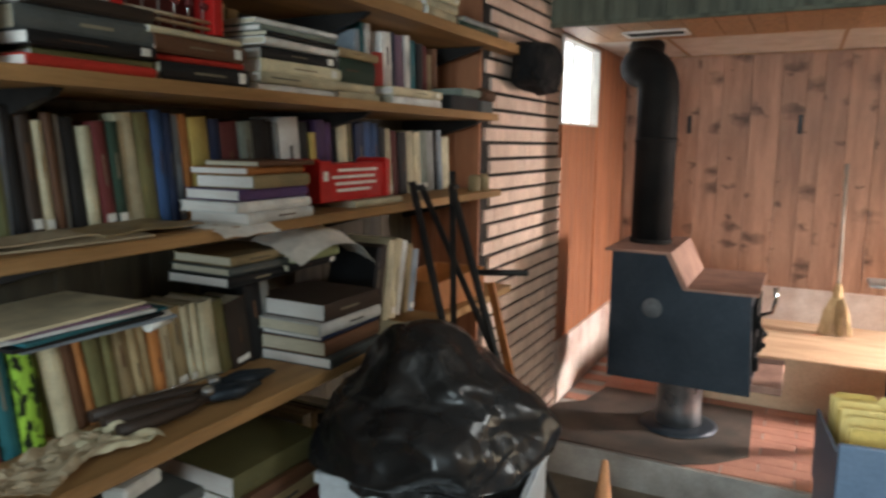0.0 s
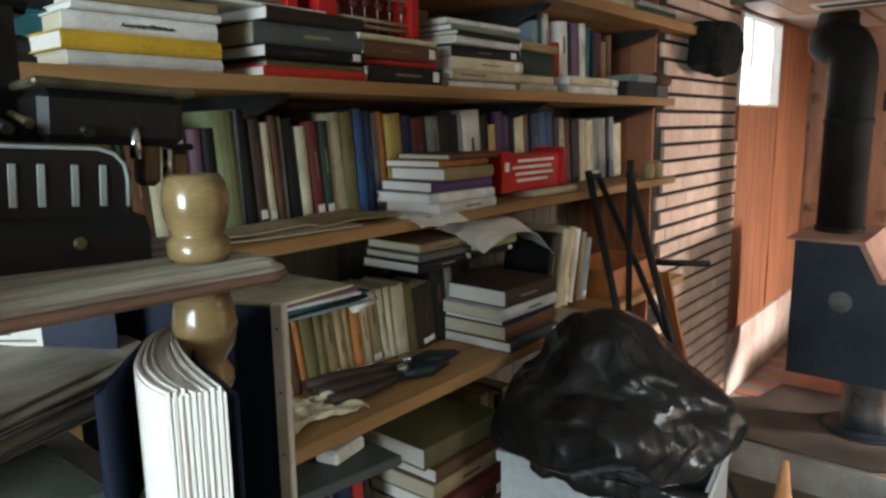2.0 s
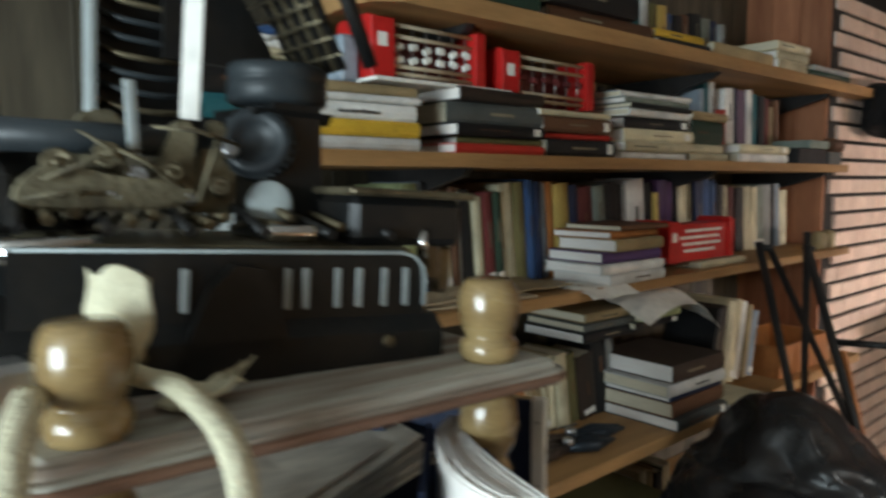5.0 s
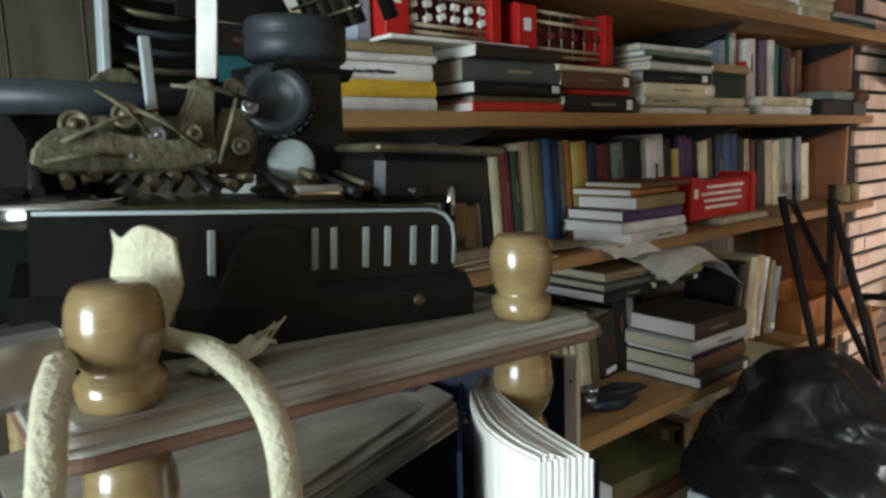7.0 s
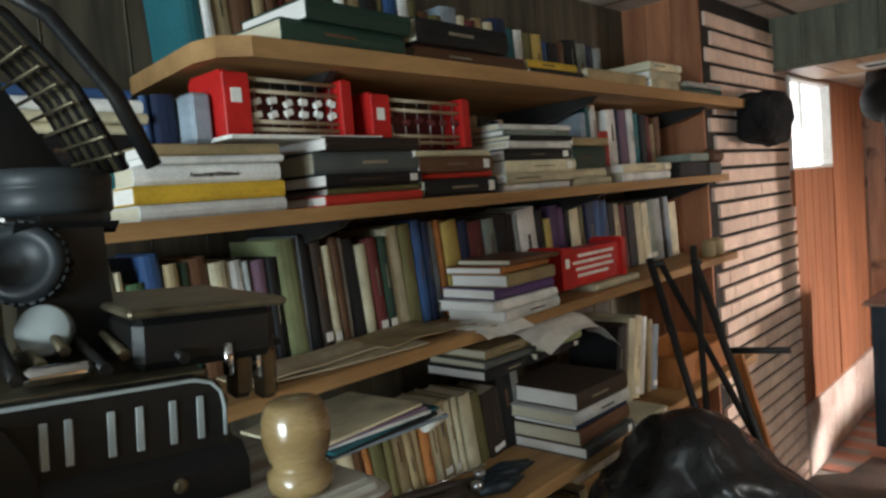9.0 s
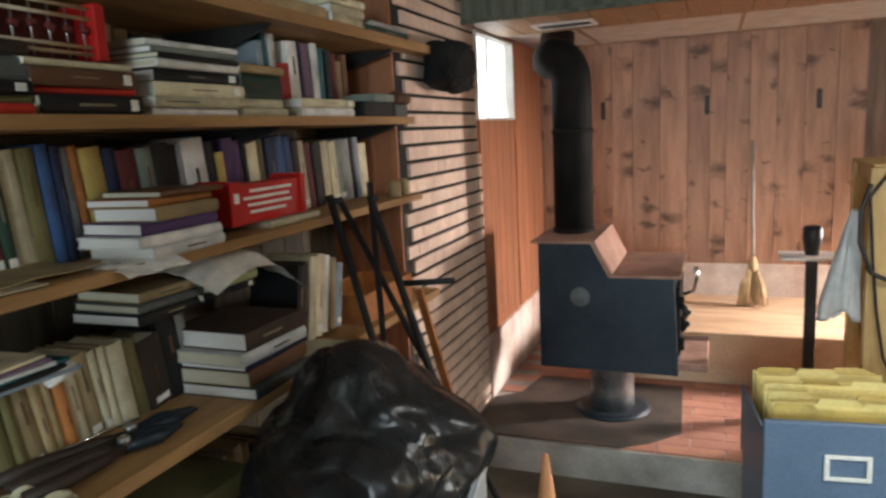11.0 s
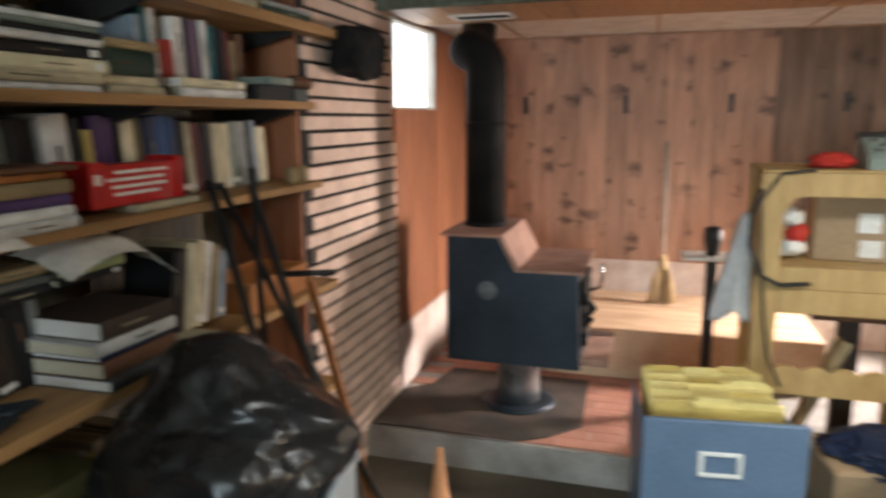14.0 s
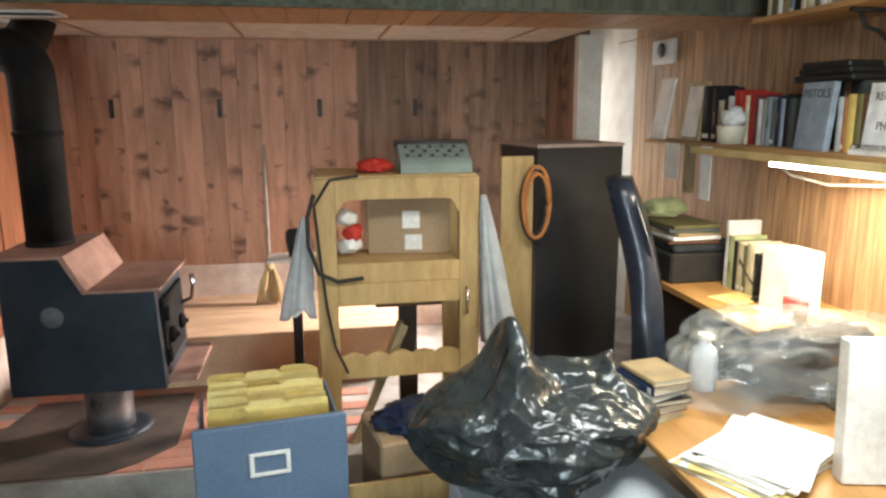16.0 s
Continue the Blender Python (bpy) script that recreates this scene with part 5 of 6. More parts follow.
part("step_plate", bm, STOVETOP, st, "brown sloping steel plate")
bm = bmesh.new()
prism(bm, [(X1 - 0.292, 0.862), (X1 - 0.275, 0.874), (X1 + 0.03, 0.874), (X1 + 0.03, 0.862)], Y0 - 0.02, Y1 + 0.02, "y")
part("cook_plate", bm, STOVETOP, st, "brown cooking plate")
bm = bmesh.new()
lathe(bm, [(0.045, 0), (0.048, 0.002), (0.046, 0.005), (0.01, 0.006)], 24, pose(-0.72, Y0, 0.76, 90))
part("round_stain", bm, mat("dusty_iron", (0.12, 0.13, 0.14), 0.6, (0.06, 0.065, 0.07), 18), st)
bm = bmesh.new()
box(bm, X1 + 0.004, X1 + 0.024, Y0 + 0.07, Y1 - 0.07, 0.47, 0.80, bevel=0.006)
door = part("door", bm, PIPE, st, "black cast iron firebox door")
for z in (0.53, 0.73):
    bm = bmesh.new()
    tube(bm, [(X1 + 0.03, Y0 + 0.08, z - 0.03), (X1 + 0.03, Y0 + 0.08, z + 0.03)], 0.014, 10)
    part("hinge", bm, PIPE, door)
bm = bmesh.new()
tube(bm, [(X1 + 0.025, Y1 - 0.12, 0.68), (X1 + 0.075, Y1 - 0.12, 0.70), (X1 + 0.09, Y1 - 0.13, 0.77), (X1 + 0.085, Y1 - 0.13, 0.83)], [0.01, 0.01, 0.011, 0.013], 10)
part("handle", bm, CHROME, door, "coiled chrome handle")
for y in (Y0 + 0.18, Y1 - 0.18):
    bm = bmesh.new()
    lathe(bm, [(0.036, 0), (0.040, 0.006), (0.034, 0.02), (0.012, 0.03), (0.012, 0.04)], 20, pose(X1 + 0.024, y, 0.60, 0, 90))
    part("draft_knob", bm, PIPE, door)
bm = bmesh.new()
box(bm, X1 + 0.015, X1 + 0.15, Y0 + 0.05, Y1 - 0.05, 0.405, 0.418, bevel=0.004)
for y in (Y0 + 0.05, Y1 - 0.058):
    box(bm, X1 + 0.015, X1 + 0.15, y, y + 0.008, 0.418, 0.44)
part("ash_shelf", bm, STOVETOP, st, "brown ash shelf under the door")
bm = bmesh.new()
lathe(bm, [(0.112, F1 + 0.036), (0.110, 0.20), (0.112, 0.37), (0.14, 0.396)], 36, pose(-0.61, 3.91, 0))
part("pedestal", bm, STEEL, st, "round dull steel pedestal")
bm = bmesh.new()
lathe(bm, [(0.19, F1 + 0.014), (0.195, F1 + 0.022), (0.16, F1 + 0.032), (0.10, F1 + 0.036)], 36, pose(-0.61, 3.91, 0))
part("base_ring", bm, IRON, st)
bm = bmesh.new()
tube(bm, [(-0.800, 3.93, 1.03), (-0.800, 3.93, 1.76)] + smooth([(-0.800, 3.93, 1.77), (-0.806, 3.931, 1.83), (-0.832, 3.935, 1.885), (-0.875, 3.950, 1.912), (-0.908, 3.995, 1.917), (-0.918, 4.06, 1.922), (-0.96, 4.35, 1.99), (-1.02, 4.70, 2.13)], 5), 0.100, 28)
pipe = solid("stovepipe", bm, PIPE, None, "matt black stovepipe with an elbow into the wall", "stovepipe")
for z in (1.045, 1.55):
    bm = bmesh.new()
    lathe(bm, [(0.1005, -0.012), (0.106, -0.010), (0.106, 0.010), (0.1005, 0.012)], 28, pose(-0.800, 3.93, z), caps=False)
    part("collar", bm, PIPE, pipe)
# Floor pad; its dark front left also paints in the stove's shade.
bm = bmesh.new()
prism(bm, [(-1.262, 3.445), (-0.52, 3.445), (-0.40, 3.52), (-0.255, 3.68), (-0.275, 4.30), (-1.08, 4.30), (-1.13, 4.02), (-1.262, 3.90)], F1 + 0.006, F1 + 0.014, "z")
solid("stove_mat", bm, mat("sooty_pad_and_shade", (0.095, 0.072, 0.058), 0.75, (0.042, 0.038, 0.034), 5, bump=0.3), None, "dark sooty floor pad with stove shade painted in", "mat")
t = thing("ceiling_vent", pose(-0.86, 4.10, SOF_Z - 0.004), "grey slotted ceiling vent by the stovepipe", "vent")
bm = bmesh.new()
for b in ((-0.16, 0.16, -0.09, -0.07), (-0.16, 0.16, 0.07, 0.09), (-0.16, -0.14, -0.07, 0.07), (0.14, 0.16, -0.07, 0.07)):
    box(bm, *b, -0.006, 0.004)
part("frame", bm, WHITE, t)
for i in range(7):
    bm = bmesh.new()
    box(bm, -0.14, 0.14, -0.064 + i * 0.019, -0.054 + i * 0.019, -0.002, 0.003)
    part("slat", bm, GRID, t)
# broom by the back wall
t = thing("broom", None, "straw broom standing against the back wall", "broom")
bm = bmesh.new()
tube(bm, [(0.115, 5.10, 0.62), (0.105, 5.28, 1.42)], 0.012, 10)
part("handle", bm, mat("grey_handle", (0.42, 0.36, 0.30), 0.6), t)
r3 = random.Random(3)
straw = mat("broom_straw", (0.55, 0.42, 0.24), 0.8, (0.40, 0.28, 0.14), 8, (12, 12, 1), 0.4)
bm = bmesh.new()
for k in range(90):
    a = r3.uniform(-1, 1)
    d = r3.uniform(-0.03, 0.03)
    tube(bm, [(0.115 + a * 0.018, 5.10 + d * 0.3, 0.64), (0.115 + a * 0.07, 5.08 + d, 0.52), (0.115 + a * 0.095, 5.06 + d, 0.382 + r3.random() * 0.012)], [0.003, 0.004, 0.002], 4)
tagged(part("bristle_head", bm, straw, t), kind="stuff")
bm = bmesh.new()
lathe(bm, [(0.020, 0.60), (0.030, 0.62), (0.028, 0.66), (0.014, 0.70)], 12, pose(0.115, 5.10, 0))
part("binding", bm, straw, t)
for y, z in ((-0.848, 1.725), (-0.172, 1.725), (0.487, 1.725), (1.15, 1.725)):
    bm = bmesh.new()
    box(bm, y - 0.014, y + 0.014, BY - 0.012, BY - 0.001, z - 0.12, z, bevel=0.003)
    solid("wall_hook", bm, BLACK, None, "narrow black metal hook strip on panelling", "hook", "wall hooks")
t = thing("side_table", pose(0.32, 4.05, 0), "small black post stand with a white tray", "stand")
bm = bmesh.new()
box(bm, -0.025, 0.025, -0.025, 0.025, F1, 0.89, bevel=0.003)
part("post", bm, BLACK, t)
bm = bmesh.new()
box(bm, -0.14, 0.12, -0.1, 0.1, 0.89, 0.905, bevel=0.004)
part("tray", bm, WHITE, t)
bm = bmesh.new()
box(bm, -0.11, 0.11, -0.11, 0.11, F1, F1 + 0.015, bevel=0.003)
part("foot_plate", bm, BLACK, t)
bm = bmesh.new()
lathe(bm, [(0.03, 0), (0.045, 0.08), (0.042, 0.13), (0.030, 0.14)], 18, pose(0.32, 4.05, 0.9055))
solid("black_pot", bm, BLACK, None, "small black pot on the white tray", "pot")

# Unseen window and glow panel, added to go with the low lamp.
w2 = thing("window_2", None, "unseen window added behind the filing cabinet to hold a lamp", "window", "", "structure")
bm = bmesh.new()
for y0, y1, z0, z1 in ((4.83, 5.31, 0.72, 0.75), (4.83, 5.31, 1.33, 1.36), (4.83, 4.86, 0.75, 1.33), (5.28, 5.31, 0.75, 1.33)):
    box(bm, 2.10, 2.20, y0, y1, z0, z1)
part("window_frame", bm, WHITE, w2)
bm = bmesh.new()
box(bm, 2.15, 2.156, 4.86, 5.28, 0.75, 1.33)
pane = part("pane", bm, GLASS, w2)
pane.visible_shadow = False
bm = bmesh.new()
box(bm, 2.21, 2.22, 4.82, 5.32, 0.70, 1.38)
solid("backdrop_daylight", bm, OUTSIDE, None, "glow panel added behind the unseen low window", "backdrop", "", "structure")
# ---------------------------------------------------------------- drawer unit with folders
STEEL_BLUE = mat("blue_grey_steel", (0.14, 0.20, 0.29), 0.4, (0.11, 0.165, 0.245), 4, bump=0.04)
MANILA = mat("manila_card", (0.72, 0.59, 0.24), 0.7, (0.60, 0.46, 0.16), 6, bump=0.08, rand=0.15)
dm = pose(0.268, 2.60, 0, -4, 0, 7)
t = thing("filing_unit", pose(0.268, 2.60, 0, 0, 0, 7), "blue grey steel filing unit with its drawer open", "filing cabinet")
bm = bmesh.new()
box(bm, -0.245, 0.245, -0.012, 0.012, 0.02, 0.655, bevel=0.004)
front = part("drawer_front", bm, STEEL_BLUE, t)
bm = bmesh.new()
for b in ((-0.065, 0.065, 0.545, 0.558), (-0.065, 0.065, 0.475, 0.488), (-0.065, -0.050, 0.488, 0.545), (0.050, 0.065, 0.488, 0.545)):
    box(bm, b[0] - 0.01, b[1] - 0.01, -0.020, -0.013, b[2], b[3], bevel=0.002)
part("label_frame", bm, PAPER, front, "bright white label frame")
for x0, x1 in ((-0.235, -0.227), (0.227, 0.235)):
    bm = bmesh.new()
    box(bm, x0, x1, 0.012, 0.45, 0.35, 0.60)
    part("drawer_side", bm, STEEL_BLUE, t)
bm = bmesh.new()
box(bm, -0.227, 0.227, 0.012, 0.45, F0, 0.36)
part("drawer_base", bm, STEEL_BLUE, t)
for i in range(14):
    bm = bmesh.new()
    tab = (i * 5) % 3
    y = 0.04 + i * 0.027
    hh = 0.66 + 0.004 * (i % 4) + i * 0.002
    prism(bm, [(-0.20, 0.36), (0.20, 0.36), (0.20, hh), (-0.2 + 0.13 * (tab + 1), hh), (-0.2 + 0.12 * (tab + 1), hh + 0.016), (-0.2 + 0.13 * tab + 0.01, hh + 0.016), (-0.2 + 0.13 * tab, hh), (-0.20, hh)], y, y + 0.0025 + 0.003 * (i % 3), "y", pose(0, 0, 0, -5 + (i * 7 % 5), 0, 0))
    part("folder", bm, MANILA if i % 4 else COVER["yellow"], t)

# ---------------------------------------------------------------- wooden frame stand
PINE = mat("pale_pine", (0.52, 0.35, 0.15), 0.55, (0.40, 0.25, 0.10), 4, (5, 5, 1), 0.12, fine=30)
fr = thing("pine_frame_stand", pose(0.79, 3.42, 0, 0, 0, 0), "homemade pine frame stand with a cut out opening", "stand")
for n, b in (("upright", (-0.36, -0.27, -0.02, 0.02, F0, 1.36)), ("upright", (0.27, 0.36, -0.02, 0.02, F0, 1.36)), ("shelf_rail", (-0.27, 0.27, -0.018, 0.022, 0.80, 0.90))):
    bm = bmesh.new()
    box(bm, *b, bevel=0.004)
    part(n, bm, PINE, fr)
bm = bmesh.new()
prism(bm, [(-0.27, 1.36), (0.27, 1.36), (0.27, 1.20), (0.235, 1.262), (0.20, 1.27), (-0.20, 1.27), (-0.235, 1.262), (-0.27, 1.20)], -0.02, 0.02, "y")
part("top_rail", bm, PINE, fr)
bm = bmesh.new()
box(bm, -0.27, 0.27, -0.02, 0.30, 0.90, 0.99, bevel=0.004)
part("shelf", bm, PINE, fr)
bm = bmesh.new()
ap = [(-0.27, 0.46)] + [(-0.27 + 0.027 * i, 0.56 + 0.022 * abs(math.sin(i * math.pi / 4))) for i in range(21)] + [(0.27, 0.46)]
prism(bm, ap, -0.012, 0.008, "y")
part("scalloped_rail", bm, PINE, fr)
for x in (-0.31, 0.31):
    bm = bmesh.new()
    box(bm, x - 0.04, x + 0.04, 0.40, 0.44, F1, 1.36, bevel=0.004)
    part("rear_upright", bm, PINE, fr)
    bm = bmesh.new()
    box(bm, x - 0.02, x + 0.02, 0.02, 0.40, 1.30, 1.36, bevel=0.003)
    part("side_rail", bm, PINE, fr)
bm = bmesh.new()
box(bm, -0.35, 0.35, -0.02, 0.44, 1.361, 1.372, bevel=0.003)
part("top_board", bm, PINE, fr)
bm = bmesh.new()
box(bm, -0.02, 0.02, -0.012, 0.012, 0, 0.80, pose(-0.28, 0.12, F0, 0, 23, 0), bevel=0.003)
part("brace", bm, COVER["tan"], fr)
bm = bmesh.new()
tube(bm, [(0.30, -0.022, 0.86), (0.30, -0.05, 0.85), (0.30, -0.05, 0.75), (0.30, -0.022, 0.74)], 0.006, 8)
part("pull_handle", bm, CHROME, fr)
bm = bmesh.new()
box(bm, -0.19, 0.19, -0.13, 0.13, 0, 0.26, bevel=0.004)
cb = solid("cardboard_box", bm, mat("cardboard", (0.36, 0.25, 0.15), 0.8, (0.29, 0.19, 0.11), 5), pose(0.87, 3.70, 0.991, 0, 0, -6), "brown cardboard box inside the pine stand", "box")
bm = bmesh.new()
box(bm, -0.03, 0.05, -0.1325, -0.1305, 0.12, 0.20)
part("paper_label", bm, PAPER, cb)
bm = bmesh.new()
box(bm, -0.02, 0.06, -0.1325, -0.1305, 0.02, 0.09)
part("paper_label", bm, PAPER, cb)
for i, (x, z, c, s) in enumerate(((0.575, 1.17, PAPER, 0.05), (0.60, 1.10, COVER["red"], 0.045), (0.585, 1.045, PAPER, 0.05))):
    crumpled("cloth_rag", (x, 3.56, z), (s, 0.06, s * 0.95), c, "crumpled red and white cloth on the stand", "cloth", 20 + i, creases=0.2, sub=3)
t = thing("sawhorse", None, "rough brown wooden trestle behind the pine frame", "trestle")
bm = bmesh.new()
box(bm, 0.815, 0.905, 3.68, 3.73, F1, 0.72, bevel=0.004)
part("post", bm, COVER["darkbrown"], t)
bm = bmesh.new()
box(bm, -0.018, 0.018, -0.012, 0.012, 0, 0.60, pose(0.615, 3.655, F1, 0, 20, 0), bevel=0.003)
part("brace", bm, COVER["tan"], t)
bm = bmesh.new()
box(bm, 0.70, 1.02, 3.63, 3.74, 0.7205, 0.765, bevel=0.004)
part("top_beam", bm, COVER["brown"], t)
# cables and hanging plastic
for n, pts, r, mt, lb in (("black_cable", [(0.43, 3.38, 1.30), (0.40, 3.37, 1.20), (0.40, 3.37, 1.08), (0.44, 3.37, 0.96), (0.52, 3.375, 0.92), (0.63, 3.38, 0.93)], 0.009, BLACK, "thick black cable looped over a pine frame"),
                          ("black_cable", [(0.62, 3.385, 1.375), (0.50, 3.38, 1.36), (0.43, 3.385, 1.25), (0.45, 3.39, 1.0), (0.47, 3.385, 0.80), (0.50, 3.385, 0.62), (0.55, 3.38, 0.50)], 0.006, BLACK, "thin black cable hanging down a pine frame"),
                          ("white_cable", [(2.70, 3.6, 1.40), (2.68, 3.4, 1.33), (2.68, 3.15, 1.31), (2.70, 2.8, 1.34)], 0.006, PAPER, "white cable sagging below the shelf")):
    bm = bmesh.new()
    c = []
    for a, b in zip(pts, pts[1:]):
        c += [Vector(a).lerp(Vector(b), f / 4) for f in range(4)]
    tube(bm, c + [pts[-1]], r, 8)
    solid(n, bm, mt, None, lb, "cable")
FILM = mat("white_film", (0.72, 0.74, 0.74), 0.35, (0.60, 0.62, 0.62), 8, bump=0.3, fine=30)
hanging_film((1.165, 3.385, 1.28), (1.245, 3.37, 0.61), 0.010, 0.080, 31, "white plastic bag hanging beside the pine frame")
hanging_film((0.388, 3.42, 1.20), (0.340, 3.42, 0.775), 0.010, 0.070, 32, "translucent plastic bag hanging on the stand")
bm = bmesh.new()
box(bm, 0, 0.17, 0, 0.02, F1, 1.42, bevel=0.003)
solid("pine_board", bm, PINE, pose(1.34, 3.74, 0, 0, 0, 4), "tall pale pine board standing on end", "board")
t = thing("cord_coil", pose(1.50, 3.70, 1.19), "coil of orange extension cord hanging on a board", "cord")
for i in range(7):
    bm = bmesh.new()
    tube(bm, [(0.075 * (1 - 0.04 * i) * math.cos(a) + 0.006 * math.sin(i * 3), -0.02 - 0.008 * (i % 3), 0.185 * (1 - 0.03 * i) * math.sin(a) + 0.01 * math.sin(i)) for a in [2 * math.pi * k / 22 for k in range(23)]], 0.008, 6)
    part("loop", bm, COVER["orange"] if i % 3 else BLACK, t)
bm = bmesh.new()
tube(bm, [(0, 0.045, 0.17), (0, -0.05, 0.175)], 0.006, 8)
part("hook", bm, STEEL, t)
# pale green machine on top of the stand
t = thing("adding_machine", pose(0.97, 3.56, 1.372), "pale green metal desk machine with rows of keys", "machine")
MINT = mat("pale_green_enamel", (0.24, 0.28, 0.24), 0.45, (0.18, 0.21, 0.18), 6)
bm = bmesh.new()
prism(bm, [(-0.10, 0), (0.10, 0), (0.10, 0.115), (0.04, 0.12), (-0.08, 0.06), (-0.10, 0.04)], -0.16, 0.16, "x")
part("housing", bm, MINT, t)
for i in range(10):
    for j in range(3):
        bm = bmesh.new()
        box(bm, -0.008, 0.008, -0.006, 0.006, 0, 0.010, pose(-0.125 + i * 0.028, -0.06 + j * 0.035, 0.072 + j * 0.0175, 27), bevel=0.002)
        part("key", bm, MINT if (i + j) % 2 else GRID, t)
bm = bmesh.new()
tube(bm, [(-0.17, 0.06, 0.125), (0.17, 0.06, 0.125)], 0.016, 12)
part("roller", bm, GRID, t)
crumpled("red_cloth", (0.70, 3.55, 1.40), (0.09, 0.08, 0.035), COVER["red"], "crumpled red and white cloth on the stand", "cloth", 41, flat=0.2, creases=0.2, sub=4)

# ---------------------------------------------------------------- filing cabinet, chair, desk
DARK_STEEL = mat("dark_grey_steel", (0.030, 0.028, 0.028), 0.6, (0.021, 0.019, 0.019), 4, bump=0.06)
t = thing("filing_cabinet", pose(1.545, 3.80, F1), "tall dark grey steel filing cabinet", "filing cabinet")
bm = bmesh.new()
prism(bm, [(0, 0), (0.50, 0.10), (0.46, 0.53), (-0.05, 0.53)], 0, 1.375, "z")
part("body", bm, DARK_STEEL, t)
# Warm light falling on the cabinet top is painted as a pinkish colour.
bm = bmesh.new()
prism(bm, [(-0.006, -0.006), (0.508, 0.096), (0.466, 0.536), (-0.056, 0.536)], 1.3755, 1.392, "z")
part("top", bm, mat("warm_lit_top", (0.40, 0.30, 0.25), 0.6), t, "pinkish top panel, warm light put into its colour")
ch = thing("office_chair", pose(2.20, 3.18, F0, 0, 0, 63), "black leather office chair with a high back", "chair")
# Black leather; the sky's blue reflection is put into its colour.
LEATHER_SKY_SHEEN = mat("black_leather_sky_sheen", (0.012, 0.016, 0.026), 0.3, (0.022, 0.028, 0.042), 14, bump=0.15)
bm = bmesh.new()
front = [(0.21 + 0.19 * q - 0.05 * math.sin(q * 3.14), 0.52 + 0.90 * q) for q in [i / 14 for i in range(15)]]
prism(bm, front + [(y + 0.15 - 0.05 * (z - 0.52), z) for y, z in reversed(front)], -0.235, 0.235, "x")
for v in bm.verts:
    v.co.x *= 1 - 0.42 * max(0.0, (v.co.z - 1.15) / 0.27) ** 2
bmesh.ops.bevel(bm, geom=[e for e in bm.edges if e.calc_face_angle(0) > 0.6], offset=0.03, segments=3, profile=0.5, affect="EDGES", clamp_overlap=True)
for face in bm.faces:
    face.smooth = True
part("backrest", bm, LEATHER_SKY_SHEEN, ch)
bm = bmesh.new()
box(bm, -0.25, 0.25, -0.46, 0.02, 0.44, 0.54, bevel=0.04)
part("seat", bm, LEATHER_SKY_SHEEN, ch)
bm = bmesh.new()
tube(bm, [(0, -0.2, 0.08), (0, -0.2, 0.44)], 0.03, 12)
part("column", bm, BLACK, ch)
for k in range(5):
    bm = bmesh.new()
    a = 2 * math.pi * k / 5
    tube(bm, [(0, -0.2, 0.09), (0.28 * math.cos(a), -0.2 + 0.28 * math.sin(a), 0.06)], 0.02, 8)
    lg = part("leg", bm, BLACK, ch)
    bm = bmesh.new()
    lathe(bm, [(0.02, -0.012), (0.027, -0.010), (0.027, 0.010), (0.02, 0.012)], 12, pose(0.28 * math.cos(a), -0.2 + 0.28 * math.sin(a), 0.028, 90, 0, math.degrees(a)))
    part("caster", bm, BLACK, lg)
for x in (-0.27, 0.27):
    bm = bmesh.new()
    tube(bm, [(x, -0.05, 0.50), (x * 1.08, -0.06, 0.66), (x * 1.08, -0.12, 0.70), (x * 1.08, -0.34, 0.70)], 0.022, 8)
    part("armrest", bm, BLACK, ch)

OAK = mat("warm_oak_top", (0.50, 0.27, 0.09), 0.38, (0.38, 0.19, 0.06), 4, (5, 0.7, 5), 0.06)
t = thing("desk", None, "wooden desk with a warm oak top", "desk")
bm = bmesh.new()
prism(bm, [(2.18, 2.2), (RX, 2.2), (RX, 4.1), (2.30, 4.1), (2.22, 3.72)], 0.715, 0.745, "z")
part("desktop", bm, OAK, t)
for n, b in (("pedestal", (2.26, RX - 0.005, 3.5, 4.0, F1, 0.714)), ("side_panel", (2.30, RX - 0.005, 2.24, 2.28, F0, 0.714)), ("modesty_panel", (RX - 0.05, RX - 0.025, 2.28, 3.5, F0, 0.714))):
    bm = bmesh.new()
    box(bm, *b, bevel=0.004)
    part(n, bm, COVER["darkbrown"], t)
r4 = random.Random(17)


def side_book(y, z, w, h, d, colour, x, lean=0.0, label="", group="books on the right hand shelf"):
    """A standing book whose spine looks along -x."""
    return book(w - 0.002, h, d, colour, pose(x, y + w, z, 0, lean, 180), group, r4, label or f"{colour} book standing against the panelled wall")


y = 3.62
for c, w, h in (("white", 0.03, 0.34), ("sage", 0.05, 0.27), ("black", 0.03, 0.25), ("cream", 0.05, 0.25), ("olive", 0.03, 0.24), ("cream", 0.06, 0.26), ("black", 0.03, 0.22)):
    y -= w
    side_book(y, 0.745, w, h, 0.18, c, 2.50, 0, "", "books on the desk")
bm = bmesh.new()
box(bm, 0, 0.16, 0, 0.20, 0, 0.28, pose(2.45, 3.04, 0.746, 0, 0, 0), bevel=0.002)
solid("white_binder", bm, PAPER, None, "wide white binder standing on the desk", "binder")
bm = bmesh.new()
box(bm, 0, 0.05, 0, 0.11, 0, 0.10, pose(2.42, 2.93, 0.746, 0, 0, 0), bevel=0.004)
solid("card_box", bm, COVER["pink"], None, "small faded red box on the desk", "box")
bm = bmesh.new()
lathe(bm, [(0.03, 0), (0.032, 0.005), (0.032, 0.085), (0.028, 0.09)], 18, pose(2.385, 2.88, 0.7455))
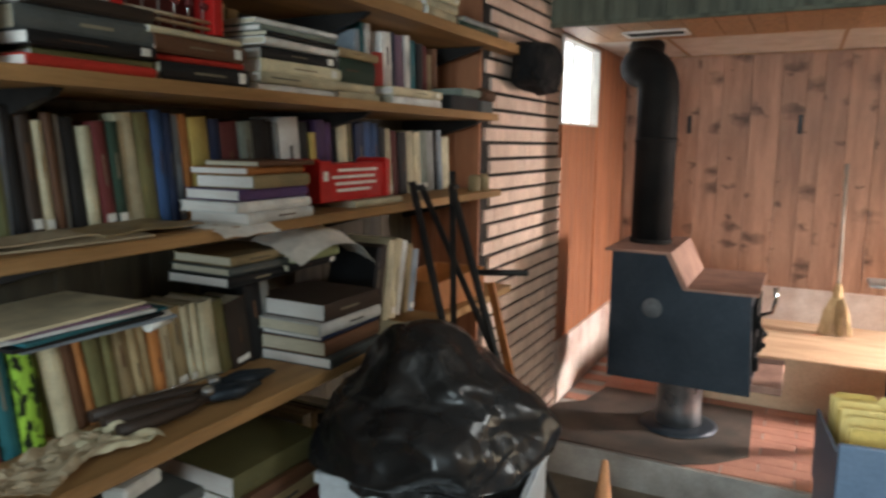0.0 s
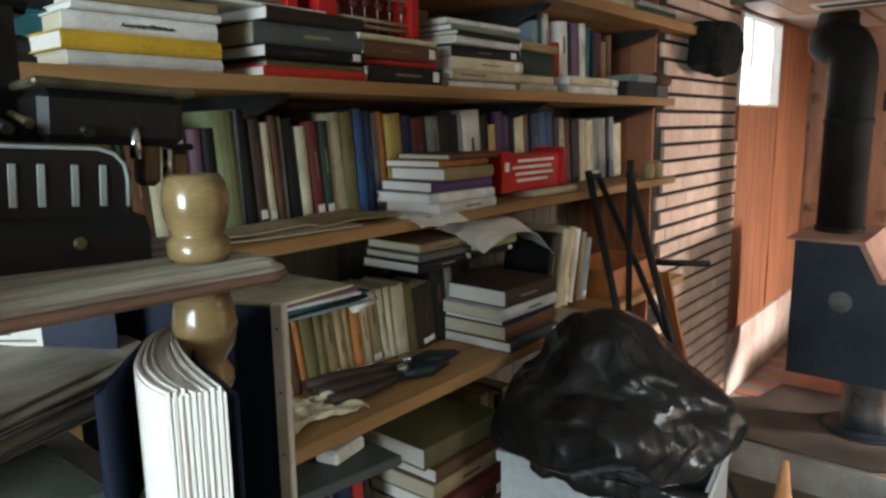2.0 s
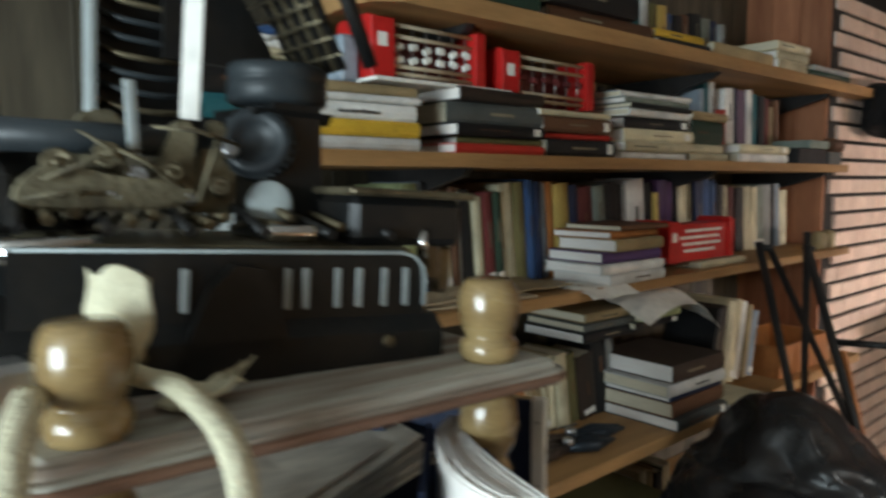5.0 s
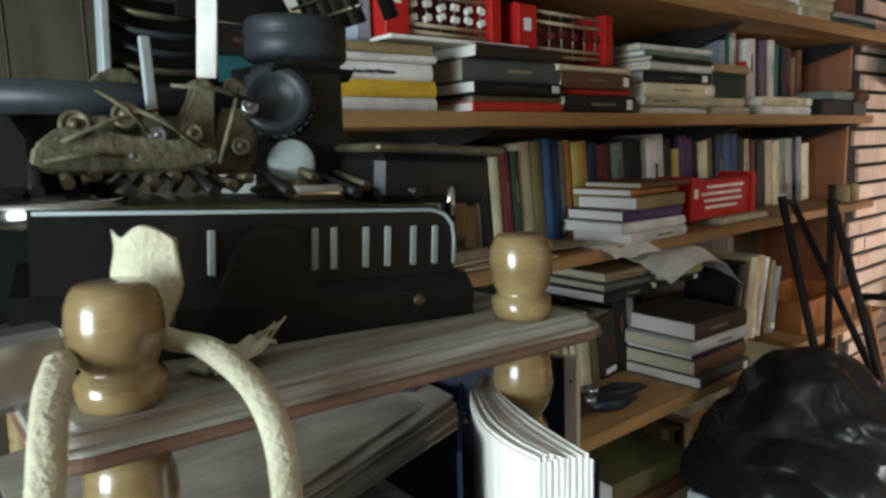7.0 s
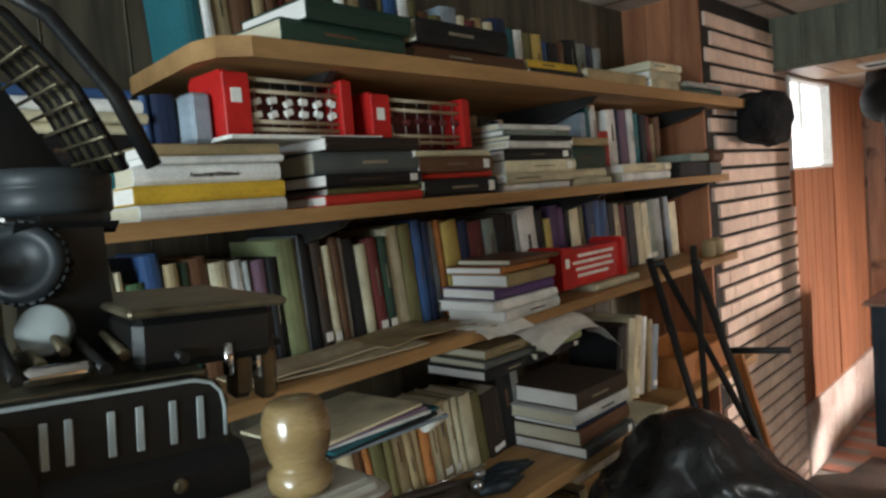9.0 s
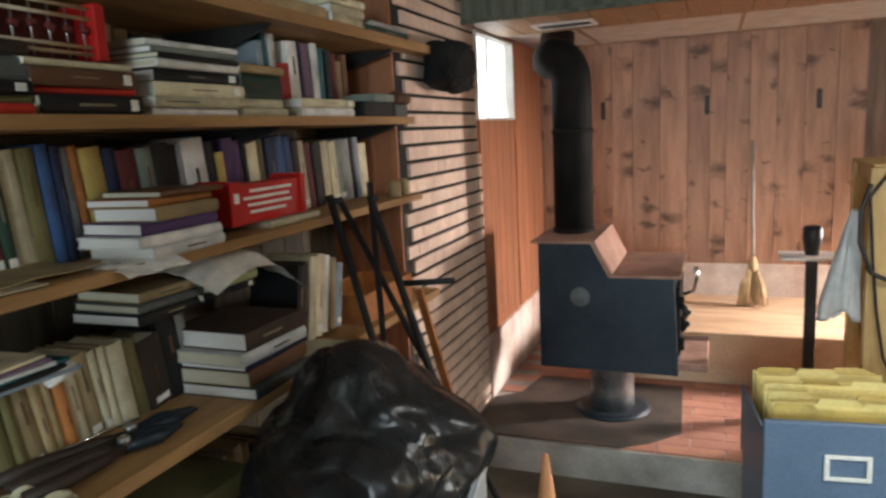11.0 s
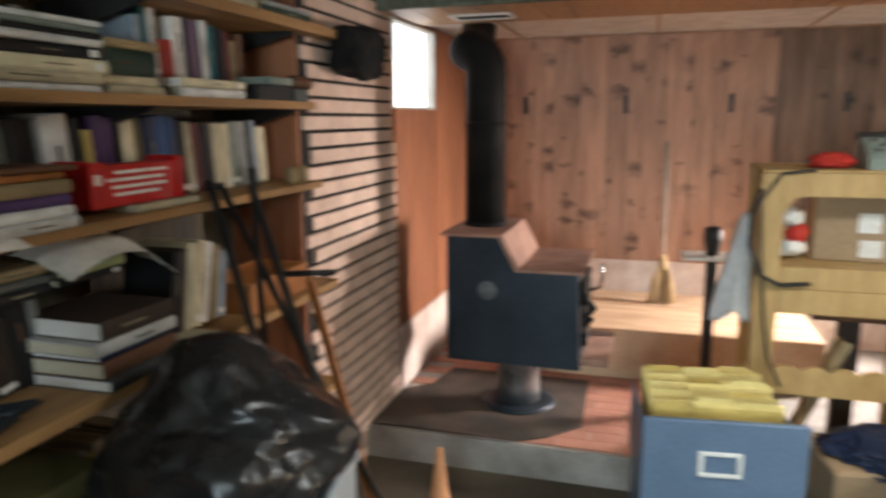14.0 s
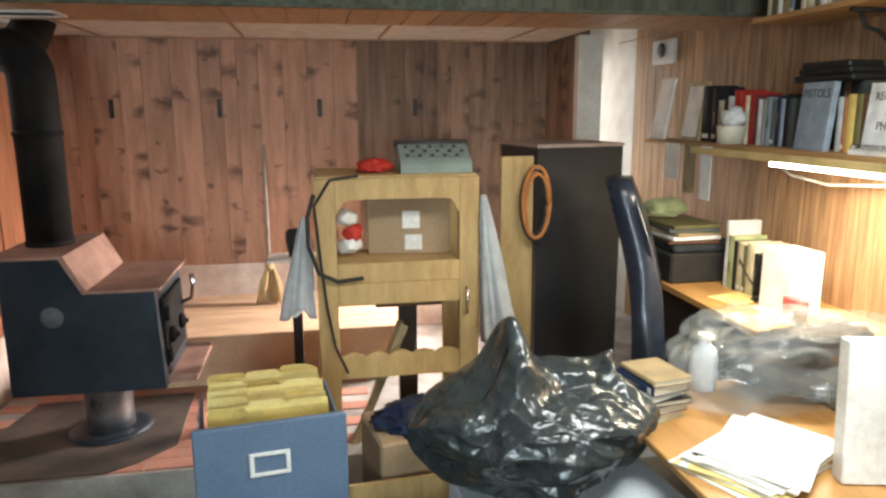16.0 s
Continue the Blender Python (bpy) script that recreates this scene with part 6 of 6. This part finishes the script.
solid("pencil_pot", bm, COVER["brown"], None, "dark glass pot on the desk", "pot")
for x, yy, a, b, rz, mt, lb in ((2.42, 3.36, 0.22, 0.16, 15, MANILA, "yellow note pad lying on the desk"), (2.50, 3.13, 0.22, 0.15, -10, PAPER, "white paper sheet lying on the desk")):
    bm = bmesh.new()
    box(bm, -a / 2, a / 2, -b / 2, b / 2, 0, 0.006, bevel=0.001)
    solid("note_pad", bm, mt, pose(x, yy, 0.7455, 0, 0, rz), lb, "paper")
bm = bmesh.new()
lathe(bm, [(0.045, 0), (0.045, 0.006), (0.03, 0.02), (0.01, 0.026)], 18, pose(2.50, 3.30, 0.7455))
tube(bm, [(2.50, 3.30, 0.768), (2.46, 3.36, 0.86), (2.44, 3.40, 0.93)], 0.005, 8)
solid("pen_stand", bm, BLACK, None, "black pen stand on the desk", "pen stand")
# dark printer and papers at the far end of the desk
t = thing("printer", pose(2.40, 3.88, 0.745), "dark grey printer on the desk end", "printer")
for n, b, mt in (("base", (-0.16, 0.26, -0.2, 0.2, 0, 0.16), BLACK), ("lid", (-0.14, 0.26, -0.19, 0.19, 0.161, 0.20), RUBBER), ("paper_tray", (-0.22, -0.161, -0.13, 0.13, 0.03, 0.045), BLACK)):
    bm = bmesh.new()
    box(bm, *b, bevel=0.012)
    part(n, bm, mt, t)
for i in range(5):
    bm = bmesh.new()
    box(bm, -0.14, 0.14, -0.18, 0.18, 0, 0.02, bevel=0.004)
    solid("folder", bm, (COVER["brown"], PAPER, COVER["tan"], COVER["slate"], COVER["olive"])[i], pose(2.40, 3.9, 0.946 + i * 0.0205, 0, 0, 6 * (i % 3) - 4), "folder lying in a heap on the printer", "folder", "heap on the printer")
crumpled("yellow_cap", (2.36, 4.0, 1.11), (0.13, 0.10, 0.06), COVER["sage"], "yellow green cloth cap on a heap", "cap", 51, flat=0.2, creases=0.08, sub=4)

# right shelf with its lamp
bm = bmesh.new()
box(bm, 2.45, RX, 2.35, 4.48, 1.448, 1.468, bevel=0.002)
solid("shelf_board", bm, SHELF, None, "pine shelf board over the desk", "shelf", "wall shelves")
t = thing("tube_lamp", None, "yellowed fluorescent tube fixture under the shelf", "lamp")
bm = bmesh.new()
box(bm, 2.44, 2.53, 2.35, 3.92, 1.41, 1.4475, bevel=0.005)
part("housing", bm, mat("yellowed_enamel", (0.66, 0.50, 0.22), 0.5), t)
bm = bmesh.new()
tube(bm, [(2.455, 2.36, 1.403), (2.455, 3.24, 1.403)], 0.012, 12)
part("tube", bm, plain_glow("tube_glow", (1.0, 0.88, 0.62), 40.0), t)
# papers pinned to the shelf edge
for y, w, h, mt in ((4.12, 0.16, 0.20, PAPER), (3.92, 0.13, 0.26, COVER["tan"]), (3.76, 0.10, 0.28, FILM)):
    bm = bmesh.new()
    box(bm, 2.444, 2.447, y - w / 2, y + w / 2, 1.455 - h, 1.455, bevel=0.0008)
    solid("hanging_note", bm, mt, None, "paper note hanging from the shelf edge", "paper", "notes on the shelf edge")
bm = bmesh.new()
box(bm, -0.01, 0.01, 0, 0.14, 0, 0.36, bevel=0.002)
solid("calendar_sheet", bm, PAPER, pose(2.50, 4.32, 1.4685, 0, 10, 6), "white sheet propped on the shelf end", "paper")
t = thing("picture_frame", pose(2.56, 4.06, 1.4685, 0, 8, 0), "tan wooden frame propped on the shelf", "frame")
bm = bmesh.new()
for b in ((0, 0.025, 0, 0.02, 0, 0.33), (0, 0.025, 0.20, 0.22, 0, 0.33), (0, 0.025, 0.02, 0.20, 0, 0.02), (0, 0.025, 0.02, 0.20, 0.31, 0.33)):
    box(bm, *b)
part("border", bm, COVER["tan"], t)
bm = bmesh.new()
box(bm, 0.012, 0.02, 0.02, 0.20, 0.02, 0.31)
part("backing", bm, PAPER, t)
y = 4.06
for c, w, h, ln in (("black", 0.10, 0.30, 0), ("black", 0.06, 0.29, 0), ("cream", 0.05, 0.22, 0), ("darkbrown", 0.04, 0.23, 0), ("white", 0.05, 0.24, 0), ("red", 0.05, 0.27, 0), ("red", 0.05, 0.26, 0), ("cream", 0.035, 0.24, 0), ("red", 0.04, 0.25, 0), ("maroon", 0.03, 0.24, 0), ("white", 0.035, 0.22, 0), ("grey", 0.03, 0.22, 0), ("bluegrey", 0.04, 0.23, 0), ("slate", 0.035, 0.22, 0), ("navy", 0.03, 0.23, 0), ("bluegrey", 0.03, 0.22, 0), ("black", 0.03, 0.24, 0), ("slate", 0.04, 0.22, 0)):
    y -= w
    side_book(y, 1.4685, w, h, 0.15, c, 2.58)
for y0, w, h, c, words, x in ((2.985, 0.215, 0.285, "bluegrey", ("PISTOLS",), 2.50), (2.56, 0.26, 0.27, "white", ("READING", "IN", "PHILO"), 2.50)):
    bm = bmesh.new()
    box(bm, 0, 0.028, 0, w, 0, h, bevel=0.002)
    b = solid("book", bm, COVER[c], pose(x, y0, 1.4685, 0, 5, -6), "pale hardback book standing with its cover facing out", "book", "books on the right hand shelf")
    for i, wd in enumerate(words):
        text_part(wd, 0.052 if len(words) == 1 else 0.044, Matrix(((0, 0, -1, -0.0008), (-1, 0, 0, w / 2), (0, 1, 0, h - 0.065 - 0.055 * i), (0, 0, 0, 1))), DARK_INK, b)
y = 2.985
for c, w, h in (("white", 0.035, 0.22), ("orange", 0.02, 0.22), ("yellow", 0.045, 0.23), ("olive", 0.035, 0.23), ("brown", 0.03, 0.23)):
    y -= w
    side_book(y, 1.4685, w, h, 0.15, c, 2.55)
bm = bmesh.new()
box(bm, -0.08, 0.08, -0.14, 0.14, 0, 0.022, bevel=0.002)
solid("desk_calendar", bm, PAPER, pose(2.54, 2.66, 1.4685), "thick white pad lying on the shelf", "pad")
t = thing("wire_binding", None, "black wire ring binding along a white pad", "binding")
for i in range(16):
    bm = bmesh.new()
    tube(bm, [(2.47 + 0.013 * math.cos(a), 2.53 + i * 0.017, 1.495 + 0.013 * math.sin(a)) for a in [2 * math.pi * k / 8 for k in range(9)]], 0.002, 4)
    part("ring", bm, BLACK, t)
bm = bmesh.new()
lathe(bm, [(0.05, 0), (0.06, 0.003), (0.07, 0.09), (0.066, 0.093)], 18, pose(2.51, 3.66, 1.4685))
solid("plastic_tub", bm, mat("cream_tub", (0.62, 0.58, 0.46), 0.5), None, "cream plastic tub on the shelf", "tub")
crumpled("plastic_wrap", (2.52, 3.66, 1.60), (0.06, 0.055, 0.055), FILM, "crumpled clear wrap in a tub", "wrap", 61, creases=0.2, sub=4)
for i, (yy, z, w) in enumerate(((3.05, 1.755, 0.36), (3.06, 1.785, 0.30), (3.0, 1.81, 0.26))):
    bm = bmesh.new()
    box(bm, -0.09, 0.09, -w / 2, w / 2, 0, 0.028, bevel=0.008)
    solid("black_folder", bm, BLACK, pose(2.66, 3.12, z, 0, 0, 3 * i), "flat black folder lying over standing books", "folder", "folders on the right hand books")
row = (("black", 0.04), ("black", 0.04), ("slate", 0.04), ("darkbrown", 0.04), ("black", 0.05), ("brown", 0.04), ("black", 0.04), ("slate", 0.05))
y = 3.28
for c, w in row:
    y -= w
    side_book(y, 1.4685, w, 0.285, 0.12, c, 2.64)

# upper shelf with brackets
bm = bmesh.new()
box(bm, 2.42, RX, 2.1, 3.42, 2.02, 2.042, bevel=0.002)
solid("shelf_board", bm, SHELF, None, "high pine shelf board by the ceiling", "shelf", "wall shelves")
y = 3.40
i = 0
while y > 2.2:
    w = (0.03, 0.04, 0.035, 0.05)[i % 4]
    y -= w
    side_book(y, 2.042, w, (0.20, 0.22, 0.19, 0.21, 0.18)[i % 5], 0.15, ("cream", "olive", "white", "tan", "bluegrey", "black", "cream")[i % 7], 2.48, 0, "", "books on the high shelf")
    i += 1
for yy in (2.86,):
    t = thing("shelf_bracket", None, "black wrought iron bracket under the high shelf", "bracket", "shelf brackets")
    for nm, pts in (("arm", [(2.46, yy, 2.012), (RX - 0.004, yy, 2.012)]), ("arm", [(RX - 0.010, yy, 2.015), (RX - 0.010, yy, 1.76)]),
                    ("scroll", [(2.50, yy, 2.006), (2.53, yy, 1.95), (2.60, yy, 1.93), (2.66, yy, 1.88), (2.70, yy, 1.82), (RX - 0.012, yy, 1.79)])):
        bm = bmesh.new()
        tube(bm, pts, 0.009, 8)
        part(nm, bm, BLACK, t)
t = thing("wall_fan", pose(RX - 0.004, 4.88, 2.07), "white square wall fan cover with a dark hub", "fan")
bm = bmesh.new()
box(bm, -0.03, 0, -0.15, 0.15, -0.13, 0.025, bevel=0.008)
part("cover", bm, WHITE, t)
bm = bmesh.new()
lathe(bm, [(0.03, 0), (0.045, 0.004), (0.05, 0.012), (0.03, 0.02)], 24, pose(-0.03, 0.0, -0.04, 0, -90))
part("hub", bm, GRID, t)
bm = bmesh.new()
box(bm, 2.108, 2.116, 5.05, 5.11, 1.56, 1.66, bevel=0.003)
solid("wall_switch", bm, PAPER, None, "ivory switch plate on dark panelling", "switch")
jb = structure("door_1", WHITE, "white painted jamb of the passage opening", (2.10, 2.26, 4.72, 4.795, F1, SOF_Z + 0.004), bevel=0.003)
t = thing("fire_extinguisher", pose(2.36, 6.38, 1.1), "small red fire extinguisher on the passage wall", "extinguisher")
bm = bmesh.new()
lathe(bm, [(0.05, 0), (0.055, 0.02), (0.055, 0.32), (0.04, 0.38), (0.02, 0.40)], 20, pose(0, 0.06, 0))
part("cylinder", bm, RED, t)
bm = bmesh.new()
tube(bm, [(0, 0.06, 0.40), (0.0, 0.05, 0.46), (0.05, 0.04, 0.5), (0.06, 0.06, 0.75)], 0.012, 8)
part("hose", bm, BLACK, t)

# ---------------------------------------------------------------- foreground right
BAG_BLUE = film("dark_glossy_film", (0.026, 0.032, 0.032), 0.24, 7.0, 17.0, 0.036)
t = thing("storage_bin", pose(1.18, 2.38, F0, 0, 0, 6), "pale blue grey plastic storage bin", "bin")
bm = bmesh.new()
box(bm, -0.32, 0.32, -0.2, 0.2, 0, 0.52, bevel=0.02)
part("body", bm, BIN, t)
bm = bmesh.new()
box(bm, -0.335, 0.335, -0.215, 0.215, 0.521, 0.545, bevel=0.006)
part("lid", bm, BIN, t)
film_bag("black_sack", (1.125, 2.42, 0.655), (0.375, 0.28, 0.205), BAG_BLUE, "shiny black plastic sack lying on a bin", "bag", 5, 0.468, run=(0.75, 1.2, 1.1), amp=0.8, cells=44, sub=7,
         lift=lambda d: 0.86 * math.exp(-((d[0] + 0.30) ** 2 * 38 + (d[1] + 0.1) ** 2 * 4)) + 0.45 * math.exp(-((d[0] - 0.72) ** 2 * 40 + d[1] ** 2 * 5)) if d[2] > -0.1 else 0)
bm = bmesh.new()
box(bm, -0.22, 0.22, -0.16, 0.16, 0, 0.5, bevel=0.01)
solid("cardboard_box", bm, bpy.data.materials["cardboard"], pose(0.83, 3.02, F0, 0, 0, 10), "brown cardboard box on the floor", "box")
crumpled("dark_clothes", (0.86, 3.02, 0.44), (0.24, 0.18, 0.06), COVER["navy"], "heap of dark blue clothes on a box", "clothes", 7, flat=0.3, creases=0.14, sub=5)
bm = bmesh.new()
for b in ((-0.24, 0.24, -0.18, -0.165), (-0.24, 0.24, 0.165, 0.18), (-0.24, -0.225, -0.165, 0.165), (0.225, 0.24, -0.165, 0.165), (-0.225, 0.225, -0.165, 0.165)):
    box(bm, *b, 0, 0.38 if b[1] - b[0] < 0.46 and b[3] - b[2] < 0.3 or b[3] - b[2] < 0.02 else 0.015, bevel=0.002)
solid("wooden_crate", bm, PINE, pose(0.76, 2.62, F0, 0, 0, 4), "low pine crate on the floor", "crate")
t = thing("work_table", None, "low wooden table crowded with papers", "table")
bm = bmesh.new()
box(bm, 1.44, 2.17, 1.5, 2.72, 0.595, 0.62, bevel=0.004)
part("tabletop", bm, OAK, t)
for x in (1.50, 2.11):
    for yy in (1.56, 2.66):
        bm = bmesh.new()
        box(bm, x - 0.025, x + 0.025, yy - 0.025, yy + 0.025, F0, 0.594, bevel=0.003)
        part("leg", bm, OAK, t)
z = 0.6202
for i, (c, th) in enumerate((("sage", 0.03), ("brown", 0.03), ("black", 0.02), ("white", 0.018), ("navy", 0.035), ("tan", 0.02))):
    book(th - 0.001, 0.20, 0.15, c, pose(1.50, 2.40, z, 90, 0, 200 - 6 * (i % 3)), "books on the low table", r4, "book lying in a pile on a table")
    z += th
z = 0.6202
for i in range(9):
    bm = bmesh.new()
    box(bm, -0.19, 0.19, -0.14, 0.14, 0, 0.005, bevel=0.001)
    solid("paper_sheet", bm, MANILA if i in (1, 3) else PAPER, pose(1.66 + 0.008 * i, 2.11 + 0.004 * (i % 3), z, 0, 0, 22 + 5 * (i % 4) + i), "loose paper in a spread pile on the table", "paper", "papers on the low table")
    z += 0.0055
bm = bmesh.new()
box(bm, -0.02, 0.28, -0.03, 0.03, 0, 0.405, bevel=0.004)
solid("white_binder", bm, PAPER, pose(1.865, 1.98, 0.6205, -5, 0, -14), "large white binder standing on the table", "binder")
CLEAR = film("clear_film", (0.36, 0.38, 0.37), 0.14, 6.0, 15.0, 0.030)
CLEAR.node_tree.nodes["Principled BSDF"].inputs["Alpha"].default_value = 0.22
CLEAR.node_tree.nodes["Principled BSDF"].inputs["Coat Weight"].default_value = 1.0
film_bag("plastic_sack", (2.13, 2.58, 0.775), (0.42, 0.27, 0.165), CLEAR, "bulging clear plastic sack of dark things", "bag", 9, 0.622, run=(0.8, 1.2, 1), amp=1.2, cells=40)
crumpled("dark_jacket", (2.20, 2.58, 0.745), (0.31, 0.20, 0.125), COVER["black"], "dark jacket folded inside a clear sack", "clothing", 10, flat=0.12, creases=0.1, sub=5)
t = thing("plastic_jug", pose(1.83, 2.66, 0.6202), "white plastic jug with a screw cap", "jug")
bm = bmesh.new()
lathe(bm, [(0.045, 0), (0.05, 0.006), (0.05, 0.13), (0.04, 0.16), (0.022, 0.175), (0.022, 0.19)], 24)
part("body", bm, BIN, t)
bm = bmesh.new()
lathe(bm, [(0.026, 0.191), (0.027, 0.194), (0.027, 0.21), (0.024, 0.213)], 20)
part("cap", bm, PAPER, t)

# ---------------------------------------------------------------- boards, bricks and tiles of the setting


def board_mesh(name, w, d, h, material):
    """A board with eased long edges; w across, d out of the wall, h long."""
    bm = bmesh.new()
    e = min(0.0018, w * 0.1)
    prism(bm, [(0, 0), (w, 0), (w, d - e), (w - e, d), (e, d), (0, d - e)], 0, h, "z")
    return mesh_of(name, bm, material)


def board_run(parent, start, step, n, widths, d, h, material, rz, seed):
    """Boards set side by side from start along a wall."""
    r = random.Random(seed)
    p, made = Vector(start), {}
    for i in range(n):
        w = r.choice(widths)
        if w not in made:
            made[w] = board_mesh("board", w - 0.0012, d, h, material)
        ob = new("board", made[w])
        ob.parent = parent
        ob.matrix_local = Matrix.Translation(p) @ pose(0, 0, 0, 0, 0, rz)
        p = p + Vector(step) * w


walls = bpy.data.objects
# back wall: reddish knotty boards, then a greyer run
board_run(walls["wall_back"], (-1.27, BY + 0.02, 0.60), (1, 0, 0), 14, (0.10, 0.14, 0.18, 0.16), -0.018, SOF_Z + 0.02 - 0.60, PLANK, 0, 2)
board_run(walls["wall_back"], (0.745, BY + 0.02, 0.60), (1, 0, 0), 12, (0.10, 0.13), -0.018, SOF_Z + 0.02 - 0.60, PLANK_DARK, 0, 3)
board_run(walls["wall_passage"], (2.12, BY, 1.36), (0, -1, 0), 5, (0.10, 0.12), -0.014, SOF_Z - 1.36, PLANK_DARK, -90, 4)
# stove wall under and beyond the window
board_run(walls["wall_stove"], (BX - 0.02, 3.905, 0.44), (0, 1, 0), 5, (0.12, 0.15), -0.016, WZ0 - 0.44, PLANK_RED, 90, 5)
board_run(walls["wall_stove"], (BX - 0.02, WY1 + 0.001, 0.44), (0, 1, 0), 5, (0.14, 0.15), -0.016, SOF_Z - 0.44, PLANK_RED, 90, 6)
# panel on the chimney's near side
board_run(walls["wall_chimney"], (LX - 0.01, 2.88, F0), (1, 0, 0), 3, (0.106,), -0.014, CEIL - F0, PLANK_RED, 0, 7)
# wall behind the shelves and the right wall
board_run(walls["wall_left"], (LX - 0.02, -0.6, F0), (0, 1, 0), 26, (0.12, 0.14, 0.16), -0.016, CEIL - F0, PLANK_OLD, 90, 8)
board_run(walls["wall_right"], (RX + 0.02, 5.34, F0), (0, -1, 0), 34, (0.10, 0.12, 0.07), -0.018, CEIL - F0, PLANK_WARM, -90, 9)
# soffit face and underside
board_run(walls["soffit"], (LX + 0.02, SOF_Y + 0.02, SOF_Z), (1, 0, 0), 32, (0.12, 0.14, 0.16), -0.018, CEIL - SOF_Z - 0.002, PLANK_GREEN, 0, 10)
bm = bmesh.new()
box(bm, LX + 0.02, RX, SOF_Y - 0.006, SOF_Y + 0.024, SOF_Z - 0.012, SOF_Z + 0.0055, bevel=0.003)
part("trim", bm, PLANK_GREEN, walls["soffit"])
bm = bmesh.new()
prism(bm, [(0, 0), (0.145, 0), (0.1425, -0.006), (0.0025, -0.006)], SOF_Y + 0.024, 4.36, "y")
under = mesh_of("board", bm, PLANK_WARM)
for i in range(28):
    ob = new("board", under)
    ob.parent = walls["soffit"]
    ob.matrix_local = Matrix.Translation((BX + 0.0 + i * 0.147, 0, SOF_Z + 0.0055))
bm = bmesh.new()
for i in range(5):
    box(bm, -0.865 + i * 0.88 - 0.010, -0.865 + i * 0.88 + 0.010, 4.362, BY, SOF_Z + 0.014, SOF_Z + 0.0195)
box(bm, BX, 2.1, 4.362, 4.39, SOF_Z + 0.010, SOF_Z + 0.0195)
box(bm, BX, 2.1, BY - 0.03, BY, SOF_Z + 0.012, SOF_Z + 0.0195)
part("trim", bm, PLANK_WARM, walls["ceiling_low"])
bm = bmesh.new()
for i in range(9):
    box(bm, -1.8 + i * 0.61, -1.78 + i * 0.61, -2.4, SOF_Y, CEIL - 0.006, CEIL - 0.0005)
for i in range(10):
    box(bm, -1.6, RX, -2.2 + i * 0.61, -2.185 + i * 0.61, CEIL - 0.0075, CEIL - 0.0065)
part("grid_bar", bm, GRID, walls["ceiling"])
# hearth paving
bm = bmesh.new()
box(bm, 0.003, 0.297, 0.003, 0.097, 0, 0.012, bevel=0.002)
paver = mesh_of("paver", bm, HEARTH)
for j in range(19):
    for i in range(-1, 6):
        x = -1.26 + i * 0.30 + (0.15 if j % 2 else 0)
        if x < -1.27 or x > 0.75 or (j > 9 and x > -0.92):
            continue
        ob = new("paver", paver)
        ob.parent = walls["hearth_floor"]
        ob.matrix_local = Matrix.Translation((x, HEARTH_Y + 0.02 + j * 0.096, F1 - 0.006))
# brick face of the chimney breast
courses = 35
bm = bmesh.new()
box(bm, -0.012, 0.012, 0.0005, 0.1040, 0, 0.052, bevel=0.0025)
brick = mesh_of("brick", bm, BRICK)
bm = bmesh.new()
box(bm, -0.012, 0.012, 0.0005, 0.052, 0, 0.052, bevel=0.0025)
half = mesh_of("brick", bm, BRICK)
rb = random.Random(30)
for j in range(courses):
    z = F0 + 0.004 + j * 0.0672
    y_end = 3.90 if z < 1.44 else 3.845
    y, first = y_end, j % 2
    while y > 2.90:
        w = 0.053 if first else 0.105
        first = False
        y -= w
        if y < 2.87 or z > CEIL - 0.06:
            break
        ob = new("brick", half if w < 0.1 else brick)
        ob.parent = walls["wall_chimney"]
        ob.matrix_local = Matrix.Translation((BX - 0.012 + rb.uniform(-0.002, 0.002), y, z))
